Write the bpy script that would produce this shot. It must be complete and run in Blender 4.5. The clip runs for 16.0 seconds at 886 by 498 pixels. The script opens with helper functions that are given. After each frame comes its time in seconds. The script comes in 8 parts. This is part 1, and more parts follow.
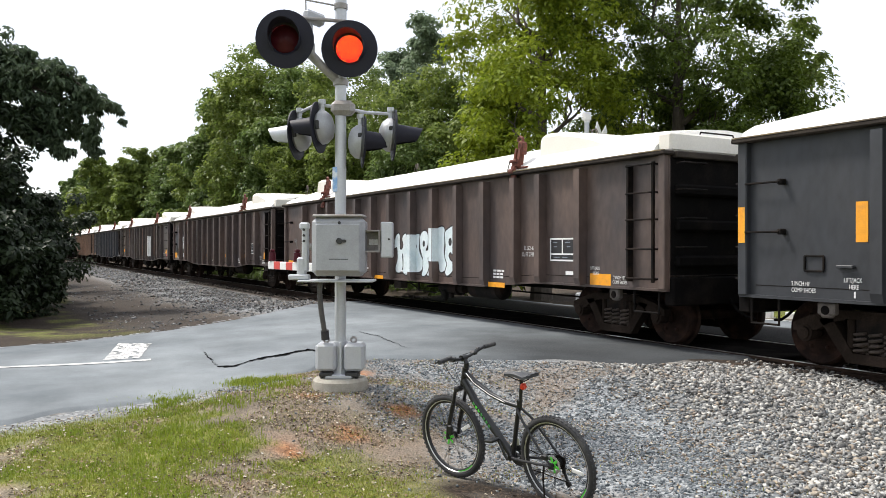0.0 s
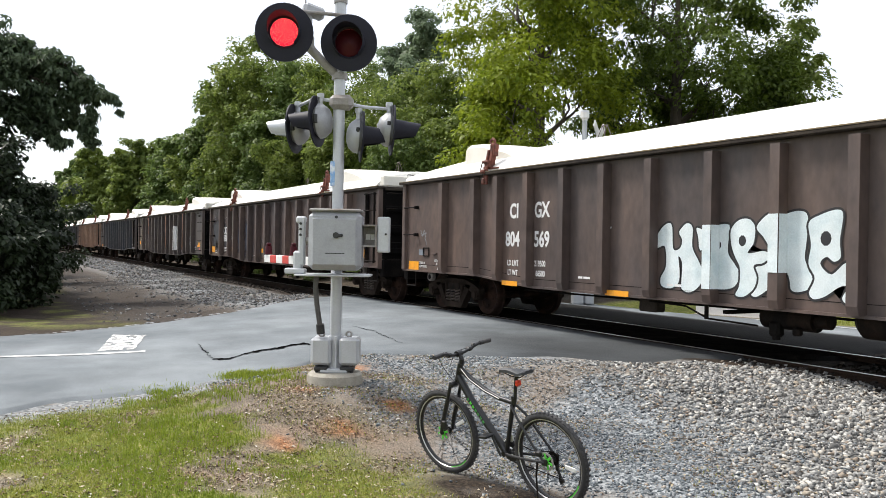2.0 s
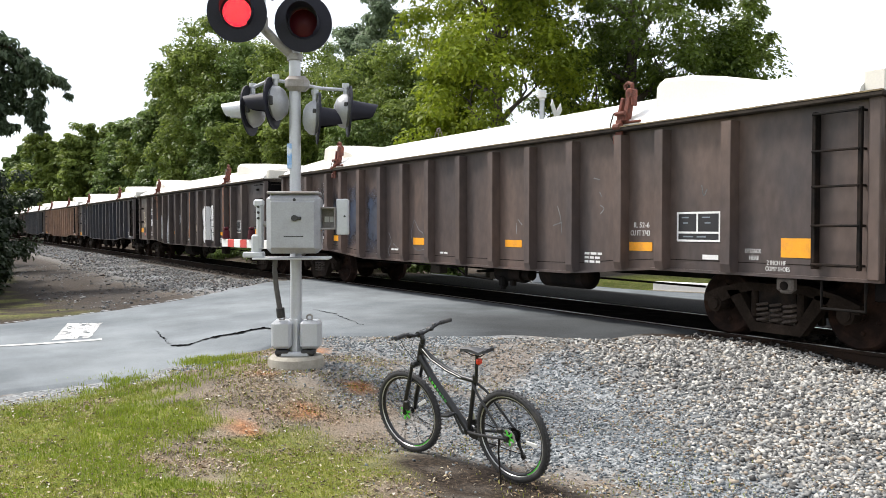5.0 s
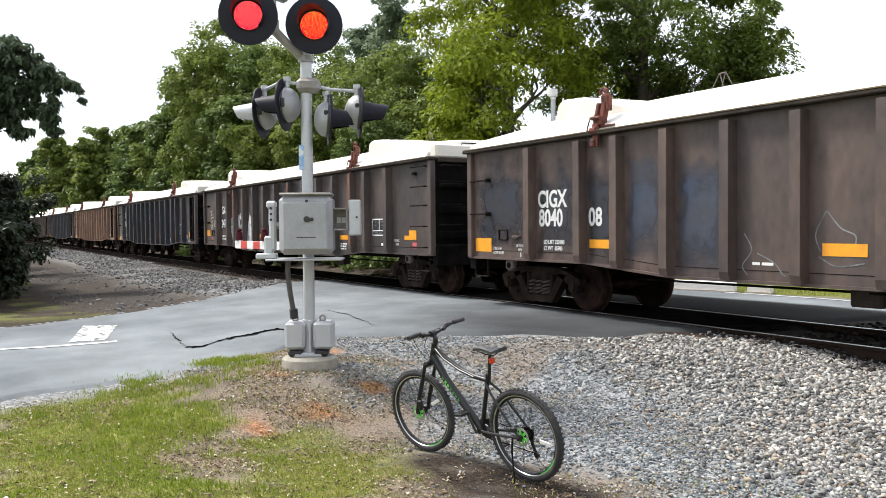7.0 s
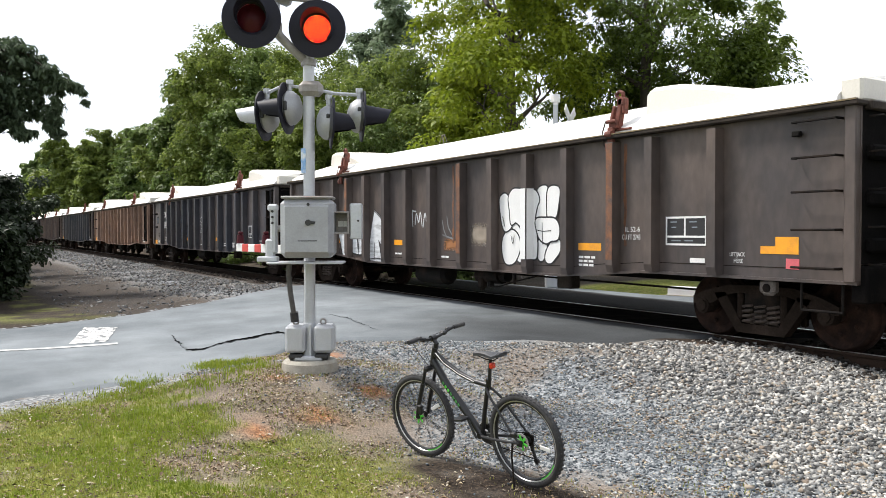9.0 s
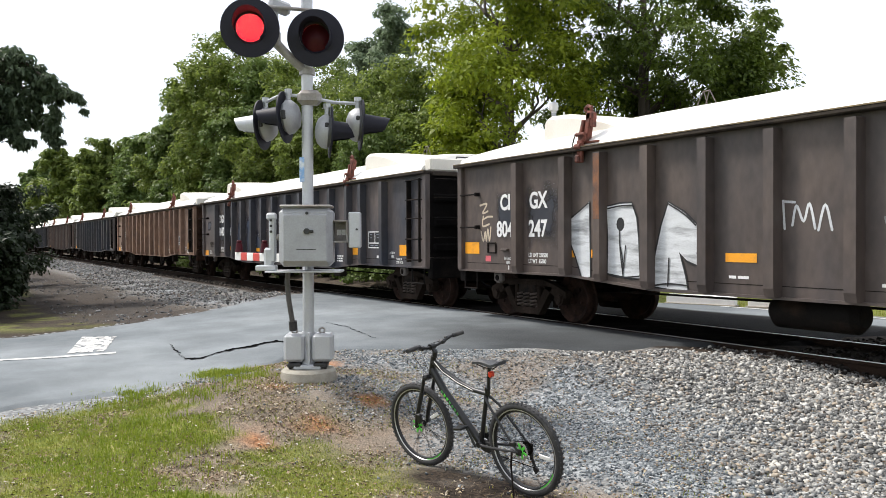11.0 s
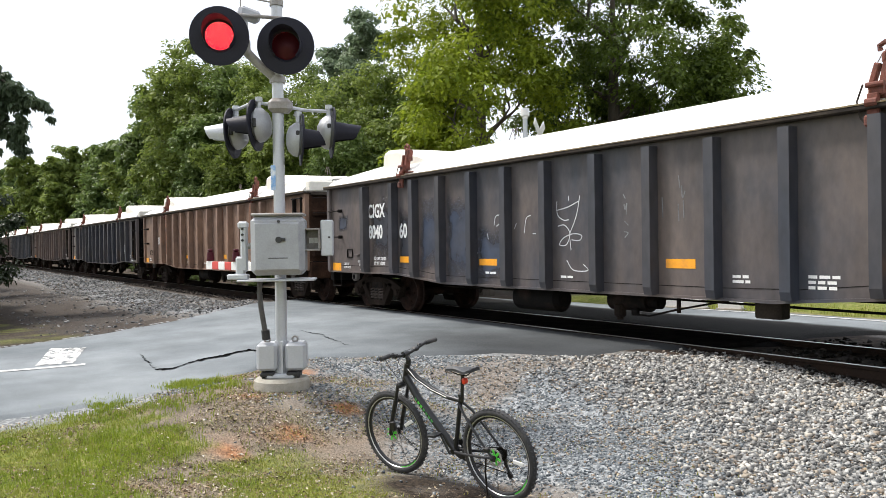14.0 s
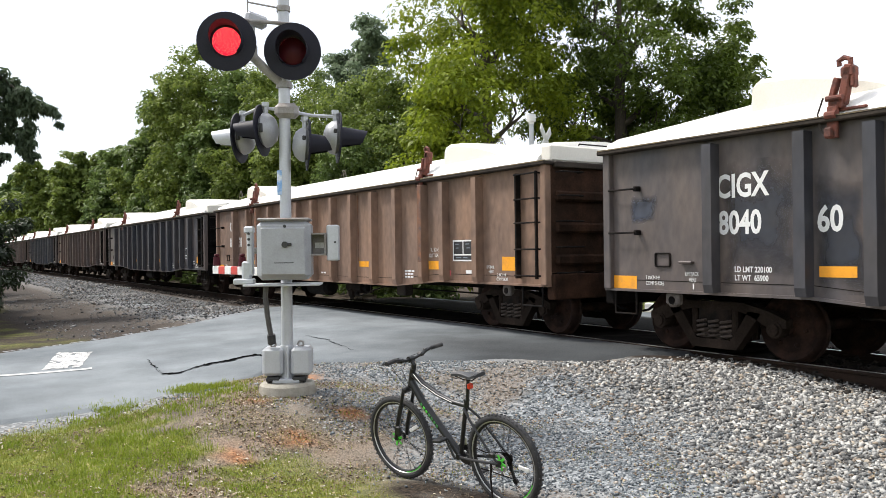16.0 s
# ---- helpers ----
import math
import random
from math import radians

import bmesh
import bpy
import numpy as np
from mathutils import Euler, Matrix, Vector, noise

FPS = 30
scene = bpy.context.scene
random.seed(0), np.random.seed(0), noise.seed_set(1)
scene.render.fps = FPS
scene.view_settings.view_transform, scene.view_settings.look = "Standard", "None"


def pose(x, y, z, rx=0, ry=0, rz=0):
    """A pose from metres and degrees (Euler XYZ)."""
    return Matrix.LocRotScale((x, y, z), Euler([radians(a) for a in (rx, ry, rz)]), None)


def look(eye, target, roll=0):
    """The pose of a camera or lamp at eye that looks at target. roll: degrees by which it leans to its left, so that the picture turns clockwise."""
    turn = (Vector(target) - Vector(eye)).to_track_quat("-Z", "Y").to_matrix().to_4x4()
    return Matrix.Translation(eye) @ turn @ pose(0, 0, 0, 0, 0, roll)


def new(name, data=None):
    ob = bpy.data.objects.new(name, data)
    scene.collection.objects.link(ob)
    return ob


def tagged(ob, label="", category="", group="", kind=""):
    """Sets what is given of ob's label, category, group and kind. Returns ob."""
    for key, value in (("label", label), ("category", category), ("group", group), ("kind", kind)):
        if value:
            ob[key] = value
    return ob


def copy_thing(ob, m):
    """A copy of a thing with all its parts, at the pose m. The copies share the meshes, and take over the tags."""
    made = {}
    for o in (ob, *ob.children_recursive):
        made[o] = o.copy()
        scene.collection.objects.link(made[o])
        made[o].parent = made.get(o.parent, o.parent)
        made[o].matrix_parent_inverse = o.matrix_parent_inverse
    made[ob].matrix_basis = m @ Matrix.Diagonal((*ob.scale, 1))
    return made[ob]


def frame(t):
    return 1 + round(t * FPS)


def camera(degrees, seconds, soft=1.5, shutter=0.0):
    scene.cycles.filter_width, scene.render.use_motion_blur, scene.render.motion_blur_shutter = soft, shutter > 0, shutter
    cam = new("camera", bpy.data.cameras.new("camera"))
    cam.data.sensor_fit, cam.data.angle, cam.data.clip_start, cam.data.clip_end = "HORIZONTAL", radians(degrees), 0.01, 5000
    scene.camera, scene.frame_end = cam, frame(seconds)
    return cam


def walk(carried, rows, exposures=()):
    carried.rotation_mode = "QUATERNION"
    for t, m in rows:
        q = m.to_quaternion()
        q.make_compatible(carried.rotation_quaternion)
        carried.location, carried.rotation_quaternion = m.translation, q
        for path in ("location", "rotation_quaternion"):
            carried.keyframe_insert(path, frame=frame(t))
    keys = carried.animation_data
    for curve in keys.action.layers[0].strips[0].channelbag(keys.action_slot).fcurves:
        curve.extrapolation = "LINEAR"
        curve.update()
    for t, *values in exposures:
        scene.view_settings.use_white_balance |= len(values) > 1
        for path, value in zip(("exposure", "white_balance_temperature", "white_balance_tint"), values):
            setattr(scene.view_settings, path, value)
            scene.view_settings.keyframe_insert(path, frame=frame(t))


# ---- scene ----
EXPOSURE = 0.25
cam = camera(58.0, 16.0, soft=0.7)
PATH = [
    (0.0, -0.017, -9.647, 1.421, 89.981, -0.103, 60.428),
    (0.5, -0.030, -9.653, 1.426, 90.224, -0.671, 60.302),
    (1.0, -0.030, -9.653, 1.422, 89.828, -0.671, 60.160),
    (1.5, -0.065, -9.640, 1.418, 89.643, -0.780, 59.920),
    (2.0, -0.014, -9.658, 1.419, 89.697, -0.942, 60.129),
    (2.5, -0.015, -9.667, 1.419, 89.424, -0.869, 60.168),
    (3.0, -0.017, -9.653, 1.420, 88.783, -0.356, 59.090),
    (3.2, -0.027, -9.651, 1.417, 88.587, 0.256, 58.055),
    (5.3, 0.002, -9.657, 1.412, 88.362, 0.122, 57.141),
    (5.5, 0.004, -9.656, 1.420, 88.104, 0.557, 56.918),
    (6.0, 0.012, -9.655, 1.415, 88.272, 0.647, 57.315),
    (6.5, 0.007, -9.657, 1.412, 88.562, 0.634, 57.364),
    (7.0, 0.013, -9.662, 1.410, 88.403, 0.508, 58.142),
    (7.5, 0.009, -9.659, 1.410, 88.521, 0.622, 57.882),
    (8.0, 0.002, -9.656, 1.412, 88.890, 0.562, 57.856),
    (8.5, -0.001, -9.652, 1.410, 88.443, 0.183, 57.878),
    (9.0, 0.005, -9.654, 1.405, 88.753, 0.064, 58.264),
    (11.5, 0.007, -9.651, 1.413, 89.529, 0.340, 57.934),
    (12.0, 0.012, -9.649, 1.424, 89.598, 0.685, 57.286),
    (12.5, 0.003, -9.646, 1.423, 88.860, 0.900, 56.677),
    (13.0, -0.034, -9.627, 1.424, 88.955, 0.661, 56.639),
    (13.5, 0.041, -9.669, 1.425, 89.547, 0.452, 56.731),
    (14.0, 0.028, -9.654, 1.427, 89.679, 0.801, 56.281),
    (14.5, 0.031, -9.654, 1.424, 89.605, 0.967, 55.947),
    (15.0, 0.037, -9.665, 1.423, 89.262, 0.926, 56.464),
    (15.5, 0.039, -9.660, 1.427, 89.554, 0.976, 57.245),
    (16.0, 0.030, -9.651, 1.421, 90.090, 0.682, 56.724),
]
walk(cam, [(t, pose(*p)) for t, *p in PATH], exposures=[(t, EXPOSURE + e) for t, e in ((0.0, -0.12), (1.0, -0.15), (2.5, -0.07), (5.5, 0.02), (7.0, 0.03), (8.0, 0.0), (9.0, -0.05), (11.5, -0.12), (12.0, -0.08), (13.0, 0.0), (14.5, -0.05), (16.0, -0.07))])

# ---- light: a bright hazy day, the sun high down the line to the left ----
world = bpy.data.worlds.new("hazy_sky")
scene.world = world
world.use_nodes = True
wn = world.node_tree
wn.nodes.clear()
sky = wn.nodes.new("ShaderNodeTexSky")
sky.sky_type = "NISHITA"
sky.sun_disc = False
SUN_ELEVATION, SUN_HEADING = 55.0, 124.0   # heading: degrees counter-clockwise from +y, towards the sun
sky.sun_elevation, sky.sun_rotation = radians(SUN_ELEVATION), radians(-SUN_HEADING)
sky.air_density, sky.dust_density, sky.ozone_density = 1.0, 2.0, 1.0
haze = wn.nodes.new("ShaderNodeMix")
haze.data_type = "RGBA"
haze.inputs[0].default_value = 0.68
haze.inputs[7].default_value = (9.2, 9.4, 9.9, 1)
bg = wn.nodes.new("ShaderNodeBackground")
bg.inputs["Strength"].default_value = 0.135
wo = wn.nodes.new("ShaderNodeOutputWorld")
wn.links.new(sky.outputs[0], haze.inputs[6])
wn.links.new(haze.outputs[2], bg.inputs["Color"])
wn.links.new(bg.outputs[0], wo.inputs[0])

sun = new("sun", bpy.data.lights.new("sun", "SUN"))
sun.data.energy, sun.data.angle, sun.data.color = 4.4, radians(11), (1.0, 0.95, 0.885)
sh, se = radians(SUN_HEADING), radians(SUN_ELEVATION)
SUN_WAY = Vector((-math.sin(sh) * math.cos(se), math.cos(sh) * math.cos(se), math.sin(se)))
sun.matrix_world = look(SUN_WAY * 60, (0, 0, 0))


# ---- materials ----
def material(name, base, rough=0.6, metal=0.0, vary=0.25, scale=4.0, fine=60.0, bump=0.2, second=None,
             second_at=0.55, second_scale=1.5, spread=0.12, emit=None, emit_strength=0.0, coords="Object", stretch=(1, 1, 1), spec=0.5):
    """Two scales of noise on the base colour, a second colour in patches, and a fine bump."""
    mat = bpy.data.materials.new(name)
    mat.use_nodes = True
    nt = mat.node_tree
    N, L = nt.nodes, nt.links
    b = N["Principled BSDF"]
    b.inputs["Roughness"].default_value = rough
    b.inputs["Metallic"].default_value = metal
    b.inputs["Specular IOR Level"].default_value = spec
    tc = N.new("ShaderNodeTexCoord")
    mp = N.new("ShaderNodeMapping")
    mp.inputs["Scale"].default_value = stretch
    L.new(tc.outputs[coords], mp.inputs[0])
    n1 = N.new("ShaderNodeTexNoise")
    n1.inputs["Scale"].default_value, n1.inputs["Detail"].default_value = scale, 6
    n2 = N.new("ShaderNodeTexNoise")
    n2.inputs["Scale"].default_value, n2.inputs["Detail"].default_value = fine, 3
    L.new(mp.outputs[0], n1.inputs["Vector"])
    L.new(mp.outputs[0], n2.inputs["Vector"])
    add = N.new("ShaderNodeMath")
    add.operation = "ADD"
    L.new(n1.outputs["Fac"], add.inputs[0])
    L.new(n2.outputs["Fac"], add.inputs[1])
    r = N.new("ShaderNodeMapRange")
    r.inputs["From Min"].default_value, r.inputs["From Max"].default_value = 0.6, 1.4
    r.inputs["To Min"].default_value, r.inputs["To Max"].default_value = 1 - vary, 1 + vary
    L.new(add.outputs[0], r.inputs["Value"])
    mul = N.new("ShaderNodeVectorMath")
    mul.operation = "SCALE"
    L.new(r.outputs[0], mul.inputs["Scale"])
    mul.inputs[0].default_value = base[:3]
    out = mul.outputs[0]
    if second:
        n3 = N.new("ShaderNodeTexNoise")
        n3.inputs["Scale"].default_value, n3.inputs["Detail"].default_value = second_scale, 8
        n3.inputs["Roughness"].default_value = 0.65
        L.new(mp.outputs[0], n3.inputs["Vector"])
        e = N.new("ShaderNodeMapRange")
        e.inputs["From Min"].default_value, e.inputs["From Max"].default_value = second_at - spread, second_at + spread
        L.new(n3.outputs["Fac"], e.inputs["Value"])
        mx = N.new("ShaderNodeMix")
        mx.data_type = "RGBA"
        L.new(e.outputs[0], mx.inputs[0])
        L.new(out, mx.inputs[6])
        m2 = N.new("ShaderNodeVectorMath")
        m2.operation = "SCALE"
        m2.inputs[0].default_value = second[:3]
        L.new(r.outputs[0], m2.inputs["Scale"])
        L.new(m2.outputs[0], mx.inputs[7])
        out = mx.outputs[2]
    L.new(out, b.inputs["Base Color"])
    if bump:
        bp = N.new("ShaderNodeBump")
        bp.inputs["Strength"].default_value, bp.inputs["Distance"].default_value = bump, 0.01
        L.new(n2.outputs["Fac"], bp.inputs["Height"])
        L.new(bp.outputs[0], b.inputs["Normal"])
    if emit:
        b.inputs["Emission Color"].default_value = (*emit, 1)
        b.inputs["Emission Strength"].default_value = emit_strength
    return mat


def leaf_material(name, dark, light, trans=0.35):
    """Leaves: each leaf its own tone, some light passing through."""
    mat = bpy.data.materials.new(name)
    mat.use_nodes = True
    N, L = mat.node_tree.nodes, mat.node_tree.links
    N.clear()
    o = N.new("ShaderNodeOutputMaterial")
    geo = N.new("ShaderNodeNewGeometry")
    ramp = N.new("ShaderNodeMix")
    ramp.data_type = "RGBA"
    ramp.inputs[6].default_value, ramp.inputs[7].default_value = (*dark, 1), (*light, 1)
    tc = N.new("ShaderNodeTexCoord")
    n = N.new("ShaderNodeTexNoise")
    n.inputs["Scale"].default_value, n.inputs["Detail"].default_value = 0.55, 3
    L.new(tc.outputs["Object"], n.inputs["Vector"])
    mean = N.new("ShaderNodeMath")
    mean.operation = "MULTIPLY_ADD"
    mean.inputs[1].default_value, mean.inputs[2].default_value = 0.45, -0.22
    L.new(geo.outputs["Random Per Island"], mean.inputs[0])
    add = N.new("ShaderNodeMath")
    add.operation, add.use_clamp = "ADD", True
    L.new(mean.outputs[0], add.inputs[0])
    L.new(n.outputs["Fac"], add.inputs[1])
    L.new(add.outputs[0], ramp.inputs[0])
    d = N.new("ShaderNodeBsdfPrincipled")
    d.inputs["Roughness"].default_value = 0.5
    d.inputs["Specular IOR Level"].default_value = 0.3
    L.new(ramp.outputs[2], d.inputs["Base Color"])
    t = N.new("ShaderNodeBsdfTranslucent")
    L.new(ramp.outputs[2], t.inputs["Color"])
    mix = N.new("ShaderNodeMixShader")
    mix.inputs[0].default_value = trans
    L.new(d.outputs[0], mix.inputs[1])
    L.new(t.outputs[0], mix.inputs[2])
    L.new(mix.outputs[0], o.inputs[0])
    return mat


M = {}
M["paint_brown"] = material("weathered_brown_paint", (0.054, 0.044, 0.044), 0.5, 0, 0.32, 1.6, 9, 0.06, (0.142, 0.094, 0.074), 0.55, 0.55, spread=0.2, stretch=(1.2, 1, 0.55))
# navy post paint, darkened further for the posts' shaded flanks
M["post_slate"] = material("shade_darkened_navy_post_paint", (0.030, 0.034, 0.046), 0.5, 0, 0.3, 1.6, 9, 0.06, (0.075, 0.064, 0.060), 0.60, 0.55, spread=0.2, stretch=(1.2, 1, 0.55))
M["paint_slate"] = material("weathered_slate_paint", (0.040, 0.044, 0.057), 0.5, 0, 0.3, 1.6, 9, 0.06, (0.150, 0.113, 0.092), 0.55, 0.55, spread=0.2, stretch=(1.2, 1, 0.55))
M["paint_rust"] = material("rusty_brown_paint", (0.245, 0.147, 0.096), 0.65, 0, 0.35, 1.6, 9, 0.08, (0.135, 0.095, 0.078), 0.56, 0.6, spread=0.2, stretch=(1.2, 1, 0.55))
M["steel_dark"] = material("dark_oily_steel", (0.009, 0.008, 0.0075), 0.7, 0, 0.35, 5, 60, 0.3, (0.030, 0.020, 0.015), 0.58, 3.0, spec=0.1)
M["wheel_steel"] = material("worn_wheel_steel", (0.018, 0.011, 0.009), 0.75, 0, 0.3, 6, 60, 0.2, (0.050, 0.027, 0.019), 0.57, 4.0, spec=0.1)
M["tread"] = material("bright_worn_steel", (0.5, 0.49, 0.48), 0.3, 0.9, 0.15, 8, 60, 0.1)
M["clamp_red"] = material("rusty_red_oxide_steel", (0.17, 0.052, 0.034), 0.8, 0, 0.4, 12, 70, 0.3, (0.075, 0.032, 0.025), 0.56, 9)
M["cover_white"] = material("white_fibreglass", (0.84, 0.83, 0.80), 0.5, 0, 0.06, 1.5, 40, 0.08, (0.78, 0.75, 0.67), 0.64, 0.7)
M["rim"] = material("dusty_top_rail", (0.050, 0.040, 0.032), 0.85, 0, 0.35, 3, 40, 0.3, (0.022, 0.018, 0.016), 0.52, 2, spec=0.2)
M["rim_edge"] = material("worn_top_edge", (0.26, 0.20, 0.10), 0.85, 0, 0.4, 3, 40, 0.3, (0.07, 0.055, 0.04), 0.5, 3)
# cream gives humps and end caps the tone of their shaded faces
M["cover_cream"] = material("shade_cream_fibreglass", (0.74, 0.71, 0.64), 0.55, 0, 0.08, 1.5, 40, 0.08, (0.66, 0.61, 0.52), 0.6, 0.9)
M["arm_steel"] = material("weathered_thin_bar", (0.16, 0.13, 0.12), 0.7, 0, 0.3, 9, 60, 0.1)
M["pad_grey"] = material("grey_cast_steel", (0.12, 0.105, 0.095), 0.75, 0, 0.3, 8, 60, 0.2, (0.08, 0.065, 0.055), 0.55, 6)
M["orange"] = material("orange_reflective_sheet", (0.85, 0.36, 0.02), 0.45, 0, 0.12, 10, 80, 0.05, (0.62, 0.27, 0.05), 0.62, 6)
M["white_paint"] = material("white_stencil_paint", (0.75, 0.75, 0.74), 0.6, 0, 0.12, 12, 90, 0.05)
M["tag_white"] = material("white_spray_paint", (0.66, 0.68, 0.70), 0.6, 0, 0.15, 4, 50, 0.05, (0.42, 0.44, 0.47), 0.56, 3)
M["tag_ice"] = material("pale_blue_white_spray_paint", (0.70, 0.77, 0.78), 0.55, 0, 0.14, 4, 50, 0.05, (0.52, 0.63, 0.66), 0.57, 2.2)
M["tag_fresh"] = material("fresh_white_spray_paint", (0.80, 0.80, 0.79), 0.55, 0, 0.06, 4, 50, 0.05, (0.70, 0.70, 0.69), 0.6, 2.0)
M["tag_streak"] = material("streaky_white_roller_paint", (0.62, 0.64, 0.66), 0.6, 0, 0.2, 3, 40, 0.05, (0.20, 0.205, 0.215), 0.60, 1.6, spread=0.10, stretch=(0.8, 1, 5.0))
M["tag_grey"] = material("grey_spray_paint", (0.20, 0.23, 0.26), 0.6, 0, 0.2, 4, 50, 0.05)
M["black_paint"] = material("black_paint", (0.02, 0.02, 0.022), 0.6, 0, 0.2, 5, 60, 0.05)
M["pink_paint"] = material("faded_red_sticker", (0.6, 0.12, 0.14), 0.5, 0, 0.15, 9, 60, 0.05)
M["rail"] = material("rusty_rail", (0.042, 0.028, 0.021), 0.85, 0, 0.3, 4, 60, 0.3, (0.024, 0.018, 0.015), 0.5, 2, spec=0.05)
M["tie"] = material("creosoted_wood", (0.075, 0.06, 0.05), 0.85, 0, 0.35, 3, 40, 0.5, (0.13, 0.11, 0.095), 0.55, 2, stretch=(1, 6, 1))
M["alu"] = material("weathered_aluminium_paint", (0.37, 0.38, 0.40), 0.45, 0.2, 0.12, 5, 60, 0.05, (0.30, 0.30, 0.31), 0.6, 3)
M["alu_light"] = material("bright_aluminium", (0.50, 0.515, 0.54), 0.4, 0.3, 0.1, 5, 60, 0.08)
M["alu_dirty"] = material("dirty_grey_metal", (0.33, 0.32, 0.31), 0.6, 0.2, 0.2, 6, 60, 0.15, (0.22, 0.19, 0.17), 0.55, 4)
M["conduit"] = material("dark_grey_conduit", (0.075, 0.072, 0.07), 0.7, 0, 0.25, 8, 90, 0.2, (0.13, 0.125, 0.12), 0.58, 5)
M["lamp_black"] = material("matt_black_paint", (0.014, 0.014, 0.024), 0.6, 0, 0.2, 6, 60, 0.05, spec=0.3)
M["rubber"] = material("black_rubber", (0.028, 0.028, 0.03), 0.7, 0, 0.25, 8, 90, 0.3, (0.07, 0.065, 0.06), 0.62, 6)
M["concrete"] = material("weathered_concrete", (0.36, 0.34, 0.29), 0.9, 0, 0.2, 5, 70, 0.4, (0.26, 0.23, 0.18), 0.55, 4)
M["bolt"] = material("dark_bolts", (0.05, 0.05, 0.05), 0.5, 0.6, 0.2, 10, 60, 0.1)
M["red_stripe"] = material("red_reflective_stripe", (0.55, 0.06, 0.05), 0.45, 0, 0.15, 8, 60, 0.05)
M["white_stripe"] = material("white_reflective_stripe", (0.75, 0.74, 0.72), 0.45, 0, 0.1, 8, 60, 0.05)
M["blue_sign"] = material("blue_sign_sheet", (0.22, 0.42, 0.72), 0.4, 0, 0.1, 8, 60, 0.0, (0.70, 0.74, 0.78), 0.5, 14)
M["lens_off"] = material("unlit_red_lens", (0.060, 0.006, 0.012), 0.4, 0, 0.2, 40, 120, 0.05, spec=0.2)
M["bark"] = material("grey_brown_bark", (0.075, 0.06, 0.048), 0.9, 0, 0.35, 4, 40, 0.8, (0.045, 0.038, 0.03), 0.5, 3, stretch=(1, 1, 0.25))
# near-black for the car ends: the shade between cars put into the colour
M["shade_black"] = material("shade_dark_car_end", (0.006, 0.0055, 0.0055), 0.85, 0, 0.4, 3, 50, 0.2, (0.018, 0.014, 0.012), 0.6, 2, spec=0.05)
M["shade_black_rust"] = material("shade_dark_rusty_car_end", (0.030, 0.018, 0.013), 0.85, 0, 0.4, 3, 50, 0.2, (0.075, 0.038, 0.024), 0.55, 2, spec=0.05)
M["cream_paint"] = material("cream_spray_paint", (0.55, 0.47, 0.36), 0.7, 0, 0.2, 6, 60, 0.05)


def sprayed_material(name, colour, second):
    """Paint sprayed on thinly: full in the middle, fading out unevenly to the edges."""
    mat = material(name, colour, 0.5, 0, 0.25, 2, 9, 0.05, second, 0.55, 1.4, spread=0.2)
    N, L = mat.node_tree.nodes, mat.node_tree.links
    a, tc, n, add, r = N.new("ShaderNodeAttribute"), N.new("ShaderNodeTexCoord"), N.new("ShaderNodeTexNoise"), N.new("ShaderNodeMath"), N.new("ShaderNodeMapRange")
    a.attribute_name = "spray"
    n.inputs["Scale"].default_value, n.inputs["Detail"].default_value = 3.0, 6
    L.new(tc.outputs["Object"], n.inputs["Vector"])
    add.operation = "ADD"
    L.new(a.outputs["Fac"], add.inputs[0])
    L.new(n.outputs["Fac"], add.inputs[1])
    r.inputs["From Min"].default_value, r.inputs["From Max"].default_value = 0.55, 1.15
    L.new(add.outputs[0], r.inputs["Value"])
    L.new(r.outputs[0], N["Principled BSDF"].inputs["Alpha"])
    return mat


M["blue_patch"] = sprayed_material("blue_grey_repaint", (0.040, 0.056, 0.095), (0.058, 0.056, 0.062))
M["orange_patch"] = sprayed_material("thin_orange_spray", (0.40, 0.17, 0.06), (0.22, 0.11, 0.06))
M["cream_patch"] = sprayed_material("thin_cream_spray", (0.34, 0.29, 0.23), (0.20, 0.16, 0.13))
M["navy_patch"] = sprayed_material("navy_repaint", (0.020, 0.026, 0.040), (0.036, 0.033, 0.036))


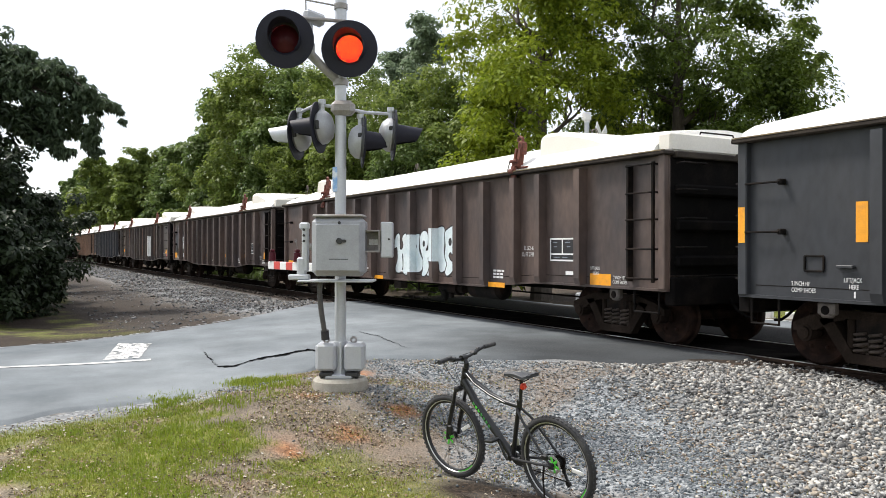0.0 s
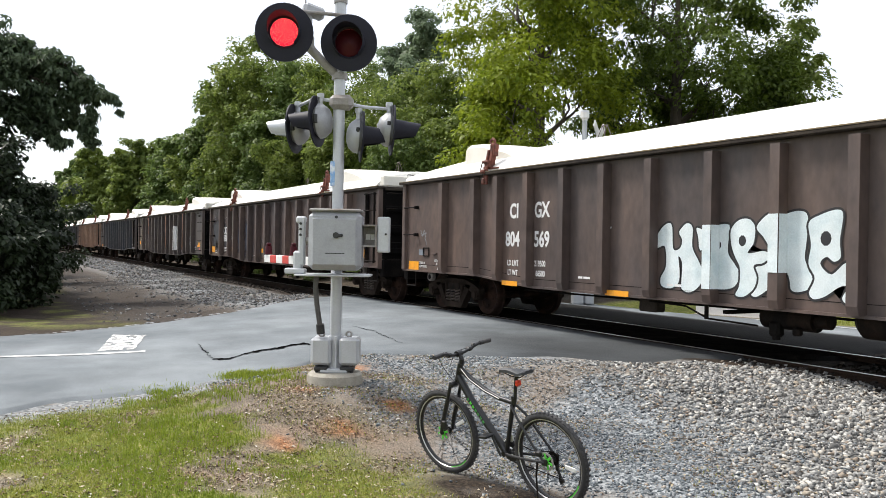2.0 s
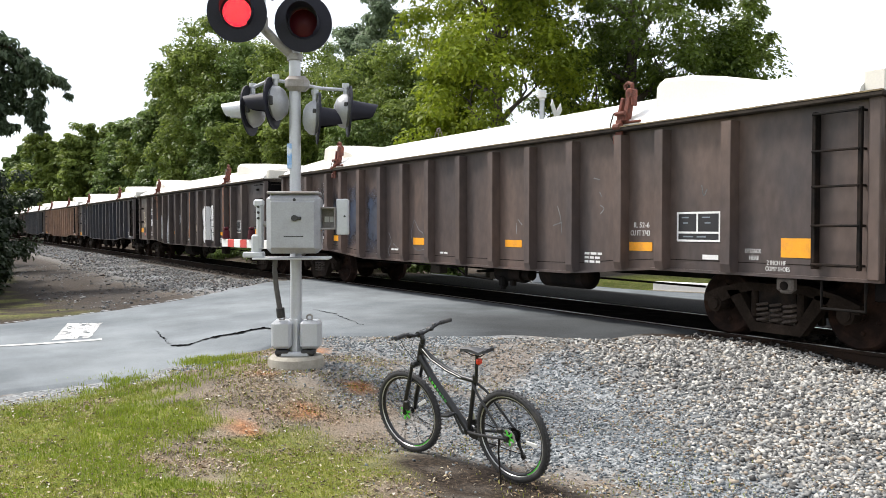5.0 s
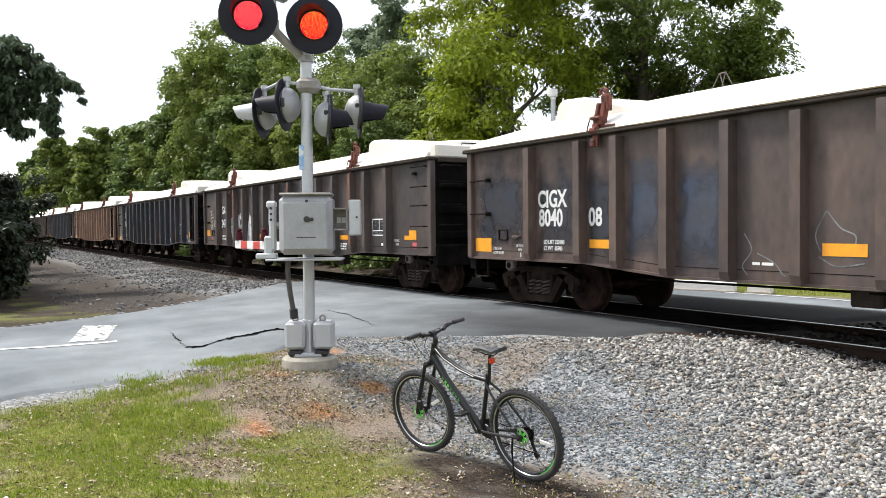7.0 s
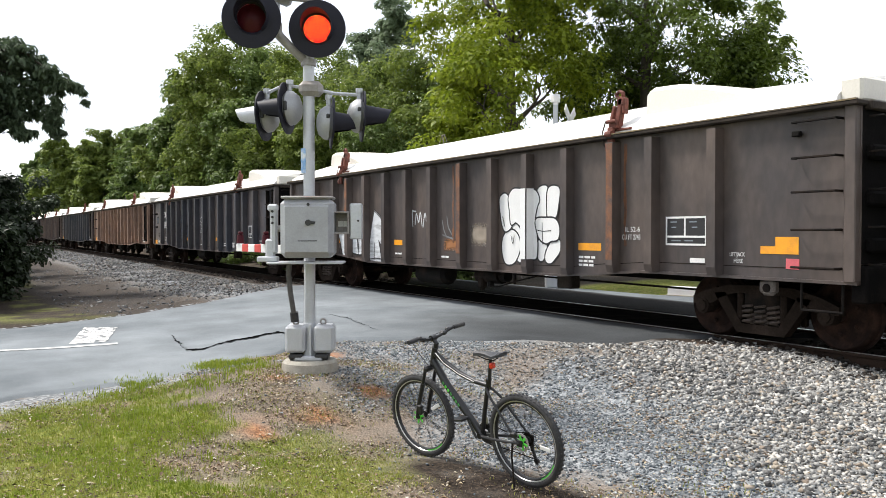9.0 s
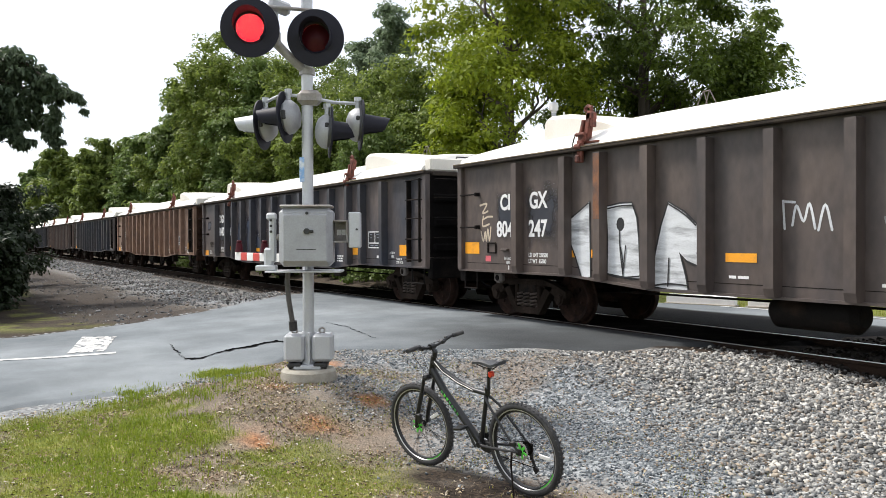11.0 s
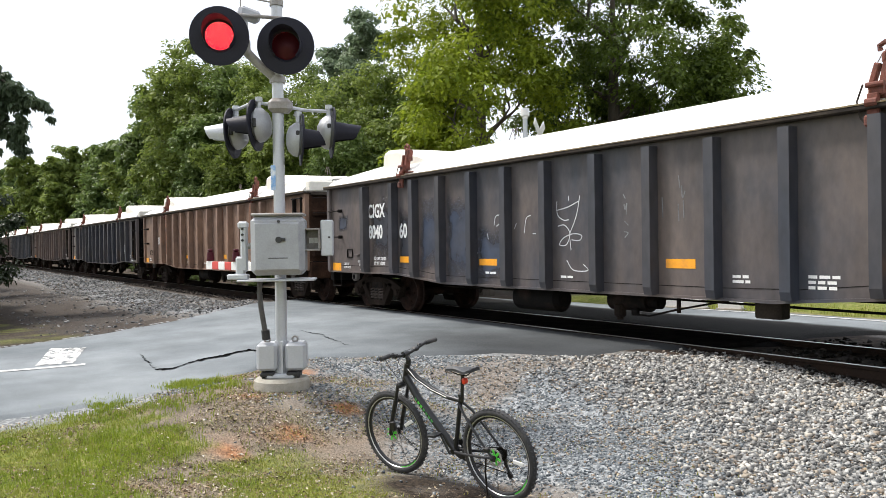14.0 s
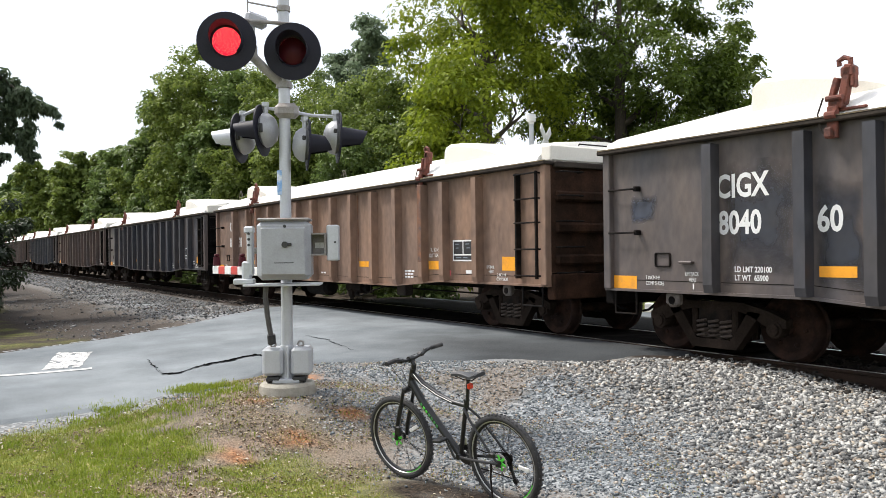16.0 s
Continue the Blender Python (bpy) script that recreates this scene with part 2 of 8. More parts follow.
# ---- building helpers ----
class Geo:
    """Gathers vertices and faces of one mesh."""

    def __init__(self):
        self.v, self.f = [], []

    def add(self, verts, faces):
        n = len(self.v)
        self.v += [tuple(p) for p in verts]
        self.f += [tuple(i + n for i in face) for face in faces]
        return self

    def box(self, c, s, bev=0.0, m=None):
        """A box of size s about c, with chamfered edges."""
        hx, hy, hz = s[0] / 2, s[1] / 2, s[2] / 2
        b = min(bev, hx * 0.9, hy * 0.9, hz * 0.9)
        if b <= 0:
            vs = [(x, y, z) for x in (-hx, hx) for y in (-hy, hy) for z in (-hz, hz)]
            fs = [(0, 1, 3, 2), (4, 6, 7, 5), (0, 4, 5, 1), (2, 3, 7, 6), (0, 2, 6, 4), (1, 5, 7, 3)]
        else:
            vs, ix = [], {}
            for sx in (-1, 1):
                for sy in (-1, 1):
                    for sz in (-1, 1):
                        for a in range(3):
                            p = [sx * (hx - b), sy * (hy - b), sz * (hz - b)]
                            p[a] = (sx * hx, sy * hy, sz * hz)[a]
                            ix[sx, sy, sz, a] = len(vs)
                            vs.append(tuple(p))
            fs = []
            for a in range(3):
                u, w = (a + 1) % 3, (a + 2) % 3
                for s0 in (-1, 1):
                    loop = []
                    for su, sw in ((-1, -1), (1, -1), (1, 1), (-1, 1)):
                        k = [0, 0, 0]
                        k[a], k[u], k[w] = s0, su, sw
                        loop.append(ix[k[0], k[1], k[2], a])
                    fs.append(tuple(loop if s0 > 0 else loop[::-1]))
                for su in (-1, 1):
                    for sw in (-1, 1):
                        k0, k1 = [0, 0, 0], [0, 0, 0]
                        k0[a], k0[u], k0[w] = -1, su, sw
                        k1[a], k1[u], k1[w] = 1, su, sw
                        q = (ix[(*k0, u)], ix[(*k1, u)], ix[(*k1, w)], ix[(*k0, w)])
                        fs.append(q if su * sw < 0 else q[::-1])
            for sx in (-1, 1):
                for sy in (-1, 1):
                    for sz in (-1, 1):
                        q = tuple(ix[sx, sy, sz, a] for a in range(3))
                        fs.append(q if sx * sy * sz > 0 else q[::-1])
        mm = Matrix.Translation(c) @ m if m is not None else Matrix.Translation(c)
        return self.add([mm @ Vector(p) for p in vs], fs)

    def cyl(self, p0, p1, r0, r1=None, n=12, cap=True):
        r1 = r0 if r1 is None else r1
        p0, p1 = Vector(p0), Vector(p1)
        z = (p1 - p0).normalized()
        x = z.orthogonal().normalized()
        y = z.cross(x)
        vs = []
        for p, r in ((p0, r0), (p1, r1)):
            vs += [p + (x * math.cos(2 * math.pi * i / n) + y * math.sin(2 * math.pi * i / n)) * r for i in range(n)]
        fs = [(i, (i + 1) % n, n + (i + 1) % n, n + i) for i in range(n)]
        if cap:
            fs += [tuple(range(n - 1, -1, -1)), tuple(range(n, 2 * n))]
        return self.add(vs, fs)

    def tube(self, pts, r, n=8, cap=True, closed=False):
        """A round tube along pts; r a number or one per point."""
        pts = [Vector(p) for p in pts]
        k = len(pts)
        rs = [r] * k if isinstance(r, (int, float)) else list(r)
        vs, ref = [], None
        for i, p in enumerate(pts):
            a = pts[(i - 1) % k] if closed or i else p
            b = pts[(i + 1) % k] if closed or i < k - 1 else p
            z = (b - a).normalized()
            x = z.orthogonal() if ref is None else ref - z * ref.dot(z)
            x = x.normalized() if x.length > 1e-6 else z.orthogonal().normalized()
            ref = x
            y = z.cross(x)
            vs += [p + (x * math.cos(2 * math.pi * j / n) + y * math.sin(2 * math.pi * j / n)) * rs[i] for j in range(n)]
        fs = []
        for i in range(k if closed else k - 1):
            a, b = i * n, ((i + 1) % k) * n
            fs += [(a + j, a + (j + 1) % n, b + (j + 1) % n, b + j) for j in range(n)]
        if cap and not closed:
            fs += [tuple(range(n - 1, -1, -1)), tuple(range((k - 1) * n, k * n))]
        return self.add(vs, fs)

    def prism(self, poly, m, depth):
        """A flat polygon in the xy of m, raised by depth along its z."""
        n = len(poly)
        vs = [m @ Vector((x, y, 0)) for x, y in poly] + [m @ Vector((x, y, depth)) for x, y in poly]
        fs = [tuple(range(n - 1, -1, -1)), tuple(range(n, 2 * n))]
        fs += [(i, (i + 1) % n, n + (i + 1) % n, n + i) for i in range(n)]
        return self.add(vs, fs)

    def lathe(self, profile, m, n=24, closed=False):
        """(r, h) pairs turned about the z axis of m."""
        vs = []
        for r, h in profile:
            vs += [m @ Vector((r * math.cos(2 * math.pi * i / n), r * math.sin(2 * math.pi * i / n), h)) for i in range(n)]
        k, fs = len(profile), []
        for j in range(k if closed else k - 1):
            a, b = j * n, ((j + 1) % k) * n
            fs += [(a + i, a + (i + 1) % n, b + (i + 1) % n, b + i) for i in range(n)]
        return self.add(vs, fs)

    def mesh(self, name, mat, smooth=True):
        me = bpy.data.meshes.new(name)
        me.from_pydata(self.v, [], self.f)
        me.materials.append(mat)
        if smooth:
            me.shade_smooth()
            me.set_sharp_from_angle(angle=radians(34))
        return me


def part(name, geo, mat, parent=None, label="", at=None, smooth=True):
    """Links geo as one mesh object, under its thing when a parent is given."""
    ob = new(name, geo.mesh(name, mat, smooth) if isinstance(geo, Geo) else geo)
    if parent is not None:
        ob.parent = parent
    if at is not None:
        ob.matrix_basis = at
    if label:
        ob["label"] = label
    return ob


def thing(name, label, category, at=None, group="", kind=""):
    ob = new(name)
    ob.empty_display_size = 0.2
    if at is not None:
        ob.matrix_basis = at
    return tagged(ob, label, category, group, kind)


def big_mesh(name, verts, faces, mat, smooth=False):
    """A mesh from arrays: verts (n,3), faces (m,k) of equal size."""
    me = bpy.data.meshes.new(name)
    n, m, k = len(verts), len(faces), faces.shape[1]
    me.vertices.add(n)
    me.vertices.foreach_set("co", np.asarray(verts, np.float32).ravel())
    me.loops.add(m * k)
    me.loops.foreach_set("vertex_index", np.asarray(faces, np.int32).ravel())
    me.polygons.add(m)
    me.polygons.foreach_set("loop_start", np.arange(0, m * k, k, dtype=np.int32))
    me.update(calc_edges=True)
    me.validate()
    me.materials.append(mat)
    if smooth:
        me.shade_smooth()
    return me


def smooth01(a, b, x):
    t = np.clip((np.asarray(x, float) - a) / (b - a), 0, 1)
    return t * t * (3 - 2 * t)


def lettering(text, height, mat, parent, m, label="", squeeze=1.0, name="lettering", bold=0.0):
    """Raised letters, the capitals of the given height, from the lower left at m."""
    cu = bpy.data.curves.new(name, "FONT")
    cu.body, cu.size, cu.extrude, cu.offset = text, height / 0.69, 0.0015, bold
    cu.resolution_u = 3
    tmp = bpy.data.objects.new(name, cu)
    scene.collection.objects.link(tmp)
    me = bpy.data.meshes.new_from_object(tmp.evaluated_get(bpy.context.evaluated_depsgraph_get()))
    bpy.data.objects.remove(tmp)
    bpy.data.curves.remove(cu)
    me.materials.clear()
    me.materials.append(mat)
    me.transform(Matrix.Diagonal((squeeze, 1, 1, 1)))
    return part(name, me, mat, parent, label, m)


# ---- ground, track and roads ----
def value_noise(x, y, cell, seed):
    """Smooth value noise on arrays, 0 to 1."""
    rs = np.random.RandomState(seed)
    tab = rs.rand(256, 256)
    u, w = np.asarray(x) / cell + 1000, np.asarray(y) / cell + 1000
    i, j = np.floor(u).astype(int), np.floor(w).astype(int)
    a, b = u - i, w - j
    a, b = a * a * (3 - 2 * a), b * b * (3 - 2 * b)
    g = lambda p, q: tab[p % 256, q % 256]
    return (g(i, j) * (1 - a) + g(i + 1, j) * a) * (1 - b) + (g(i, j + 1) * (1 - a) + g(i + 1, j + 1) * a) * b


# the road's two edges, x at a given y
EDGE_Y = [-60, -14, -9.1, -7.4, -6.0, -4.9, -3.4, -2.4, -1.6, 1.6, 3.4]
EDGE_NEAR_X = [-3.0, -8.0, -8.95, -9.35, -10.0, -10.6, -8.7, -7.55, -7.35, -6.6, -6.0]
EDGE_FAR_X = [-11.0, -14.7, -15.65, -16.45, -16.95, -17.5, -18.7, -19.8, -20.2, -20.6, -21.0]


def road_height(y):
    return -0.26 * smooth01(1.9, 8.5, np.abs(y)) - 0.012 - 0.05 * (1 - smooth01(0.80, 0.86, np.abs(y)))


def ground_height(x, y):
    x, y = np.asarray(x, float), np.asarray(y, float)
    a = np.abs(y)
    bed = np.interp(a, [0, 1.75, 2.2, 3.6, 6.6, 9.5, 14, 60, 2000], [-0.18, -0.18, -0.22, -0.45, -0.46, -0.28, -0.26, -0.3, -0.4])
    long_slope = np.interp(a, [0, 1.9, 2.3, 7.5, 10, 60, 2000], [-0.18, -0.18, -0.2, -0.42, -0.45, -0.5, -0.5])
    left = smooth01(-18, -22, x) * (y < 0)
    bed = bed * (1 - left) + long_slope * left
    bed = np.where(y > 3.2, np.interp(y, [3.2, 4.0, 4.6, 5.6, 6.4, 16, 60, 2000], [-0.35, -0.2, -0.19, -0.18, -0.13, 0.05, 0.6, 1.0]), bed)
    x0, x1 = np.interp(y, EDGE_Y, EDGE_FAR_X), np.interp(y, EDGE_Y, EDGE_NEAR_X)
    off = np.maximum(np.maximum(x0 - x, x - x1), 0) + 100 * (y > 3.4)
    near = 1 - smooth01(0.9, 2.9, off)
    bumps = (value_noise(x, y, 0.9, 3) - 0.5) * 0.05 + (value_noise(x, y, 0.3, 4) - 0.5) * 0.02
    bumps = bumps * smooth01(0.1, 0.8, off) * (a > 1.9)
    z = bed * (1 - near) + (road_height(y) - 0.03) * near + bumps
    mound = 1 - smooth01(0.3, 2.3, np.hypot(x + 8.257, y + 6.274))
    return z * (1 - mound) + (-0.115 + 0.4 * bumps) * mound


def spaced(lo, hi, step, far):
    mid = list(np.arange(lo, hi + 1e-6, step))
    out, d = [], step
    while (out[-1] if out else 0) < far:
        d *= 1.35
        out.append((out[-1] if out else 0) + d)
    return np.array([lo - o for o in out[::-1]] + mid + [hi + o for o in out])


gx, gy = spaced(-24.0, 4.0, 0.16, 1500), spaced(-11.5, 6.0, 0.16, 1500)
GX, GY = np.meshgrid(gx, gy, indexing="ij")
GZ = ground_height(GX, GY)
vx = np.stack([GX, GY, GZ], -1).reshape(-1, 3)
ni, nj = len(gx), len(gy)
idx = np.arange(ni * nj).reshape(ni, nj)
gf = np.stack([idx[:-1, :-1], idx[1:, :-1], idx[1:, 1:], idx[:-1, 1:]], -1).reshape(-1, 4)


RED_EARTH = [(-9.0, -7.3, 0.28), (-8.0, -6.75, 0.22), (-6.95, -6.75, 0.24), (-6.8, -7.35, 0.22), (-7.3, -6.0, 0.28), (-9.3, -5.6, 0.3)]
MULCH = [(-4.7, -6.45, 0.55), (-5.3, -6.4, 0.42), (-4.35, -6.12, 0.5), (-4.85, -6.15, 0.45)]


def spots(x, y, places):
    """Ragged round patches at the given places, 0 to 1."""
    w = np.zeros(np.shape(x))
    n = value_noise(x, y, 0.22, 61) - 0.5
    for cx, cy, r in places:
        w = np.maximum(w, 1 - smooth01(0.45 * r, 1.15 * r, np.hypot(np.asarray(x) - cx, (np.asarray(y) - cy) * 1.2) + n * r * 1.1))
    return w


def grass_weight(x, y):
    """How much grass grows at a place, 0 to 1."""
    x, y = np.asarray(x, float), np.asarray(y, float)
    n = value_noise(x, y, 0.8, 11) * 0.6 + value_noise(x, y, 0.25, 12) * 0.4
    edge = np.interp(x, [-12, -9.4, -8.2, -7.0, -5.6, -4.7, -4.0, -2, 3], [-9.2, -7.6, -6.75, -6.6, -6.3, -6.2, -6.1, -6.0, -6.0])
    road = np.interp(y, EDGE_Y, EDGE_NEAR_X)
    w = smooth01(-0.3, 1.0, edge - y) * smooth01(0.1, 0.7, x - road)
    w = w * smooth01(0.38, 0.58, n + 0.08 * smooth01(-6.9, -8.4, y)) * (1 - 0.9 * spots(x, y, RED_EARTH + MULCH))
    left = 0.6 * smooth01(-16.2, -17.5, x) * smooth01(-6.6, -7.4, y) * smooth01(0.48, 0.7, n)
    far = smooth01(0.0, 0.5, y - np.interp(x, [-17, -13.6, -11.9, -10, 0], [4.7, 4.8, 5.35, 5.75, 5.85])) * smooth01(-17.9, -17.0, x)
    away = smooth01(-13, -16, y) * smooth01(0.3, 1.0, np.abs(x - road))
    return np.clip(np.maximum.reduce([w, left, far, away]), 0, 1)


def gravel_weight(x, y):
    """Stones against bare earth, 0 to 1."""
    x, y = np.asarray(x, float), np.asarray(y, float)
    n = value_noise(x, y, 1.1, 21) * 0.6 + value_noise(x, y, 0.35, 22) * 0.4
    reach = np.interp(x, [-26, -20, -15, -11, -8.5, -7, -5.5, -4.2, 0, 6], [-7.6, -7.4, -6.6, -5.3, -6.0, -6.35, -6.0, -5.9, -6.0, -6.0])
    road = np.interp(y, EDGE_Y, EDGE_NEAR_X)
    shoulder = smooth01(0.75, 0.3, x - road + (n - 0.5) * 0.6) * (x > road - 0.3) * (y < -6.6)
    bank = smooth01(-15.0, -16.0, x) * smooth01(-4.6, -3.2, y + (n - 0.5) * 1.5) * (y < 1.9)
    low = smooth01(-15.0, -16.0, x) * smooth01(-3.9, -5.0, y + (n - 0.5) * 1.8)
    return np.maximum.reduce([bank, 0.85 * shoulder, (1 - 0.9 * low) * np.clip(smooth01(-0.5, 0.6, y - reach + (n - 0.5) * 1.6), 0, 1) * (1 - 0.6 * smooth01(-15.5, -16.5, x) * smooth01(-2.6, -4.5, y) * smooth01(0.42, 0.58, n)) * (1 - spots(x, y, RED_EARTH + MULCH)) * (y < np.where(x < -17, 1.9, 4.0)) * (1 - 0.66 * smooth01(0.43, 0.60, n) * smooth01(-6.0, -7.4, x) * (x > -11))])


def pale_weight(x, y):
    """Pale coarse ballast against fine bluish gravel."""
    x, y = np.asarray(x, float), np.asarray(y, float)
    n = value_noise(x, y, 1.0, 31)
    right = smooth01(0.2, 2.3, (y + 4.6) + 0.85 * (x + 4.6) + (n - 0.5) * 1.4)
    top = smooth01(-3.6, -2.6, y)
    return np.clip(np.maximum.reduce([right, top, smooth01(-9.5, -12, x) * 0.2]), 0, 1)


def oily_shade_weight(x, y):
    """Fouled, oil-dark bed under and beside the rails, the train's shade painted in."""
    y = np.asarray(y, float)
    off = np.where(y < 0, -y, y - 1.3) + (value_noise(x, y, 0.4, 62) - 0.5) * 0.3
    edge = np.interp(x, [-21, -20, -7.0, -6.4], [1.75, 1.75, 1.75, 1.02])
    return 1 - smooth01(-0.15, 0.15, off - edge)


def earth_material():
    mat = bpy.data.materials.new("earth_gravel_and_grass")
    mat.use_nodes = True
    N, L = mat.node_tree.nodes, mat.node_tree.links
    b = N["Principled BSDF"]
    b.inputs["Roughness"].default_value = 0.95
    b.inputs["Specular IOR Level"].default_value = 0.2
    tc = N.new("ShaderNodeTexCoord")

    def attr(name):
        a = N.new("ShaderNodeAttribute")
        a.attribute_name = name
        return a.outputs["Fac"]

    def noise_node(scale, detail=5):
        n = N.new("ShaderNodeTexNoise")
        n.inputs["Scale"].default_value, n.inputs["Detail"].default_value = scale, detail
        L.new(tc.outputs["Object"], n.inputs["Vector"])
        return n.outputs["Fac"]

    def ramp(src, stops):
        r = N.new("ShaderNodeValToRGB")
        while len(r.color_ramp.elements) < len(stops):
            r.color_ramp.elements.new(0.5)
        for e, (p, c) in zip(r.color_ramp.elements, stops):
            e.position, e.color = p, (*c, 1)
        L.new(src, r.inputs[0])
        return r.outputs[0]

    def mix(f, a, c):
        m = N.new("ShaderNodeMix")
        m.data_type = "RGBA"
        L.new(f, m.inputs[0])
        L.new(a, m.inputs[6])
        L.new(c, m.inputs[7])
        return m.outputs[2]

    vor = N.new("ShaderNodeTexVoronoi")
    vor.inputs["Scale"].default_value = 30
    L.new(tc.outputs["Object"], vor.inputs["Vector"])
    sep = N.new("ShaderNodeSeparateColor")
    L.new(vor.outputs["Color"], sep.inputs[0])
    earth = ramp(noise_node(2.2, 9), [(0.28, (0.10, 0.08, 0.062)), (0.42, (0.155, 0.128, 0.098)), (0.55, (0.20, 0.163, 0.128)), (0.66, (0.215, 0.165, 0.12)), (0.76, (0.26, 0.165, 0.10))])
    blue = ramp(sep.outputs[0], [(0.0, (0.09, 0.102, 0.112)), (0.5, (0.19, 0.205, 0.215)), (1.0, (0.35, 0.365, 0.37))])
    pale = ramp(sep.outputs[1], [(0.0, (0.085, 0.082, 0.078)), (0.5, (0.18, 0.175, 0.166)), (1.0, (0.30, 0.295, 0.28))])
    speck = N.new("ShaderNodeMapRange")
    L.new(noise_node(75, 4), speck.inputs["Value"])
    speck.inputs["From Min"].default_value, speck.inputs["From Max"].default_value = 0.3, 0.7
    speck.inputs["To Min"].default_value, speck.inputs["To Max"].default_value = 0.35, 1.6

    def speckled(c):
        m = N.new("ShaderNodeVectorMath")
        m.operation = "SCALE"
        L.new(c, m.inputs[0])
        L.new(speck.outputs[0], m.inputs["Scale"])
        return m.outputs[0]

    red = ramp(noise_node(14, 5), [(0.3, (0.17, 0.075, 0.036)), (0.55, (0.34, 0.155, 0.070)), (0.75, (0.40, 0.23, 0.13))])
    # dark soil by the bicycle; tree shade elsewhere is painted with it
    mulch_shade = ramp(noise_node(30, 5), [(0.3, (0.012, 0.009, 0.007)), (0.55, (0.036, 0.026, 0.019)), (0.75, (0.085, 0.062, 0.043))])
    earth = speckled(mix(attr("mulch_shade"), mix(attr("red"), earth, red), mulch_shade))
    stones = mix(attr("pale"), blue, pale)
    ground = mix(attr("gravel"), earth, stones)
    turf = ramp(noise_node(9, 6), [(0.3, (0.09, 0.12, 0.018)), (0.5, (0.15, 0.17, 0.032)), (0.68, (0.24, 0.22, 0.08))])
    oily_shade = ramp(noise_node(12, 5), [(0.3, (0.014, 0.011, 0.009)), (0.55, (0.038, 0.028, 0.021)), (0.75, (0.075, 0.052, 0.037))])
    L.new(mix(attr("oily_shade"), mix(attr("grass"), ground, speckled(turf)), oily_shade), b.inputs["Base Color"])
    bump = N.new("ShaderNodeBump")
    bump.inputs["Strength"].default_value, bump.inputs["Distance"].default_value = 0.35, 0.015
    L.new(vor.outputs["Distance"], bump.inputs["Height"])
    bump.invert = True
    L.new(bump.outputs[0], b.inputs["Normal"])
    return mat


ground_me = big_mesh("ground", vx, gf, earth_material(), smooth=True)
# bank and ground beyond the track darkened here for the trees' shade
for key, fn in (("grass", grass_weight), ("gravel", gravel_weight), ("pale", pale_weight), ("red", lambda x, y: spots(x, y, RED_EARTH)), ("mulch_shade", lambda x, y: np.maximum(spots(x, y, MULCH), np.maximum(0.95 * smooth01(-14.5, -16.0, x) * smooth01(-3.0, -5.5, y), 0.8 * smooth01(-16.8, -18.0, x) * (y > 1.9)))), ("oily_shade", oily_shade_weight)):
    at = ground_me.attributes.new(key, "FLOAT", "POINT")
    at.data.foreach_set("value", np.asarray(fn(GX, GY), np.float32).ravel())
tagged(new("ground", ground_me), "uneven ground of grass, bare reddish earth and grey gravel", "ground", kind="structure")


def darken(mat, key, colour):
    """Lay a dark colour over a material wherever its mesh carries that much of it."""
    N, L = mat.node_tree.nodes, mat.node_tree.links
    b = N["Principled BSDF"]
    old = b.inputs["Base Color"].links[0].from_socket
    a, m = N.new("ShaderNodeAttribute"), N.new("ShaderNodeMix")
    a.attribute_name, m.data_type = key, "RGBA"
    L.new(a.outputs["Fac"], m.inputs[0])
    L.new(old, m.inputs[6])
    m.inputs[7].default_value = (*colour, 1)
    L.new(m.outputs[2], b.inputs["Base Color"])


def dirt_shade_at(x, y):
    """Tyre dirt, oil and brake dust near the rails, with the train's shade painted in."""
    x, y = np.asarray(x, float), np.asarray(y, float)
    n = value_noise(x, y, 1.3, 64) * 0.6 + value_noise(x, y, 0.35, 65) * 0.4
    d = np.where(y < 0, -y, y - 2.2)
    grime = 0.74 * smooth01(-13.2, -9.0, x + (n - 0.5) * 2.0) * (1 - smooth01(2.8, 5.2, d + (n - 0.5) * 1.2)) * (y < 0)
    # black band between and beyond the rails paints the train's shade
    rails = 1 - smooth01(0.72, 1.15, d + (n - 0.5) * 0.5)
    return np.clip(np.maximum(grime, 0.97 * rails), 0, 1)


def lay_dirt_shade(ob):
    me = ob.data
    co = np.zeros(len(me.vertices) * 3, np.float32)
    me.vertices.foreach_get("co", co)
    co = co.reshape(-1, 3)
    me.attributes.new("dirt_shade", "FLOAT", "POINT").data.foreach_set("value", dirt_shade_at(co[:, 0], co[:, 1]).astype(np.float32))
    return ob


def strip(name, ys, x0s, x1s, lift, mat, n=40, height=road_height):
    """A paved sheet between two edges, with a thin rim that goes into the ground."""
    V, F = [], []
    for y, a, b in zip(ys, x0s, x1s):
        for i in range(n + 1):
            x = a + (b - a) * i / n
            z = float(height(y)) + lift + (float(value_noise(x, y, 2.2, 41)) - 0.5) * 0.02 * min(1, max(0, (abs(y) - 1.8) / 0.6))
            if i in (0, n):
                z -= 0.07
            V.append((x, y, z))
    for j in range(len(ys) - 1):
        for i in range(n):
            a = j * (n + 1) + i
            F.append((a, a + 1, a + n + 2, a + n + 1))
    return part(name, big_mesh(name, np.array(V), np.array(F), mat, smooth=True), mat)


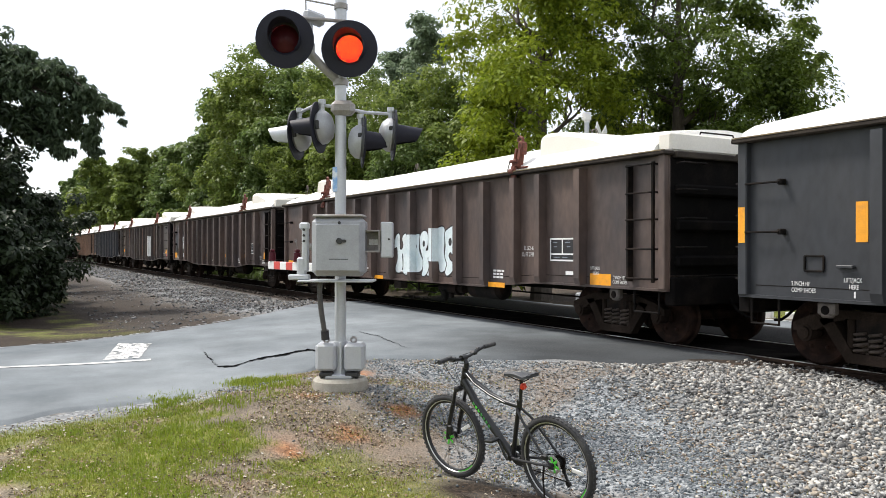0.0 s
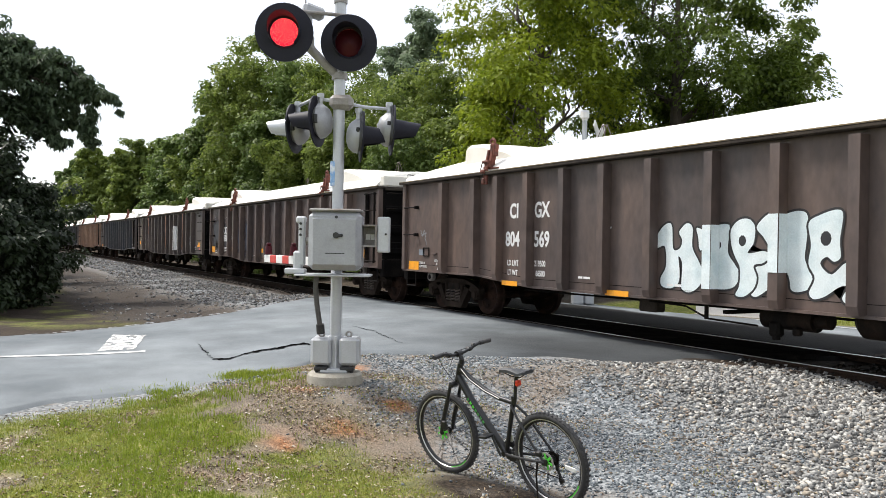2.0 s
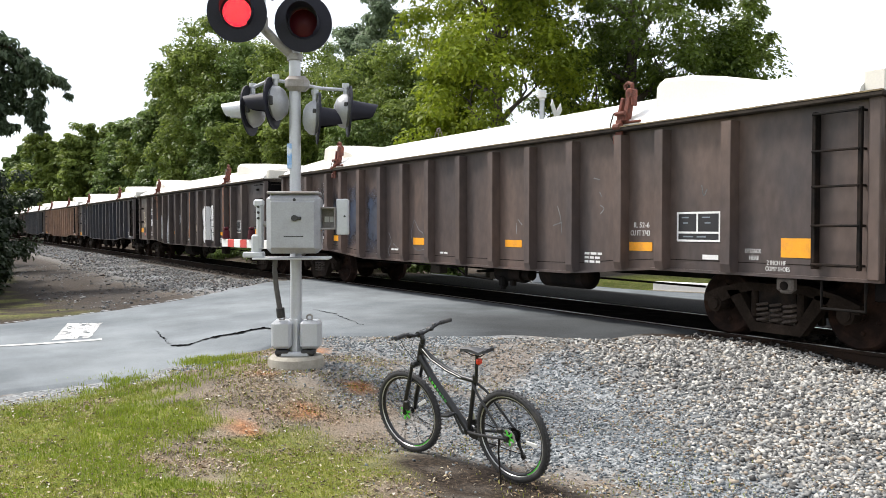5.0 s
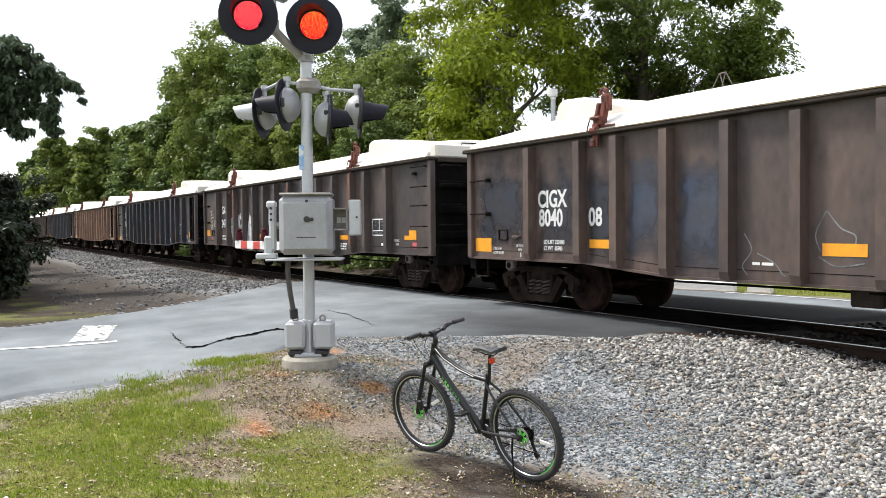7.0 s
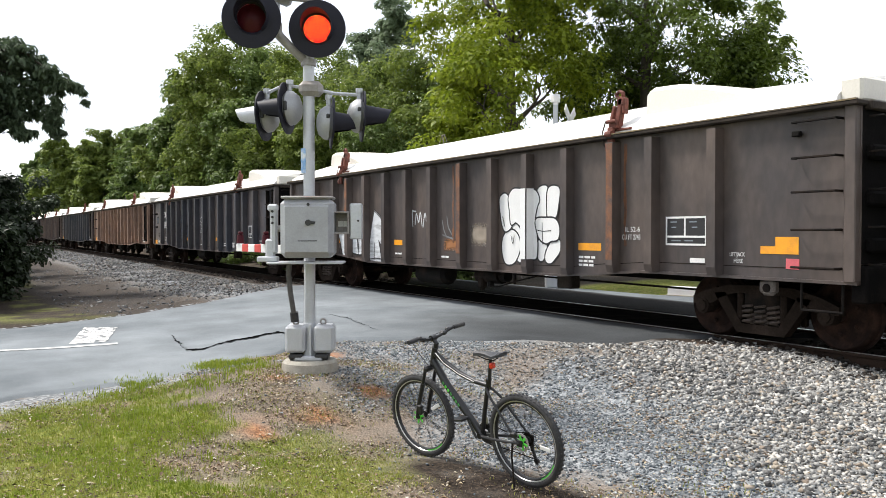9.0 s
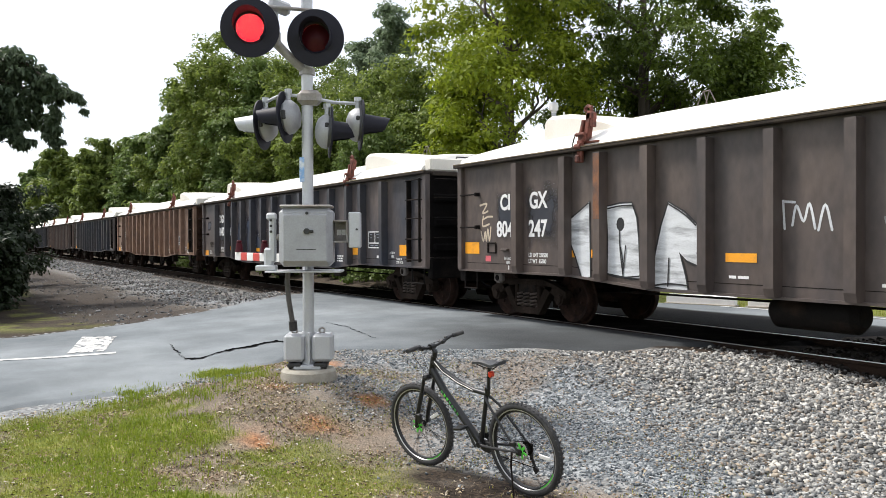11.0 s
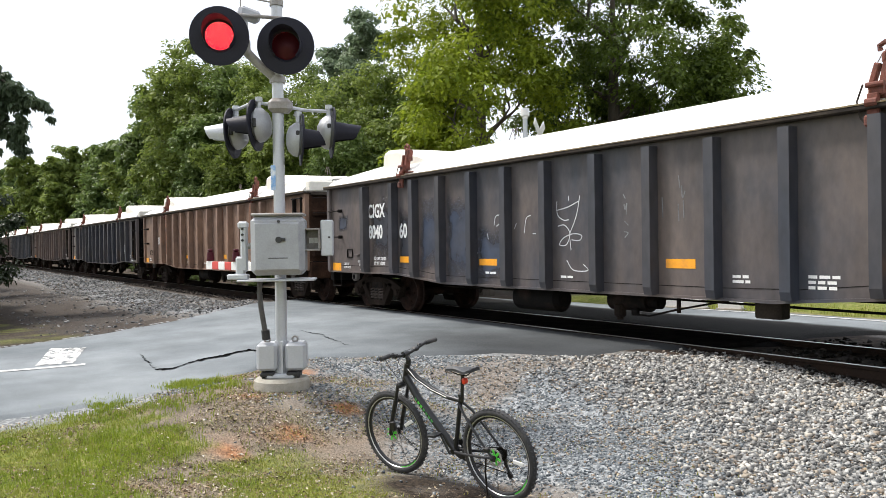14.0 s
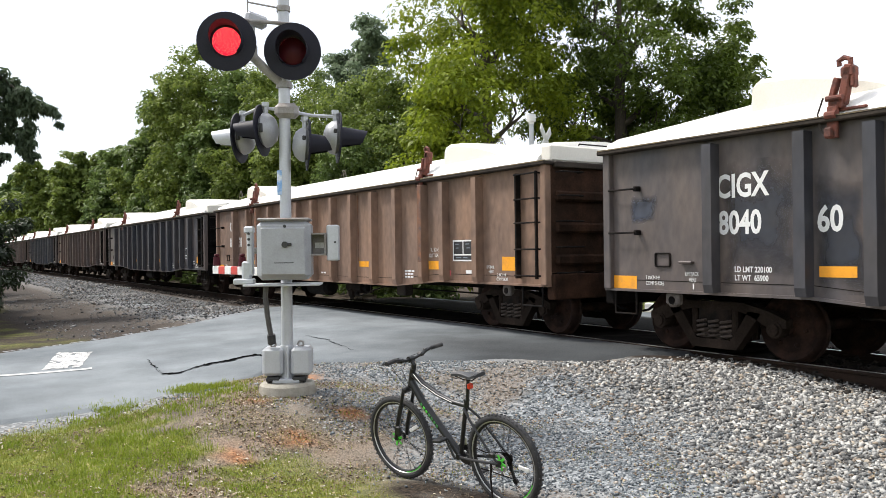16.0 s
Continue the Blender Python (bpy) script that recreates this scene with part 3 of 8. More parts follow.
ry = np.concatenate([np.arange(-60, -14, 2.0), np.arange(-14, -1.1, 0.15), np.arange(-1.1, 1.1, 0.05), np.arange(1.1, 3.5, 0.15)])
wob = lambda y, s: (value_noise(np.asarray(y), np.asarray(y) * 0 + s, 0.5, 5) - 0.5) * 0.55
near_x = np.interp(ry, EDGE_Y, EDGE_NEAR_X) + wob(ry, 3.0)
far_x = np.interp(ry, EDGE_Y, EDGE_FAR_X) + wob(ry, 9.0) * 0.6
M["asphalt"] = material("worn_asphalt", (0.122, 0.137, 0.148), 0.85, 0, 0.28, 1.4, 140, 0.5, (0.222, 0.242, 0.254), 0.47, 0.32, spread=0.16, spec=0.08)
darken(M["asphalt"], "dirt_shade", (0.014, 0.013, 0.0125))
tagged(lay_dirt_shade(strip("road", ry, far_x, near_x, 0.012, M["asphalt"], 70)), "worn grey asphalt road humping up over the railway", "road", kind="structure")
fx = np.concatenate([np.arange(-16.9, 30, 1.0), np.arange(30, 160, 8.0)])
V, F = [], []
street_edge = lambda x: float(np.interp(x, [-17, -13.6, -11.9, -10, 0], [4.7, 4.8, 5.35, 5.75, 5.85]))
for x in fx:
    e = street_edge(x)
    for y, z in ((3.35, -0.30), (3.45, -0.135), (3.6, -0.133), (3.8, -0.132), (4.1, -0.130), (4.1 + (e - 4.1) * 0.5, -0.127), (e, -0.124), (e + 0.08, -0.3)):
        V.append((x, y, z))
for i in range(len(fx) - 1):
    for j in range(7):
        a = i * 8 + j
        F.append((a, a + 8, a + 9, a + 1))
tagged(lay_dirt_shade(part("road_far", big_mesh("road_far", np.array(V), np.array(F), M["asphalt"]), M["asphalt"])),
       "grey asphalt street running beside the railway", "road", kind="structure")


def on_road(x, y):
    return float(road_height(y)) + 0.012 + (float(value_noise(x, y, 2.2, 41)) - 0.5) * 0.02 * min(1, max(0, (abs(y) - 1.8) / 0.6))


# white markings on the near road: a stop line and a worn block of letters
def paint_strip(name, p0, p1, width, label, n=14, broken=0.0, mat=None):
    g = Geo()
    a, b = Vector((*p0, 0)), Vector((*p1, 0))
    d = (b - a).normalized()
    side = Vector((-d.y, d.x, 0)) * width / 2
    rs = random.Random(name)
    for i in range(n):
        if rs.random() < broken:
            continue
        q = []
        for f, s in ((i / n, -1), ((i + 1) / n, -1), ((i + 1) / n, 1), (i / n, 1)):
            p = a.lerp(b, f) + side * s * rs.uniform(0.8, 1.05)
            q.append((p.x, p.y, on_road(p.x, p.y) + 0.007))
        g.add(q, [(0, 1, 2, 3)])
    return tagged(part(name, g, mat or M["road_white"], smooth=False), label, "road marking", kind="structure")


M["crack_black"] = material("black_crack", (0.006, 0.006, 0.006), 1.0, 0, 0.2, 5, 60, 0.0, spec=0.0)
M["road_white"] = material("worn_road_paint", (0.62, 0.62, 0.60), 0.8, 0, 0.2, 5, 80, 0.2, (0.26, 0.26, 0.265), 0.56, 5)
M["road_worn"] = material("nearly_gone_road_paint", (0.36, 0.37, 0.38), 0.85, 0, 0.2, 5, 80, 0.2, (0.22, 0.225, 0.24), 0.5, 5)
paint_strip("road_stop_line", (-12.9, -9.6), (-12.55, -7.55), 0.16, "white painted line across worn asphalt", 20, 0.04)
# worn block of white letters: long strokes side by side, chipped and split
rs, g = random.Random(8), Geo()
A, B, C, D = Vector((-12.95, -8.16)), Vector((-12.85, -7.66)), Vector((-14.6, -7.2)), Vector((-15.0, -7.68))
n_i, n_j = 26, 9
place = lambda u, w: (A.lerp(B, w)).lerp(D.lerp(C, w), u)
for i in range(n_i):
    for j in range(n_j):
        if rs.random() < 0.10 + (0.35 if (i + 2 * j) % 9 in (3, 4) else 0):
            continue
        q = []
        for u, w in ((i, j), (i + 1, j), (i + 1, j + 1), (i, j + 1)):
            p = place((u + rs.uniform(-0.25, 0.25)) / n_i, (w + rs.uniform(-0.2, 0.2)) / n_j)
            q.append((p.x, p.y, on_road(p.x, p.y) + 0.007))
        g.add(q, [(0, 1, 2, 3)])
tagged(part("road_letter_mark", g, M["road_white"], smooth=False), "worn block of white painted letters on asphalt", "road marking", kind="structure")
paint_strip("road_edge_line", (-15.1, -10.2), (-16.2, -7.6), 0.07, "thin worn white edge line", 40, 0.5, M["road_worn"])
paint_strip("road_edge_line", (-16.2, -7.6), (-17.75, -4.2), 0.07, "thin worn white edge line", 46, 0.55, M["road_worn"])


def crack(points, width, label="dark open crack in the asphalt"):
    g = Geo()
    rs = random.Random(5)
    pts = []
    for (x0, y0), (x1, y1) in zip(points, points[1:]):
        for i in range(8):
            f = i / 8
            pts.append((x0 + (x1 - x0) * f + rs.uniform(-0.03, 0.03), y0 + (y1 - y0) * f + rs.uniform(-0.03, 0.03)))
    V = []
    for i, (x, y) in enumerate(pts):
        w = width * (0.35 + rs.random()) * math.sin(math.pi * (i + 0.5) / len(pts)) ** 0.4
        V += [(x - 0.8 * w, y + 0.5 * w, on_road(x, y) + 0.006), (x + 0.8 * w, y - 0.5 * w, on_road(x, y) + 0.006)]
    g.add(V, [(2 * i, 2 * i + 1, 2 * i + 3, 2 * i + 2) for i in range(len(pts) - 1)])
    return tagged(part("road_crack", g, M["crack_black"], smooth=False), label, "crack", kind="structure")


crack([(-11.25, -6.9), (-11.1, -6.68), (-11.5, -6.28), (-11.55, -5.95), (-11.68, -5.62), (-11.75, -5.4), (-11.5, -5.3)], 0.14)
crack([(-12.8, -6.74), (-11.9, -6.8), (-11.3, -6.88)], 0.025)
crack([(-13.2, -3.95), (-12.3, -3.9), (-11.5, -4.1), (-10.6, -4.2)], 0.03)


# far street's white lines
def far_line(x0, y0, x1, y1, w=0.12):
    g = Geo()
    for i in range(12):
        a, b = i / 12, (i + 1) / 12
        xa, ya, xb, yb = x0 + (x1 - x0) * a, y0 + (y1 - y0) * a, x0 + (x1 - x0) * b, y0 + (y1 - y0) * b
        z = [(-0.115 - 0.02 * abs(y - 7.0) / 3.6) + 0.008 for y in (ya, yb, yb + w, ya + w)]
        g.add([(xa, ya, z[0]), (xb, yb, z[1]), (xb, yb + w, z[2]), (xa, ya + w, z[3])], [(0, 1, 2, 3)])
    return tagged(part("road_edge_line", g, M["road_white"], smooth=False), "white painted edge line on asphalt", "road marking", kind="structure")


far_line(-12.0, 5.12, -9.8, 5.36)
far_line(-9.8, 5.36, 30, 5.36)
far_line(-8.2, 3.68, 30, 3.6)


# the track: two rails on wooden ties
def rail_profile():
    return [(-0.076, -0.172), (0.076, -0.172), (0.076, -0.158), (0.012, -0.14), (0.009, -0.045), (0.036, -0.036), (0.037, -0.006),
            (0.028, 0.0), (-0.028, 0.0), (-0.037, -0.006), (-0.036, -0.036), (-0.009, -0.045), (-0.012, -0.14), (-0.076, -0.158)]


track = thing("railway_track", "single railway track with worn bright rail heads on dark ties", "track", kind="structure")
for s in (-1, 1):
    r = part("rail", Geo().prism(rail_profile(), Matrix(((0, 0, 1, -420), (1, 0, 0, s * 0.754), (0, 1, 0, 0), (0, 0, 0, 1))), 620), M["rail"], track)
    part("rail_head", Geo().box((-110, s * 0.754, 0.0015), (620, 0.05, 0.003)), M["tread"], r, "bright worn running surface")
tie_me = Geo().box((0, 0, -0.262), (0.23, 2.55, 0.18), 0.012).mesh("tie", M["tie"])
for i in range(260):
    x = -110 + i * 0.5
    if -20.4 < x < -6.7:
        continue
    part("tie", tie_me, M["tie"], track, at=pose(x, random.uniform(-0.03, 0.03), 0.0, 0, 0, random.uniform(-1, 1)))

# the crossing's rubber panels between and beside the rails, blackened for the train's shade
M["panel_rubber"] = material("shade_black_rubber_panel", (0.012, 0.011, 0.0105), 0.85, 0, 0.35, 3, 60, 0.4, (0.020, 0.018, 0.016), 0.58, 1.5, spec=0.0)
crossing = thing("level_crossing", "rubber crossing panels set between the rails, blackened for the train's shade", "crossing", kind="structure")
for y0, y1 in ((-0.68, 0.0), (0.003, 0.68)):
    me = Geo().box((0, (y0 + y1) / 2, -0.035), (2.18, y1 - y0, 0.06), 0.01).mesh("crossing_panel", M["panel_rubber"])
    for i in range(6):
        part("crossing_panel", me, M["panel_rubber"], crossing, at=pose(-19.1 + i * 2.2, 0, random.uniform(-0.004, 0.002)))


# ---- the train ----
PITCH, CAR_L = 17.6, 16.37
X_FIRST, SPEED, GAIN = -6.867, 4.2261, 0.005717
Z_TOP, Z_SILL, Z_BELLY = 2.777, 0.83, 0.70
SIDE = 1.47            # half width at the side sheet
POST_DEEP = 0.155      # how far the posts stand out
POSTS = [1.84, 3.06, 3.84, 4.77, 5.75, 6.71, 7.69, 8.77, 9.77, 10.76, 11.76, 12.76, 13.50, 14.55]


def belly(x):
    """Lower edge of the side sheet along the car."""
    d = min(x, CAR_L - x)
    return Z_SILL + (Z_BELLY - Z_SILL) * min(1, max(0, (d - 3.1) / 1.7))


def lid_profile(h):
    """Half section of the cover: (y, z) from rim to ridge, h its ridge height above the rim."""
    return [(1.50, 0.02), (1.46, 0.10), (1.25, 0.16 + 0.25 * h), (0.9, 0.10 + 0.62 * h), (0.45, 0.04 + 0.90 * h), (0.0, 0.02 + h)]


def build_lid(g):
    st = [(0.02, 0.16), (0.35, 0.24), (1.0, 0.40), (2.0, 0.52), (4.0, 0.56), (8.2, 0.56), (12.5, 0.57), (14.2, 0.56), (15.4, 0.49), (16.0, 0.42), (16.1, 0.41)]
    V, n = [], 11
    for x, h in st:
        half = lid_profile(h)
        sec = [(-y, z) for y, z in half] + [(y, z) for y, z in half[-2::-1]]
        V += [(x, y, Z_TOP + z) for y, z in sec]
    F = []
    for i in range(len(st) - 1):
        F += [(i * n + j, (i + 1) * n + j, (i + 1) * n + j + 1, i * n + j + 1) for j in range(n - 1)]
    g.add(V, F)
    g.add([V[j] for j in range(n)], [tuple(range(n))])
    g.add([V[(len(st) - 1) * n + j] for j in range(n)], [tuple(range(n - 1, -1, -1))])
    return g


def build_hump(g, x0):
    """A raised box on the cover: steep towards the rear, running out to the front."""
    st = [(x0, 0.30, 0.60), (x0 + 0.05, 0.3, 0.655), (x0 + 0.5, 0.3, 0.63), (x0 + 1.0, 0.3, 0.54), (x0 + 1.4, 0.26, 0.44), (x0 + 1.8, 0.2, 0.30)]
    V, n = [], 8
    for x, lo, hi in st:
        V += [(x, -1.30, Z_TOP + 0.1), (x, -1.27, Z_TOP + hi - 0.07), (x, -1.16, Z_TOP + hi), (x, -0.4, Z_TOP + hi + 0.03),
              (x, 0.4, Z_TOP + hi + 0.03), (x, 1.16, Z_TOP + hi), (x, 1.27, Z_TOP + hi - 0.07), (x, 1.30, Z_TOP + 0.1)]
    F = []
    for i in range(len(st) - 1):
        F += [(i * n + j, (i + 1) * n + j, (i + 1) * n + j + 1, i * n + j + 1) for j in range(n - 1)]
    F += [tuple(range(n)), tuple((len(st) - 1) * n + j for j in range(n - 1, -1, -1))]
    return g.add(V, F)


def build_clamp(car, x, s):
    """A lifting bracket with a jaw, a hook and a chain, hooked over the rim."""
    y = s * 1.50
    c = part("cover_clamp", Geo().box((x + 0.02, y, Z_TOP + 0.16), (0.15, 0.12, 0.14), 0.015), M["clamp_red"], car, "rusty red clamp")
    part("clamp_foot", Geo().box((x, y + s * 0.05, Z_TOP - 0.05), (0.12, 0.05, 0.34), 0.01), M["clamp_red"], c)
    part("clamp_post", Geo().box((x + 0.10, y - s * 0.04, Z_TOP + 0.34), (0.09, 0.10, 0.42), 0.012, pose(0, 0, 0, 0, 12, 0)), M["clamp_red"], c)
    part("clamp_strut", Geo().box((x - 0.02, y - s * 0.02, Z_TOP + 0.30), (0.06, 0.08, 0.26), 0.01, pose(0, 0, 0, 0, 18, 0)), M["clamp_red"], c)
    part("clamp_hook", Geo().tube([(x + 0.15, y - s * 0.04, Z_TOP + 0.52), (x + 0.15, y - s * 0.04, Z_TOP + 0.60), (x + 0.08, y - s * 0.04, Z_TOP + 0.63), (x + 0.02, y - s * 0.04, Z_TOP + 0.60), (x + 0.03, y - s * 0.04, Z_TOP + 0.55)], 0.028, 8), M["clamp_red"], c)
    part("clamp_jaw", Geo().box((x + 0.13, y - s * 0.05, Z_TOP + 0.47), (0.15, 0.12, 0.12), 0.02).box((x + 0.18, y - s * 0.05, Z_TOP + 0.37), (0.05, 0.10, 0.14), 0.015), M["clamp_red"], c)
    part("clamp_lug", Geo().box((x - 0.03, y + s * 0.08, Z_TOP - 0.16), (0.10, 0.06, 0.12), 0.02).cyl((x - 0.05, y + s * 0.10, Z_TOP + 0.02), (x + 0.07, y + s * 0.10, Z_TOP + 0.02), 0.045, n=10), M["clamp_red"], c)
    part("clamp_bar", Geo().box((x + 0.16, y - s * 0.02, Z_TOP + 0.08), (0.34, 0.05, 0.03), 0.006), M["clamp_red"], c)
    part("clamp_pin", Geo().cyl((x - 0.06, y + s * 0.07, Z_TOP + 0.2), (x + 0.12, y + s * 0.07, Z_TOP + 0.2), 0.03, n=10), M["clamp_red"], c)
    if s > 0:
        for d, e in ((-0.07, -0.36), (0.07, 0.34), (-0.06, 0.10), (0.06, -0.10)):
            part("clamp_arm", Geo().cyl((x + d, y, Z_TOP + 1.18), (x + e, y, Z_TOP + 0.70), 0.008, n=6), M["arm_steel"], c)
        part("clamp_crossbar", Geo().cyl((x - 0.08, y, Z_TOP + 1.18), (x + 0.08, y, Z_TOP + 1.18), 0.009, n=6), M["arm_steel"], c)
        part("clamp_stand", Geo().cyl((x, y, Z_TOP + 0.55), (x, y, Z_TOP + 0.78), 0.012, n=6).cyl((x - 0.36, y, Z_TOP + 0.70), (x + 0.34, y, Z_TOP + 0.70), 0.008, n=6), M["arm_steel"], c)
    part("clamp_chain", Geo().tube([(x - 0.10, y + s * 0.06, Z_TOP + 0.22), (x - 0.16, y + s * 0.07, Z_TOP + 0.05), (x - 0.12, y + s * 0.08, Z_TOP - 0.12), (x - 0.04, y + s * 0.08, Z_TOP - 0.22)], 0.010, 6), M["rim"], c)


def wheelset_geo():
    g = Geo()
    prof = [(0.0, -0.02), (0.09, -0.03), (0.11, 0.0), (0.30, 0.03), (0.36, 0.0), (0.385, -0.01), (0.40, 0.0), (0.42, 0.03), (0.425, 0.10),
            (0.45, 0.12), (0.45, 0.145), (0.37, 0.14), (0.33, 0.10), (0.12, 0.09), (0.10, 0.15), (0.0, 0.15)]
    for s in (-1, 1):
        m = Matrix(((1, 0, 0, 0), (0, 0, -s, s * 0.80), (0, s, 0, 0), (0, 0, 0, 1)))
        g.lathe(prof, m, 28)
    g.cyl((0, -0.95, 0), (0, 0.95, 0), 0.075, n=12)
    # cast webs and stamped marks, so that turning shows
    for s in (-1, 1):
        for k in range(6):
            a = k * math.pi / 3
            g.box((0.22 * math.cos(a), s * 0.802, 0.22 * math.sin(a)), (0.05, 0.03, 0.05), 0.01)
    return g


WHEELSET = wheelset_geo().mesh("wheelset", M["wheel_steel"])


def side_frame_geo(s):
    """Cast truck side frame: an upper bow, a sagging tension member, pedestals and bearing boxes, with the spring nest open."""
    g = Geo()
    y0 = s * 1.02
    top = [(-1.04, 0.54), (-0.82, 0.63), (-0.45, 0.72), (0.45, 0.72), (0.82, 0.63), (1.04, 0.54), (1.04, 0.44), (0.98, 0.44), (0.74, 0.46), (0.56, 0.56), (0.36, 0.62),
           (-0.36, 0.62), (-0.56, 0.56), (-0.74, 0.46), (-0.98, 0.44), (-1.04, 0.44)]
    m = Matrix(((1, 0, 0, 0), (0, 0, -s, y0 + s * 0.07), (0, 1, 0, 0), (0, 0, 0, 1)))
    g.prism(top if s > 0 else top[::-1], m, 0.14)
    low = [(-0.70, 0.60), (-0.34, 0.12), (0.34, 0.12), (0.70, 0.60), (0.52, 0.62), (0.27, 0.235), (-0.27, 0.235), (-0.52, 0.62)]
    g.prism(low if s > 0 else low[::-1], m, 0.14)
    for x in (-0.31, 0.31):
        g.box((x, y0, 0.46), (0.09, 0.12, 0.34), 0.02)
    for x in (-0.88, 0.88):
        g.cyl((x, y0 - s * 0.09, 0.42), (x, y0 + s * 0.08, 0.42), 0.105, n=14)
        g.cyl((x, y0 + s * 0.08, 0.42), (x, y0 + s * 0.11, 0.42), 0.075, n=12)
    return g


def spring_geo(s):
    """The spring nest: coils side by side, two deep."""
    g = Geo()
    for x, y in ((-0.18, 1.06), (0.0, 1.06), (0.18, 1.06), (-0.09, 0.95), (0.09, 0.95)):
        pts = [(x + 0.074 * math.cos(a * 0.9), s * y + 0.055 * math.sin(a * 0.9), 0.235 + a * 0.0088) for a in range(0, 29)]
        g.tube(pts, 0.019, 6)
    return g


M["frame_steel"] = material("dusty_cast_steel", (0.020, 0.015, 0.012), 0.85, 0, 0.4, 4, 50, 0.3, (0.042, 0.031, 0.025), 0.58, 3.0, spec=0.05)
M["spring_steel"] = material("dusty_spring_steel", (0.050, 0.037, 0.030), 0.8, 0, 0.35, 6, 60, 0.2, (0.09, 0.068, 0.056), 0.55, 5)
TRUCK_PARTS = {s: (side_frame_geo(s).mesh("side_frame", M["frame_steel"]), spring_geo(s).mesh("spring", M["spring_steel"])) for s in (-1, 1)}
BOLSTER = Geo().box((0, 0, 0.52), (0.50, 2.16, 0.28), 0.03).box((0, 0, 0.42), (0.9, 1.2, 0.22), 0.04).box((0, 0, 0.64), (0.5, 0.5, 0.12), 0.03).mesh("bolster", M["steel_dark"])
BRAKE_BEAM = Geo().box((0, 0, 0.36), (0.06, 1.6, 0.08), 0.01).box((0, -0.76, 0.40), (0.09, 0.08, 0.34), 0.02).box((0, 0.76, 0.40), (0.09, 0.08, 0.34), 0.02).mesh("brake_beam", M["steel_dark"])


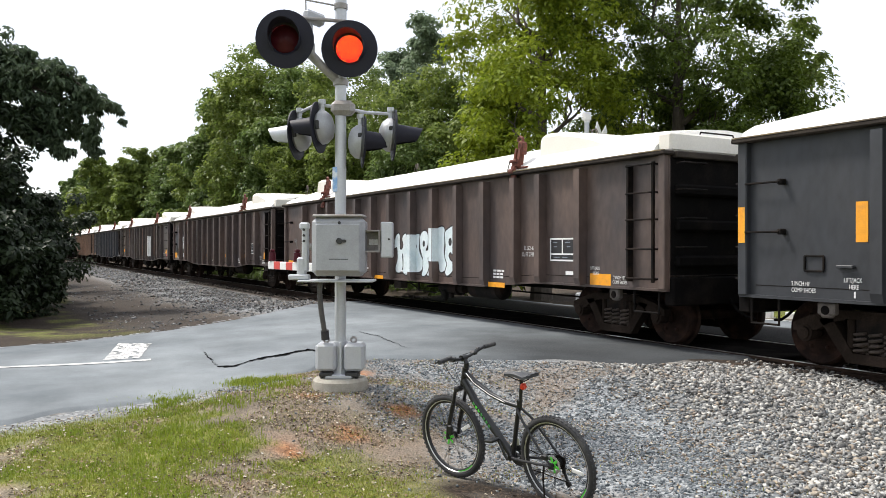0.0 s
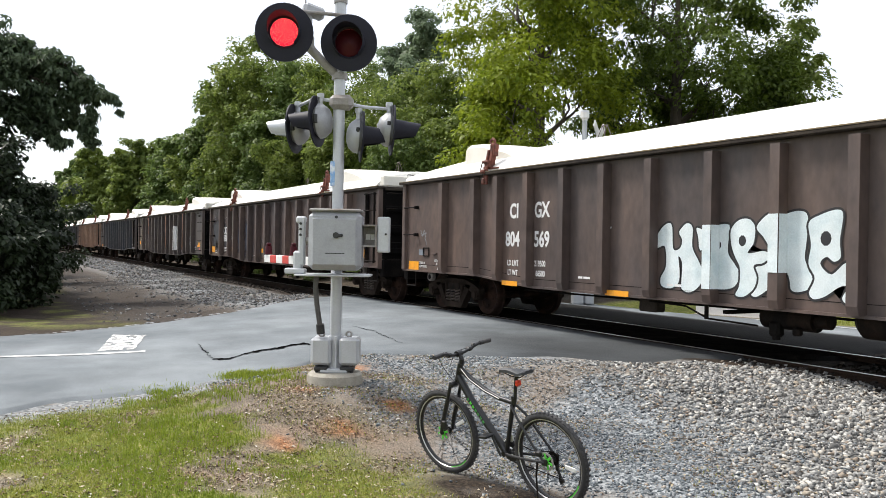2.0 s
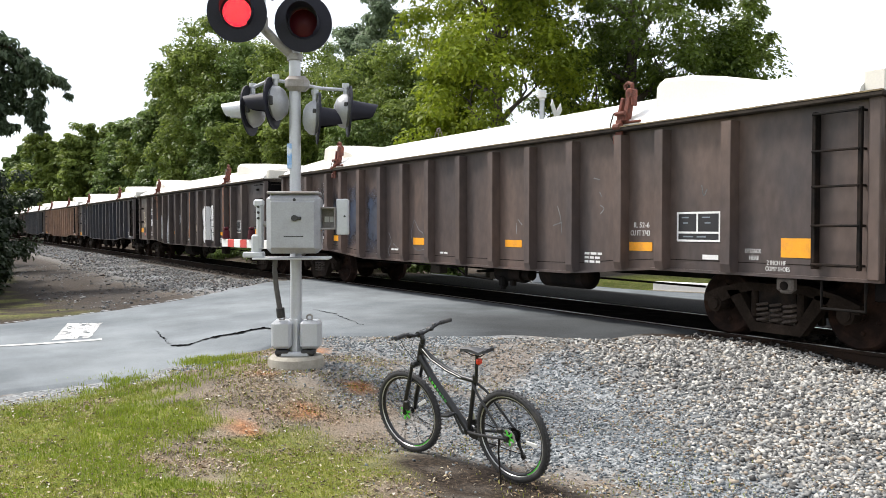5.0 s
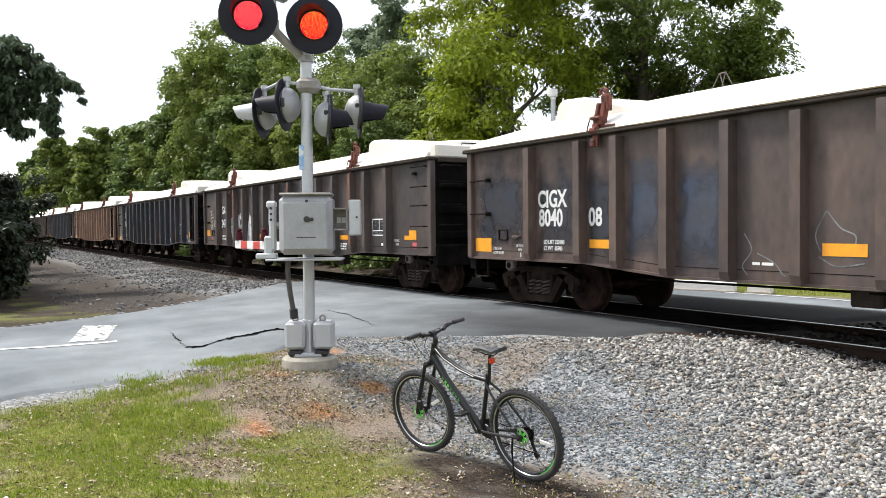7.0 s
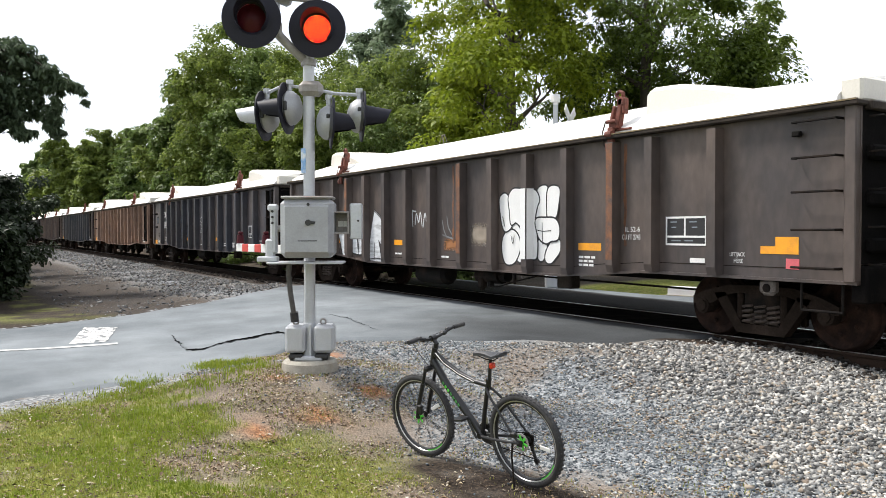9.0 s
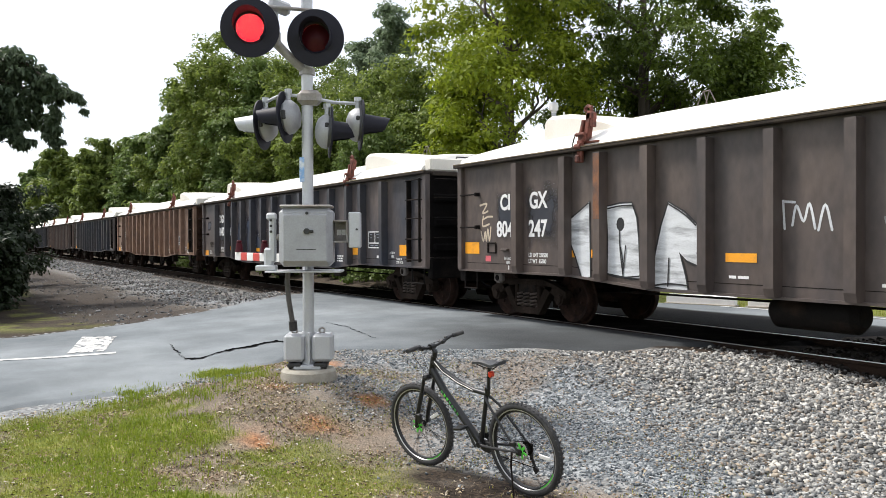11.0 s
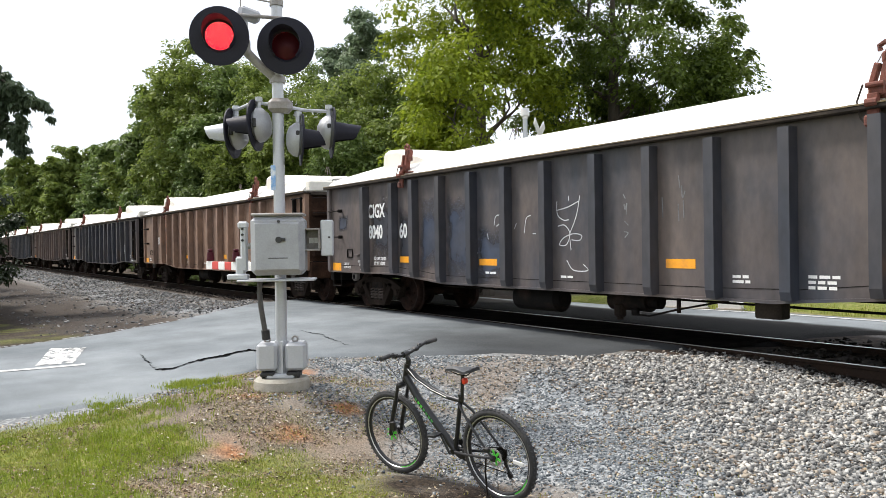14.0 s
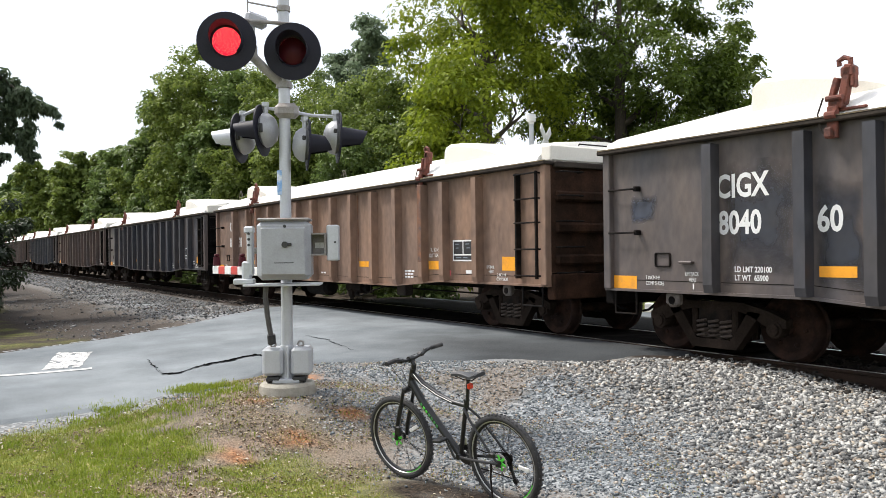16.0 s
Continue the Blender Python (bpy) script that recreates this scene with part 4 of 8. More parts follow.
def build_car(paint):
    """One gondola of the given paint, unmarked; its origin lies on the rail under its rear end."""
    P = M[paint]
    end_paint = M["shade_black_rust"] if paint == "paint_rust" else M["shade_black"]
    car = thing("gondola_car", "", "freight car")
    g = Geo()
    # tub: side sheets follow the sagging sill; ends and floor
    xs = [0.0, 3.1, 4.8, CAR_L - 4.8, CAR_L - 3.1, CAR_L]
    for s in (-1, 1):
        yo, yi = s * SIDE, s * (SIDE - 0.03)
        V = []
        for x in xs:
            V += [(x, yo, belly(x)), (x, yo, Z_TOP - 0.02), (x, yi, Z_TOP - 0.02), (x, yi, belly(x))]
        F = []
        for i in range(len(xs) - 1):
            a, b = i * 4, i * 4 + 4
            F += [(a, b, b + 1, a + 1), (a + 2, b + 2, b + 3, a + 3), (a + 3, b + 3, b, a)]
        F += [(0, 1, 2, 3), (20, 23, 22, 21)]
        g.add(V, [f if s < 0 else f[::-1] for f in F])
    g.box((CAR_L / 2, 0, 1.08), (CAR_L - 0.1, 2 * SIDE - 0.07, 0.08))
    part("tub", g, P, car)
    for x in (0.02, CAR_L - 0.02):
        part("end_wall", Geo().box((x, 0, (Z_SILL + Z_TOP) / 2 + 0.1), (0.04, 2 * SIDE - 0.07, Z_TOP - Z_SILL - 0.25)), end_paint, car, "end wall with its shade in the colour")
    for s in (-1, 1):
        # hat-section posts, tapering in a little at the foot
        for x in POSTS:
            b = belly(x) + 0.03
            g = Geo()
            y0, y1 = s * (SIDE + 0.002), s * (SIDE + POST_DEEP)
            w, e = 0.068, 0.008
            V = [(x - w - e, y0, b), (x - w, y1 - s * 0.03, b), (x + w, y1 - s * 0.03, b), (x + w + e, y0, b),
                 (x - w - e, y0, b + 0.10), (x - w, y1, b + 0.10), (x + w, y1, b + 0.10), (x + w + e, y0, b + 0.10),
                 (x - w - e, y0, Z_TOP - 0.10), (x - w, y1, Z_TOP - 0.10), (x + w, y1, Z_TOP - 0.10), (x + w + e, y0, Z_TOP - 0.10)]
            F = [(0, 1, 2, 3)]
            for k in (0, 4):
                F += [(k, k + 4, k + 5, k + 1), (k + 1, k + 5, k + 6, k + 2), (k + 2, k + 6, k + 7, k + 3)]
            F += [(11, 10, 9, 8)]
            g.add(V, [f if s > 0 else f[::-1] for f in F])
            part("side_post", g, M["post_slate"] if paint == "paint_slate" else P, car, smooth=False)
        for x in (0.07, CAR_L - 0.07):
            part("corner_post", Geo().box((x, s * (SIDE + 0.03), (Z_SILL + Z_TOP) / 2), (0.13, 0.10, Z_TOP - Z_SILL - 0.05), 0.012), P, car)
        part("top_rail", Geo().box((CAR_L / 2, s * (SIDE + 0.04), Z_TOP - 0.020), (CAR_L + 0.10, 0.21, 0.055), 0.012), M["rim"], car)
        part("rail_edge", Geo().box((CAR_L / 2, s * (SIDE + 0.125), Z_TOP + 0.012), (CAR_L + 0.06, 0.05, 0.016)), M["rim_edge"], car, "worn pale top edge")
        # a weld seam along the foot of the side sheet, panel by panel
        for xa, xb in zip([0.14] + POSTS, POSTS + [CAR_L - 0.14]):
            za, zb, y1 = belly(xa) + 0.15, belly(xb) + 0.15, s * (SIDE + 0.0035)
            xa, xb = xa + 0.08, xb - 0.08
            part("weld_seam", Geo().add([(xa, y1, za), (xb, y1, zb), (xb, y1, zb + 0.009), (xa, y1, za + 0.009)], [(0, 1, 2, 3) if s < 0 else (3, 2, 1, 0)]), M["steel_dark"], car, smooth=False)
        # lower flange of the side sheet
        g = Geo()
        for xa, xb in zip(xs, xs[1:]):
            za, zb = belly(xa), belly(xb)
            y0, y1 = s * (SIDE - 0.02), s * (SIDE + 0.045)
            g.add([(xa, y0, za), (xb, y0, zb), (xb, y1, zb), (xa, y1, za), (xa, y0, za + 0.035), (xb, y0, zb + 0.035), (xb, y1, zb + 0.035), (xa, y1, za + 0.035)],
                  [(0, 1, 2, 3), (7, 6, 5, 4), (3, 2, 6, 7), (1, 0, 4, 5), (0, 3, 7, 4), (2, 1, 5, 6)])
        part("side_sill", g, P, car, smooth=False)
        # two grab irons by one end, a ladder by the other (mirrored on the far side)
        xg = (lambda u: u) if s < 0 else (lambda u: CAR_L - u)
        for z in (1.63, 2.22):
            a, b = xg(0.14), xg(0.62)
            yy = s * (SIDE + 0.10)
            part("grab_iron", Geo().tube([(a, s * SIDE, z), (a, yy, z), (b, yy, z), (b, s * SIDE, z)], 0.014, 6).box((b, s * (SIDE + 0.05), z), (0.06, 0.10, 0.07), 0.01), M["steel_dark"], car)
        lx0, lx1 = CAR_L - 0.72, CAR_L - 0.20
        loose = paint == "paint_slate2"
        ladder = part("ladder", Geo().box((xg(lx0), s * (SIDE + 0.055), 1.80), (0.02 if loose else 0.045, 0.02 if loose else 0.10, 1.70), 0.006) if not loose else Geo().box((xg(lx0), s * (SIDE + 0.04), 2.50), (0.10, 0.07, 0.06), 0.01), M["steel_dark"], car)
        if not loose:
            part("ladder_stile", Geo().box((xg(lx1), s * (SIDE + 0.10), 1.80), (0.04, 0.05, 1.70), 0.006), M["steel_dark"], ladder)
        for z in (1.00, 1.42, 1.84, 2.22, 2.62):
            yy = s * (SIDE + 0.13)
            part("rung", Geo().tube([(xg(lx0), s * (SIDE + 0.05), z), (xg(lx0), yy, z), (xg(lx1), yy, z), (xg(lx1), s * SIDE, z)], 0.014, 6), M["steel_dark"], ladder)
        part("stirrup_step", Geo().tube([(xg(lx0 + 0.05), s * SIDE, 0.84), (xg(lx0 + 0.05), s * SIDE, 0.52), (xg(lx1 + 0.02), s * SIDE, 0.52), (xg(lx1 + 0.02), s * SIDE, 0.84)], 0.017, 6), M["steel_dark"], car)
        part("stirrup_step", Geo().tube([(xg(0.16), s * SIDE, 0.84), (xg(0.16), s * SIDE, 0.52), (xg(0.55), s * SIDE, 0.52), (xg(0.55), s * SIDE, 0.84)], 0.017, 6), M["steel_dark"], car)
        for x in (1.14, CAR_L - 1.14):
            pad = part("jacking_pad", Geo().box((x, s * (SIDE - 0.07), 0.75), (0.22, 0.10, 0.15), 0.02).box((x, s * (SIDE - 0.07), 0.675), (0.15, 0.10, 0.06), 0.025), M["pad_grey"], car, "grey jacking lug with a hole")
            # the hole's darkness is a black disc set on the lug
            part("jack_hole_disc", Geo().cyl((x, s * (SIDE - 0.025), 0.735), (x, s * (SIDE - 0.012), 0.735), 0.052, n=14), M["shade_black"], pad)
        cx, cy, cw, ch = xg(1.02), s * (SIDE + 0.012), 0.24, 0.17
        part("card_holder", Geo().box((cx, cy, 1.26 - ch / 2), (cw, 0.024, 0.022), 0.004).box((cx, cy, 1.26 + ch / 2), (cw, 0.024, 0.022), 0.004).box((cx - cw / 2, cy, 1.26), (0.022, 0.022, ch), 0.004).box((cx + cw / 2, cy, 1.26), (0.022, 0.022, ch), 0.004), M["steel_dark"], car)
        part("tie_bracket", Geo().box((xg(1.42), s * (SIDE + 0.03), 1.23), (0.20, 0.06, 0.035), 0.008), P, car)
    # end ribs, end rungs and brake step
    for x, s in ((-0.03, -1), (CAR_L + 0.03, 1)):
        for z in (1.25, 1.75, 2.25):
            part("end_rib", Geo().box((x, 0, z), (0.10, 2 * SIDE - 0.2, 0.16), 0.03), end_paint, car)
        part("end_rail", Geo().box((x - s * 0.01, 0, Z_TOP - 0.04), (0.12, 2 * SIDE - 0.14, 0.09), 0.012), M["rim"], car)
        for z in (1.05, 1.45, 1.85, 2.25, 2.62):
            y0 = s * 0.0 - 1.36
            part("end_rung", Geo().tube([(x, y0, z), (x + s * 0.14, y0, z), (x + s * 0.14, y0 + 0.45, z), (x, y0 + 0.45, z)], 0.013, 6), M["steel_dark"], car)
        # sill deepened to shut out bright ground seen under the car end
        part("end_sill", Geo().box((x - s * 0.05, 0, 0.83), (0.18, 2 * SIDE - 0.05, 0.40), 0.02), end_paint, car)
        part("coupler", Geo().box((x + s * 0.22, 0, 0.87), (0.62, 0.20, 0.22), 0.03).box((x + s * 0.48, 0.02, 0.87), (0.24, 0.34, 0.30), 0.06), M["steel_dark"], car)
        part("air_hose", Geo().tube([(x, -0.30, 0.74), (x + s * 0.07, -0.31, 0.64), (x + s * 0.17, -0.31, 0.54), (x + s * 0.29, -0.29, 0.47), (x + s * 0.42, -0.26, 0.45)], 0.020, 7), M["shade_black"], car)
    # underframe
    part("center_sill", Geo().box((CAR_L / 2, 0, 0.84), (CAR_L - 0.3, 0.42, 0.36), 0.02), M["steel_dark"], car)
    for x in (5.2, 7.2, 9.2, 11.2):
        part("crossbearer", Geo().box((x, 0, 0.90), (0.16, 2 * SIDE - 0.12, 0.26), 0.015), M["steel_dark"], car)
    # air tank, brake cylinder with its valve, hanging bracket and rod; brown cars carry them the other way round
    tank, cyl, post, rod = (11.05, 9.6, 8.37, ((9.2, 0.46), (8.4, 0.48), (8.0, 0.62), (7.3, 0.64))) if paint == "paint_brown" else (6.92, 8.95, 9.9, ((9.1, 0.40), (9.4, 0.40), (9.9, 0.52), (10.7, 0.68)))
    low = 0.64 if paint == "paint_brown" else 0.53
    part("air_reservoir", Geo().cyl((tank - 0.50, -0.98, low), (tank + 0.50, -0.98, low), 0.21, n=18).cyl((tank - 0.58, -0.98, low), (tank - 0.50, -0.98, low), 0.13, 0.21, 18).cyl((tank + 0.50, -0.98, low), (tank + 0.58, -0.98, low), 0.21, 0.13, 18).box((tank - 0.3, -0.98, low + 0.22), (0.06, 0.30, 0.30), 0.01).box((tank + 0.3, -0.98, low + 0.22), (0.06, 0.30, 0.30), 0.01), M["steel_dark"], car)
    part("brake_cylinder", Geo().cyl((cyl - 0.42, -0.95, 0.58), (cyl + 0.30, -0.95, 0.58), 0.15, n=16).cyl((cyl + 0.30, -0.95, 0.58), (cyl + 0.48, -0.95, 0.58), 0.10, n=12).box((cyl - 0.1, -0.95, 0.76), (0.7, 0.22, 0.16), 0.02), M["steel_dark"], car)
    part("brake_valve", Geo().box((cyl - 0.20, -1.05, 0.44), (0.16, 0.14, 0.20), 0.03).cyl((cyl - 0.20, -1.05, 0.30), (cyl - 0.20, -1.05, 0.36), 0.05, n=10), M["steel_dark"], car)
    part("drain_valve", Geo().box((cyl + 0.12, -1.08, 0.43), (0.10, 0.10, 0.10), 0.02), M["steel_dark"], car)
    part("rod_bracket", Geo().box((post, -1.15, 0.60), (0.05, 0.04, 0.26), 0.006), M["steel_dark"], car)
    part("release_rod", Geo().tube([(x, -1.15, z) for x, z in rod], 0.014, 6), M["steel_dark"], car)
    part("retainer_box", Geo().box((tank - (3.8 if paint == "paint_brown" else -4.3), -1.05, 0.60), (0.36, 0.20, 0.24), 0.02), M["rim"], car)
    part("brake_rod", Geo().tube([(3.0, -0.3, 0.55), (8.0, -0.3, 0.58), (13.2, -0.3, 0.55)], 0.018, 6), M["steel_dark"], car)
    part("brake_lever", Geo().box((8.6, -0.6, 0.58), (0.10, 0.9, 0.05), 0.01), M["steel_dark"], car)
    # trucks with two wheelsets each
    for x in (1.50, CAR_L - 1.50):
        tr = part("truck", BOLSTER, M["steel_dark"], car, at=pose(x, 0, 0))
        for s in (-1, 1):
            part("side_frame", TRUCK_PARTS[s][0], M["frame_steel"], tr)
            part("spring", TRUCK_PARTS[s][1], M["spring_steel"], tr)
        for xx in (-0.36, 0.36):
            part("brake_beam", BRAKE_BEAM, M["steel_dark"], tr, at=pose(xx * 1.1, 0, 0))
        for xx in (-0.89, 0.89):
            part("wheelset", WHEELSET, M["wheel_steel"], tr, at=pose(xx, 0, 0.42))
    # white cover
    lid = part("cover", build_lid(Geo()), M["cover_white"], car, "white fibreglass cover")
    for x0 in (2.25, 13.15):
        part("cover_hump", build_hump(Geo(), x0), M["cover_cream"], lid, "raised cream-white box on the cover", smooth=False)
    part("cover_end", Geo().box((CAR_L - 0.16, 0, Z_TOP + 0.15), (0.26, 2.80, 0.27), 0.03), M["cover_cream"], lid)
    part("cover_handle", Geo().tube([(CAR_L - 0.12, -0.75, Z_TOP + 0.26), (CAR_L - 0.12, -0.72, Z_TOP + 0.33), (CAR_L - 0.12, -0.05, Z_TOP + 0.33), (CAR_L - 0.12, -0.02, Z_TOP + 0.26)], 0.012, 6), M["steel_dark"], lid)
    for x in (3.42, 12.72):
        for s in (-1, 1):
            build_clamp(car, x if s < 0 else {3.42: 3.22, 12.72: 11.3}[x], s)
    return car


FACE = lambda x, z, lift=0.004: Matrix(((1, 0, 0, x), (0, 0, -1, -(SIDE + lift)), (0, 1, 0, z), (0, 0, 0, 1)))


def plate(name, car, x0, x1, z0, z1, mat, label="", lift=0.003, rag=0.0):
    """A thin painted or stuck-on patch on the near side sheet."""
    rs = random.Random(f"{name}{x0}{z0}")
    j = lambda: rs.uniform(-rag, rag)
    corner = [(x0, z0), (x1, z0), (x1, z1), (x0, z1)]
    n = 9 if rag else 1
    pts = [(a + (c - a) * i / n + j(), b + (d - b) * i / n + j()) for (a, b), (c, d) in zip(corner, corner[1:] + corner[:1]) for i in range(n)]
    return part(name, Geo().prism(pts, FACE(0, 0, lift), 0.002), M[mat], car, label, smooth=False)


def sprayed(car, x0, x1, z0, z1, mat):
    """A patch of thin paint, fading at its edges."""
    n = 10
    V = [(x0 + (x1 - x0) * i / n, -(SIDE + 0.0022), z0 + (z1 - z0) * j / n) for j in range(n + 1) for i in range(n + 1)]
    F = [(j * (n + 1) + i, j * (n + 1) + i + 1, (j + 1) * (n + 1) + i + 1, (j + 1) * (n + 1) + i) for j in range(n) for i in range(n)]
    ob = part("repainted_patch", Geo().add(V, F), M[mat], car, {"orange_patch": "thin orange spray paint", "cream_patch": "thin cream spray paint"}.get(mat, "blue-grey repainted patch"), smooth=False)
    fade = [min(1.0, 3.2 * min(i, n - i) / n, 2.4 * min(j, n - j) / n) * 0.75 for j in range(n + 1) for i in range(n + 1)]
    ob.data.attributes.new("spray", "FLOAT", "POINT").data.foreach_set("value", np.array(fade, np.float32))
    return ob


def bars(name, car, x0, z0, width, rows, h, label="", step=None):
    """Lines of writing too small to read, as plain bars broken into words."""
    rs = random.Random(f"{x0}{z0}")
    g = Geo()
    step = step or h * 1.7
    for r in range(rows):
        x, end = x0, x0 + width * rs.uniform(0.8, 1.0)
        while x < end - 0.02:
            w = min(rs.uniform(0.06, 0.16), end - x)
            z = z0 - r * step
            g.prism([(x, z), (x + w, z), (x + w, z + h), (x, z + h)], FACE(0, 0, 0.003), 0.0015)
            x += w + 0.025
    ob = part(name, g, M["white_paint"], car, label, smooth=False)
    ob["kind"] = "stuff"
    return ob


def data_box(car, x, z, w=0.68, h=0.38):
    """White-ruled black service panel."""
    p = plate("service_panel", car, x, x + w, z, z + h, "black_paint", "black panel ruled in white")
    g = Geo()
    t, m, c = 0.026, h * 0.27, w * 0.46
    for a, b, lo, hi in ((0, w, 0, t), (0, w, h - t, h), (0, t, t, h - t), (w - t, w, t, h - t), (t, w - t, m, m + t), (c, c + t, m + t, h - t)):
        g.prism([(x + a, z + lo), (x + b, z + lo), (x + b, z + hi), (x + a, z + hi)], FACE(0, 0, 0.006), 0.0015)
    part("panel_ruling", g, M["white_paint"], p, smooth=False)
    g = Geo()
    for a, lo, q in ((0.08, 0.30, 0.11), (0.10, 0.23, 0.08), (0.40, 0.30, 0.12), (0.44, 0.23, 0.09), (0.10, 0.055, 0.16), (0.32, 0.055, 0.14)):
        g.prism([(x + a, z + lo), (x + a + q, z + lo), (x + a + q, z + lo + 0.016), (x + a, z + lo + 0.016)], FACE(0, 0, 0.006), 0.0015)
    part("panel_writing", g, M["tag_grey"], p, smooth=False)["kind"] = "stuff"


def stroke(pts, width, lift):
    """A round-ended brush stroke on the side sheet, as flat mesh."""
    g = Geo()
    P2 = [Vector(p) for p in pts]
    fine = []
    for i in range(len(P2) - 1):
        a, b = P2[max(i - 1, 0)], P2[min(i + 2, len(P2) - 1)]
        for k in range(6):
            t = k / 6
            p, q = P2[i], P2[i + 1]
            fine.append(0.5 * ((2 * p) + (q - a) * t + (2 * a - 5 * p + 4 * q - b) * t * t + (3 * p - a - 3 * q + b) * t ** 3))
    fine.append(P2[-1])
    L, R = [], []
    for i, p in enumerate(fine):
        d = (fine[min(i + 1, len(fine) - 1)] - fine[max(i - 1, 0)])
        d = d.normalized() if d.length else Vector((1, 0))
        nrm = Vector((-d.y, d.x)) * width / 2
        L.append(p + nrm)
        R.append(p - nrm)
    m = FACE(0, 0, lift)
    V = [m @ Vector((p.x, p.y, 0)) for p in L + R]
    n = len(L)
    g.add(V, [(i, i + 1, n + i + 1, n + i) for i in range(n - 1)])
    for c in (fine[0], fine[-1]):
        g.add([m @ Vector((c.x + math.cos(a) * width / 2, c.y + math.sin(a) * width / 2, 0.0004)) for a in (k * math.pi / 6 for k in range(12))], [tuple(range(12))])
    return g


# ---- each car with its own markings ----
REFLECTORS = {
    0: [(3.20, 1.08, 0.42, 0.12), (5.88, 1.06, 0.49, 0.11)],
    1: [(0.22, 0.86, 0.46, 0.19), (3.97, 0.71, 0.48, 0.085), (6.74, 0.70, 0.51, 0.085), (11.85, 0.715, 0.55, 0.09), (14.71, 0.84, 0.48, 0.20)],
    2: [(0.17, 0.96, 0.49, 0.24), (3.20, 1.07, 0.44, 0.13), (6.95, 1.05, 0.51, 0.14), (10.0, 1.07, 0.45, 0.12), (12.85, 1.08, 0.42, 0.12), (15.2, 1.06, 0.46, 0.22)],
    3: [(0.16, 1.15, 0.46, 0.21), (3.14, 1.13, 0.46, 0.12), (6.0, 1.12, 0.45, 0.11), (11.94, 1.12, 0.50, 0.11), (15.36, 1.14, 0.30, 0.20), (15.16, 1.14, 0.198, 0.09)],
    4: [(0.10, 0.84, 0.46, 0.20), (3.20, 1.08, 0.42, 0.12), (5.88, 1.06, 0.49, 0.11), (9.97, 1.08, 0.47, 0.12), (12.85, 1.06, 0.40, 0.16), (15.16, 1.07, 0.45, 0.23)]}


def common_marks(car, k):
    for x, z, w, h in REFLECTORS.get(k, REFLECTORS[4]):
        plate("reflector", car, x, x + w, z, z + h, "orange", "orange reflective strip", 0.052 if z < 0.78 else 0.003)
    if k != 3:
        for word, z in (("2 INCH HF", 1.0), ("COMP SHOES", 0.925)):
            lettering(word, 0.05, M["white_paint"], car, FACE(0.72, z), squeeze=0.72)
    for word, z in (("LIFT/JACK", 1.06), ("HERE", 0.985)):
        lettering(word, 0.05, M["white_paint"], car, FACE(1.38 if word == "LIFT/JACK" else 1.44, z), squeeze=0.68)
    plate("stencil_arrow", car, 1.50, 1.52, 0.89, 0.96, "white_paint")
    bars("stencil", car, 6.05, 0.92, 0.35, 1, 0.035)
    bars("stencil", car, 7.95, 0.90, 0.32, 1, 0.035)
    bars("stencil", car, 11.95, 1.0, 0.40, 3, 0.035)
    data_box(car, 13.69, 1.22)
    plate("stencil_plate", car, 14.1, 14.34, 1.0, 1.06, "white_paint")


def number(car, words, height=0.27, squeeze=0.68):
    """Words of the car's number, each with its lower left corner."""
    for text, x, z in words:
        lettering(text, height, M["white_paint"], car, FACE(x, z), squeeze=squeeze, bold=0.010)


def limits(car, a, b, x=2.12):
    lettering("LD LMT " + a, 0.065, M["white_paint"], car, FACE(x, 1.12), squeeze=0.8, bold=0.002)
    lettering("LT WT  " + b, 0.065, M["white_paint"], car, FACE(x, 1.02), squeeze=0.8, bold=0.002)


def cubic(car):
    lettering("IL 52-6", 0.07, M["white_paint"], car, FACE(12.93, 1.40))
    lettering("CU FT 2743", 0.07, M["white_paint"], car, FACE(12.87, 1.29), squeeze=0.7)


def jack_marks(car, k):
    lettering("LIFT/JACK", 0.05, M["white_paint"], car, FACE(14.72, 1.10), squeeze=0.7)
    lettering("HERE", 0.05, M["white_paint"], car, FACE(14.78, 1.02), squeeze=0.8)
    if k != 3:
        at = 15.25 if k == 1 else 15.02
        lettering("2 INCH HF", 0.05, M["white_paint"], car, FACE(at, 0.97), squeeze=0.72)
        lettering("COMP SHOES", 0.05, M["white_paint"], car, FACE(at - 0.02, 0.90), squeeze=0.72)


PAINT = ["paint_slate_dark", "paint_brown", "paint_brown", "paint_slate2", "paint_slate", "paint_rust", "paint_slate", "paint_brown", "paint_slate", "paint_brown", "paint_slate", "paint_brown", "paint_slate", "paint_slate"]
M["paint_slate2"] = material("dark_brown_slate_paint", (0.052, 0.044, 0.044), 0.5, 0, 0.3, 1.6, 9, 0.06, (0.125, 0.092, 0.075), 0.57, 0.55, spread=0.2, stretch=(1.2, 1, 0.55))
M["rust_run"] = material("rust_streak", (0.20, 0.085, 0.04), 0.8, 0, 0.3, 6, 60, 0.1, (0.09, 0.06, 0.05), 0.52, 5)
CAR_SHIFT = {3: -0.06}
M["paint_slate_dark"] = material("dark_slate_paint", (0.021, 0.025, 0.032), 0.5, 0, 0.3, 1.6, 9, 0.06, (0.038, 0.038, 0.041), 0.57, 0.55, spread=0.2, stretch=(1.2, 1, 0.55))
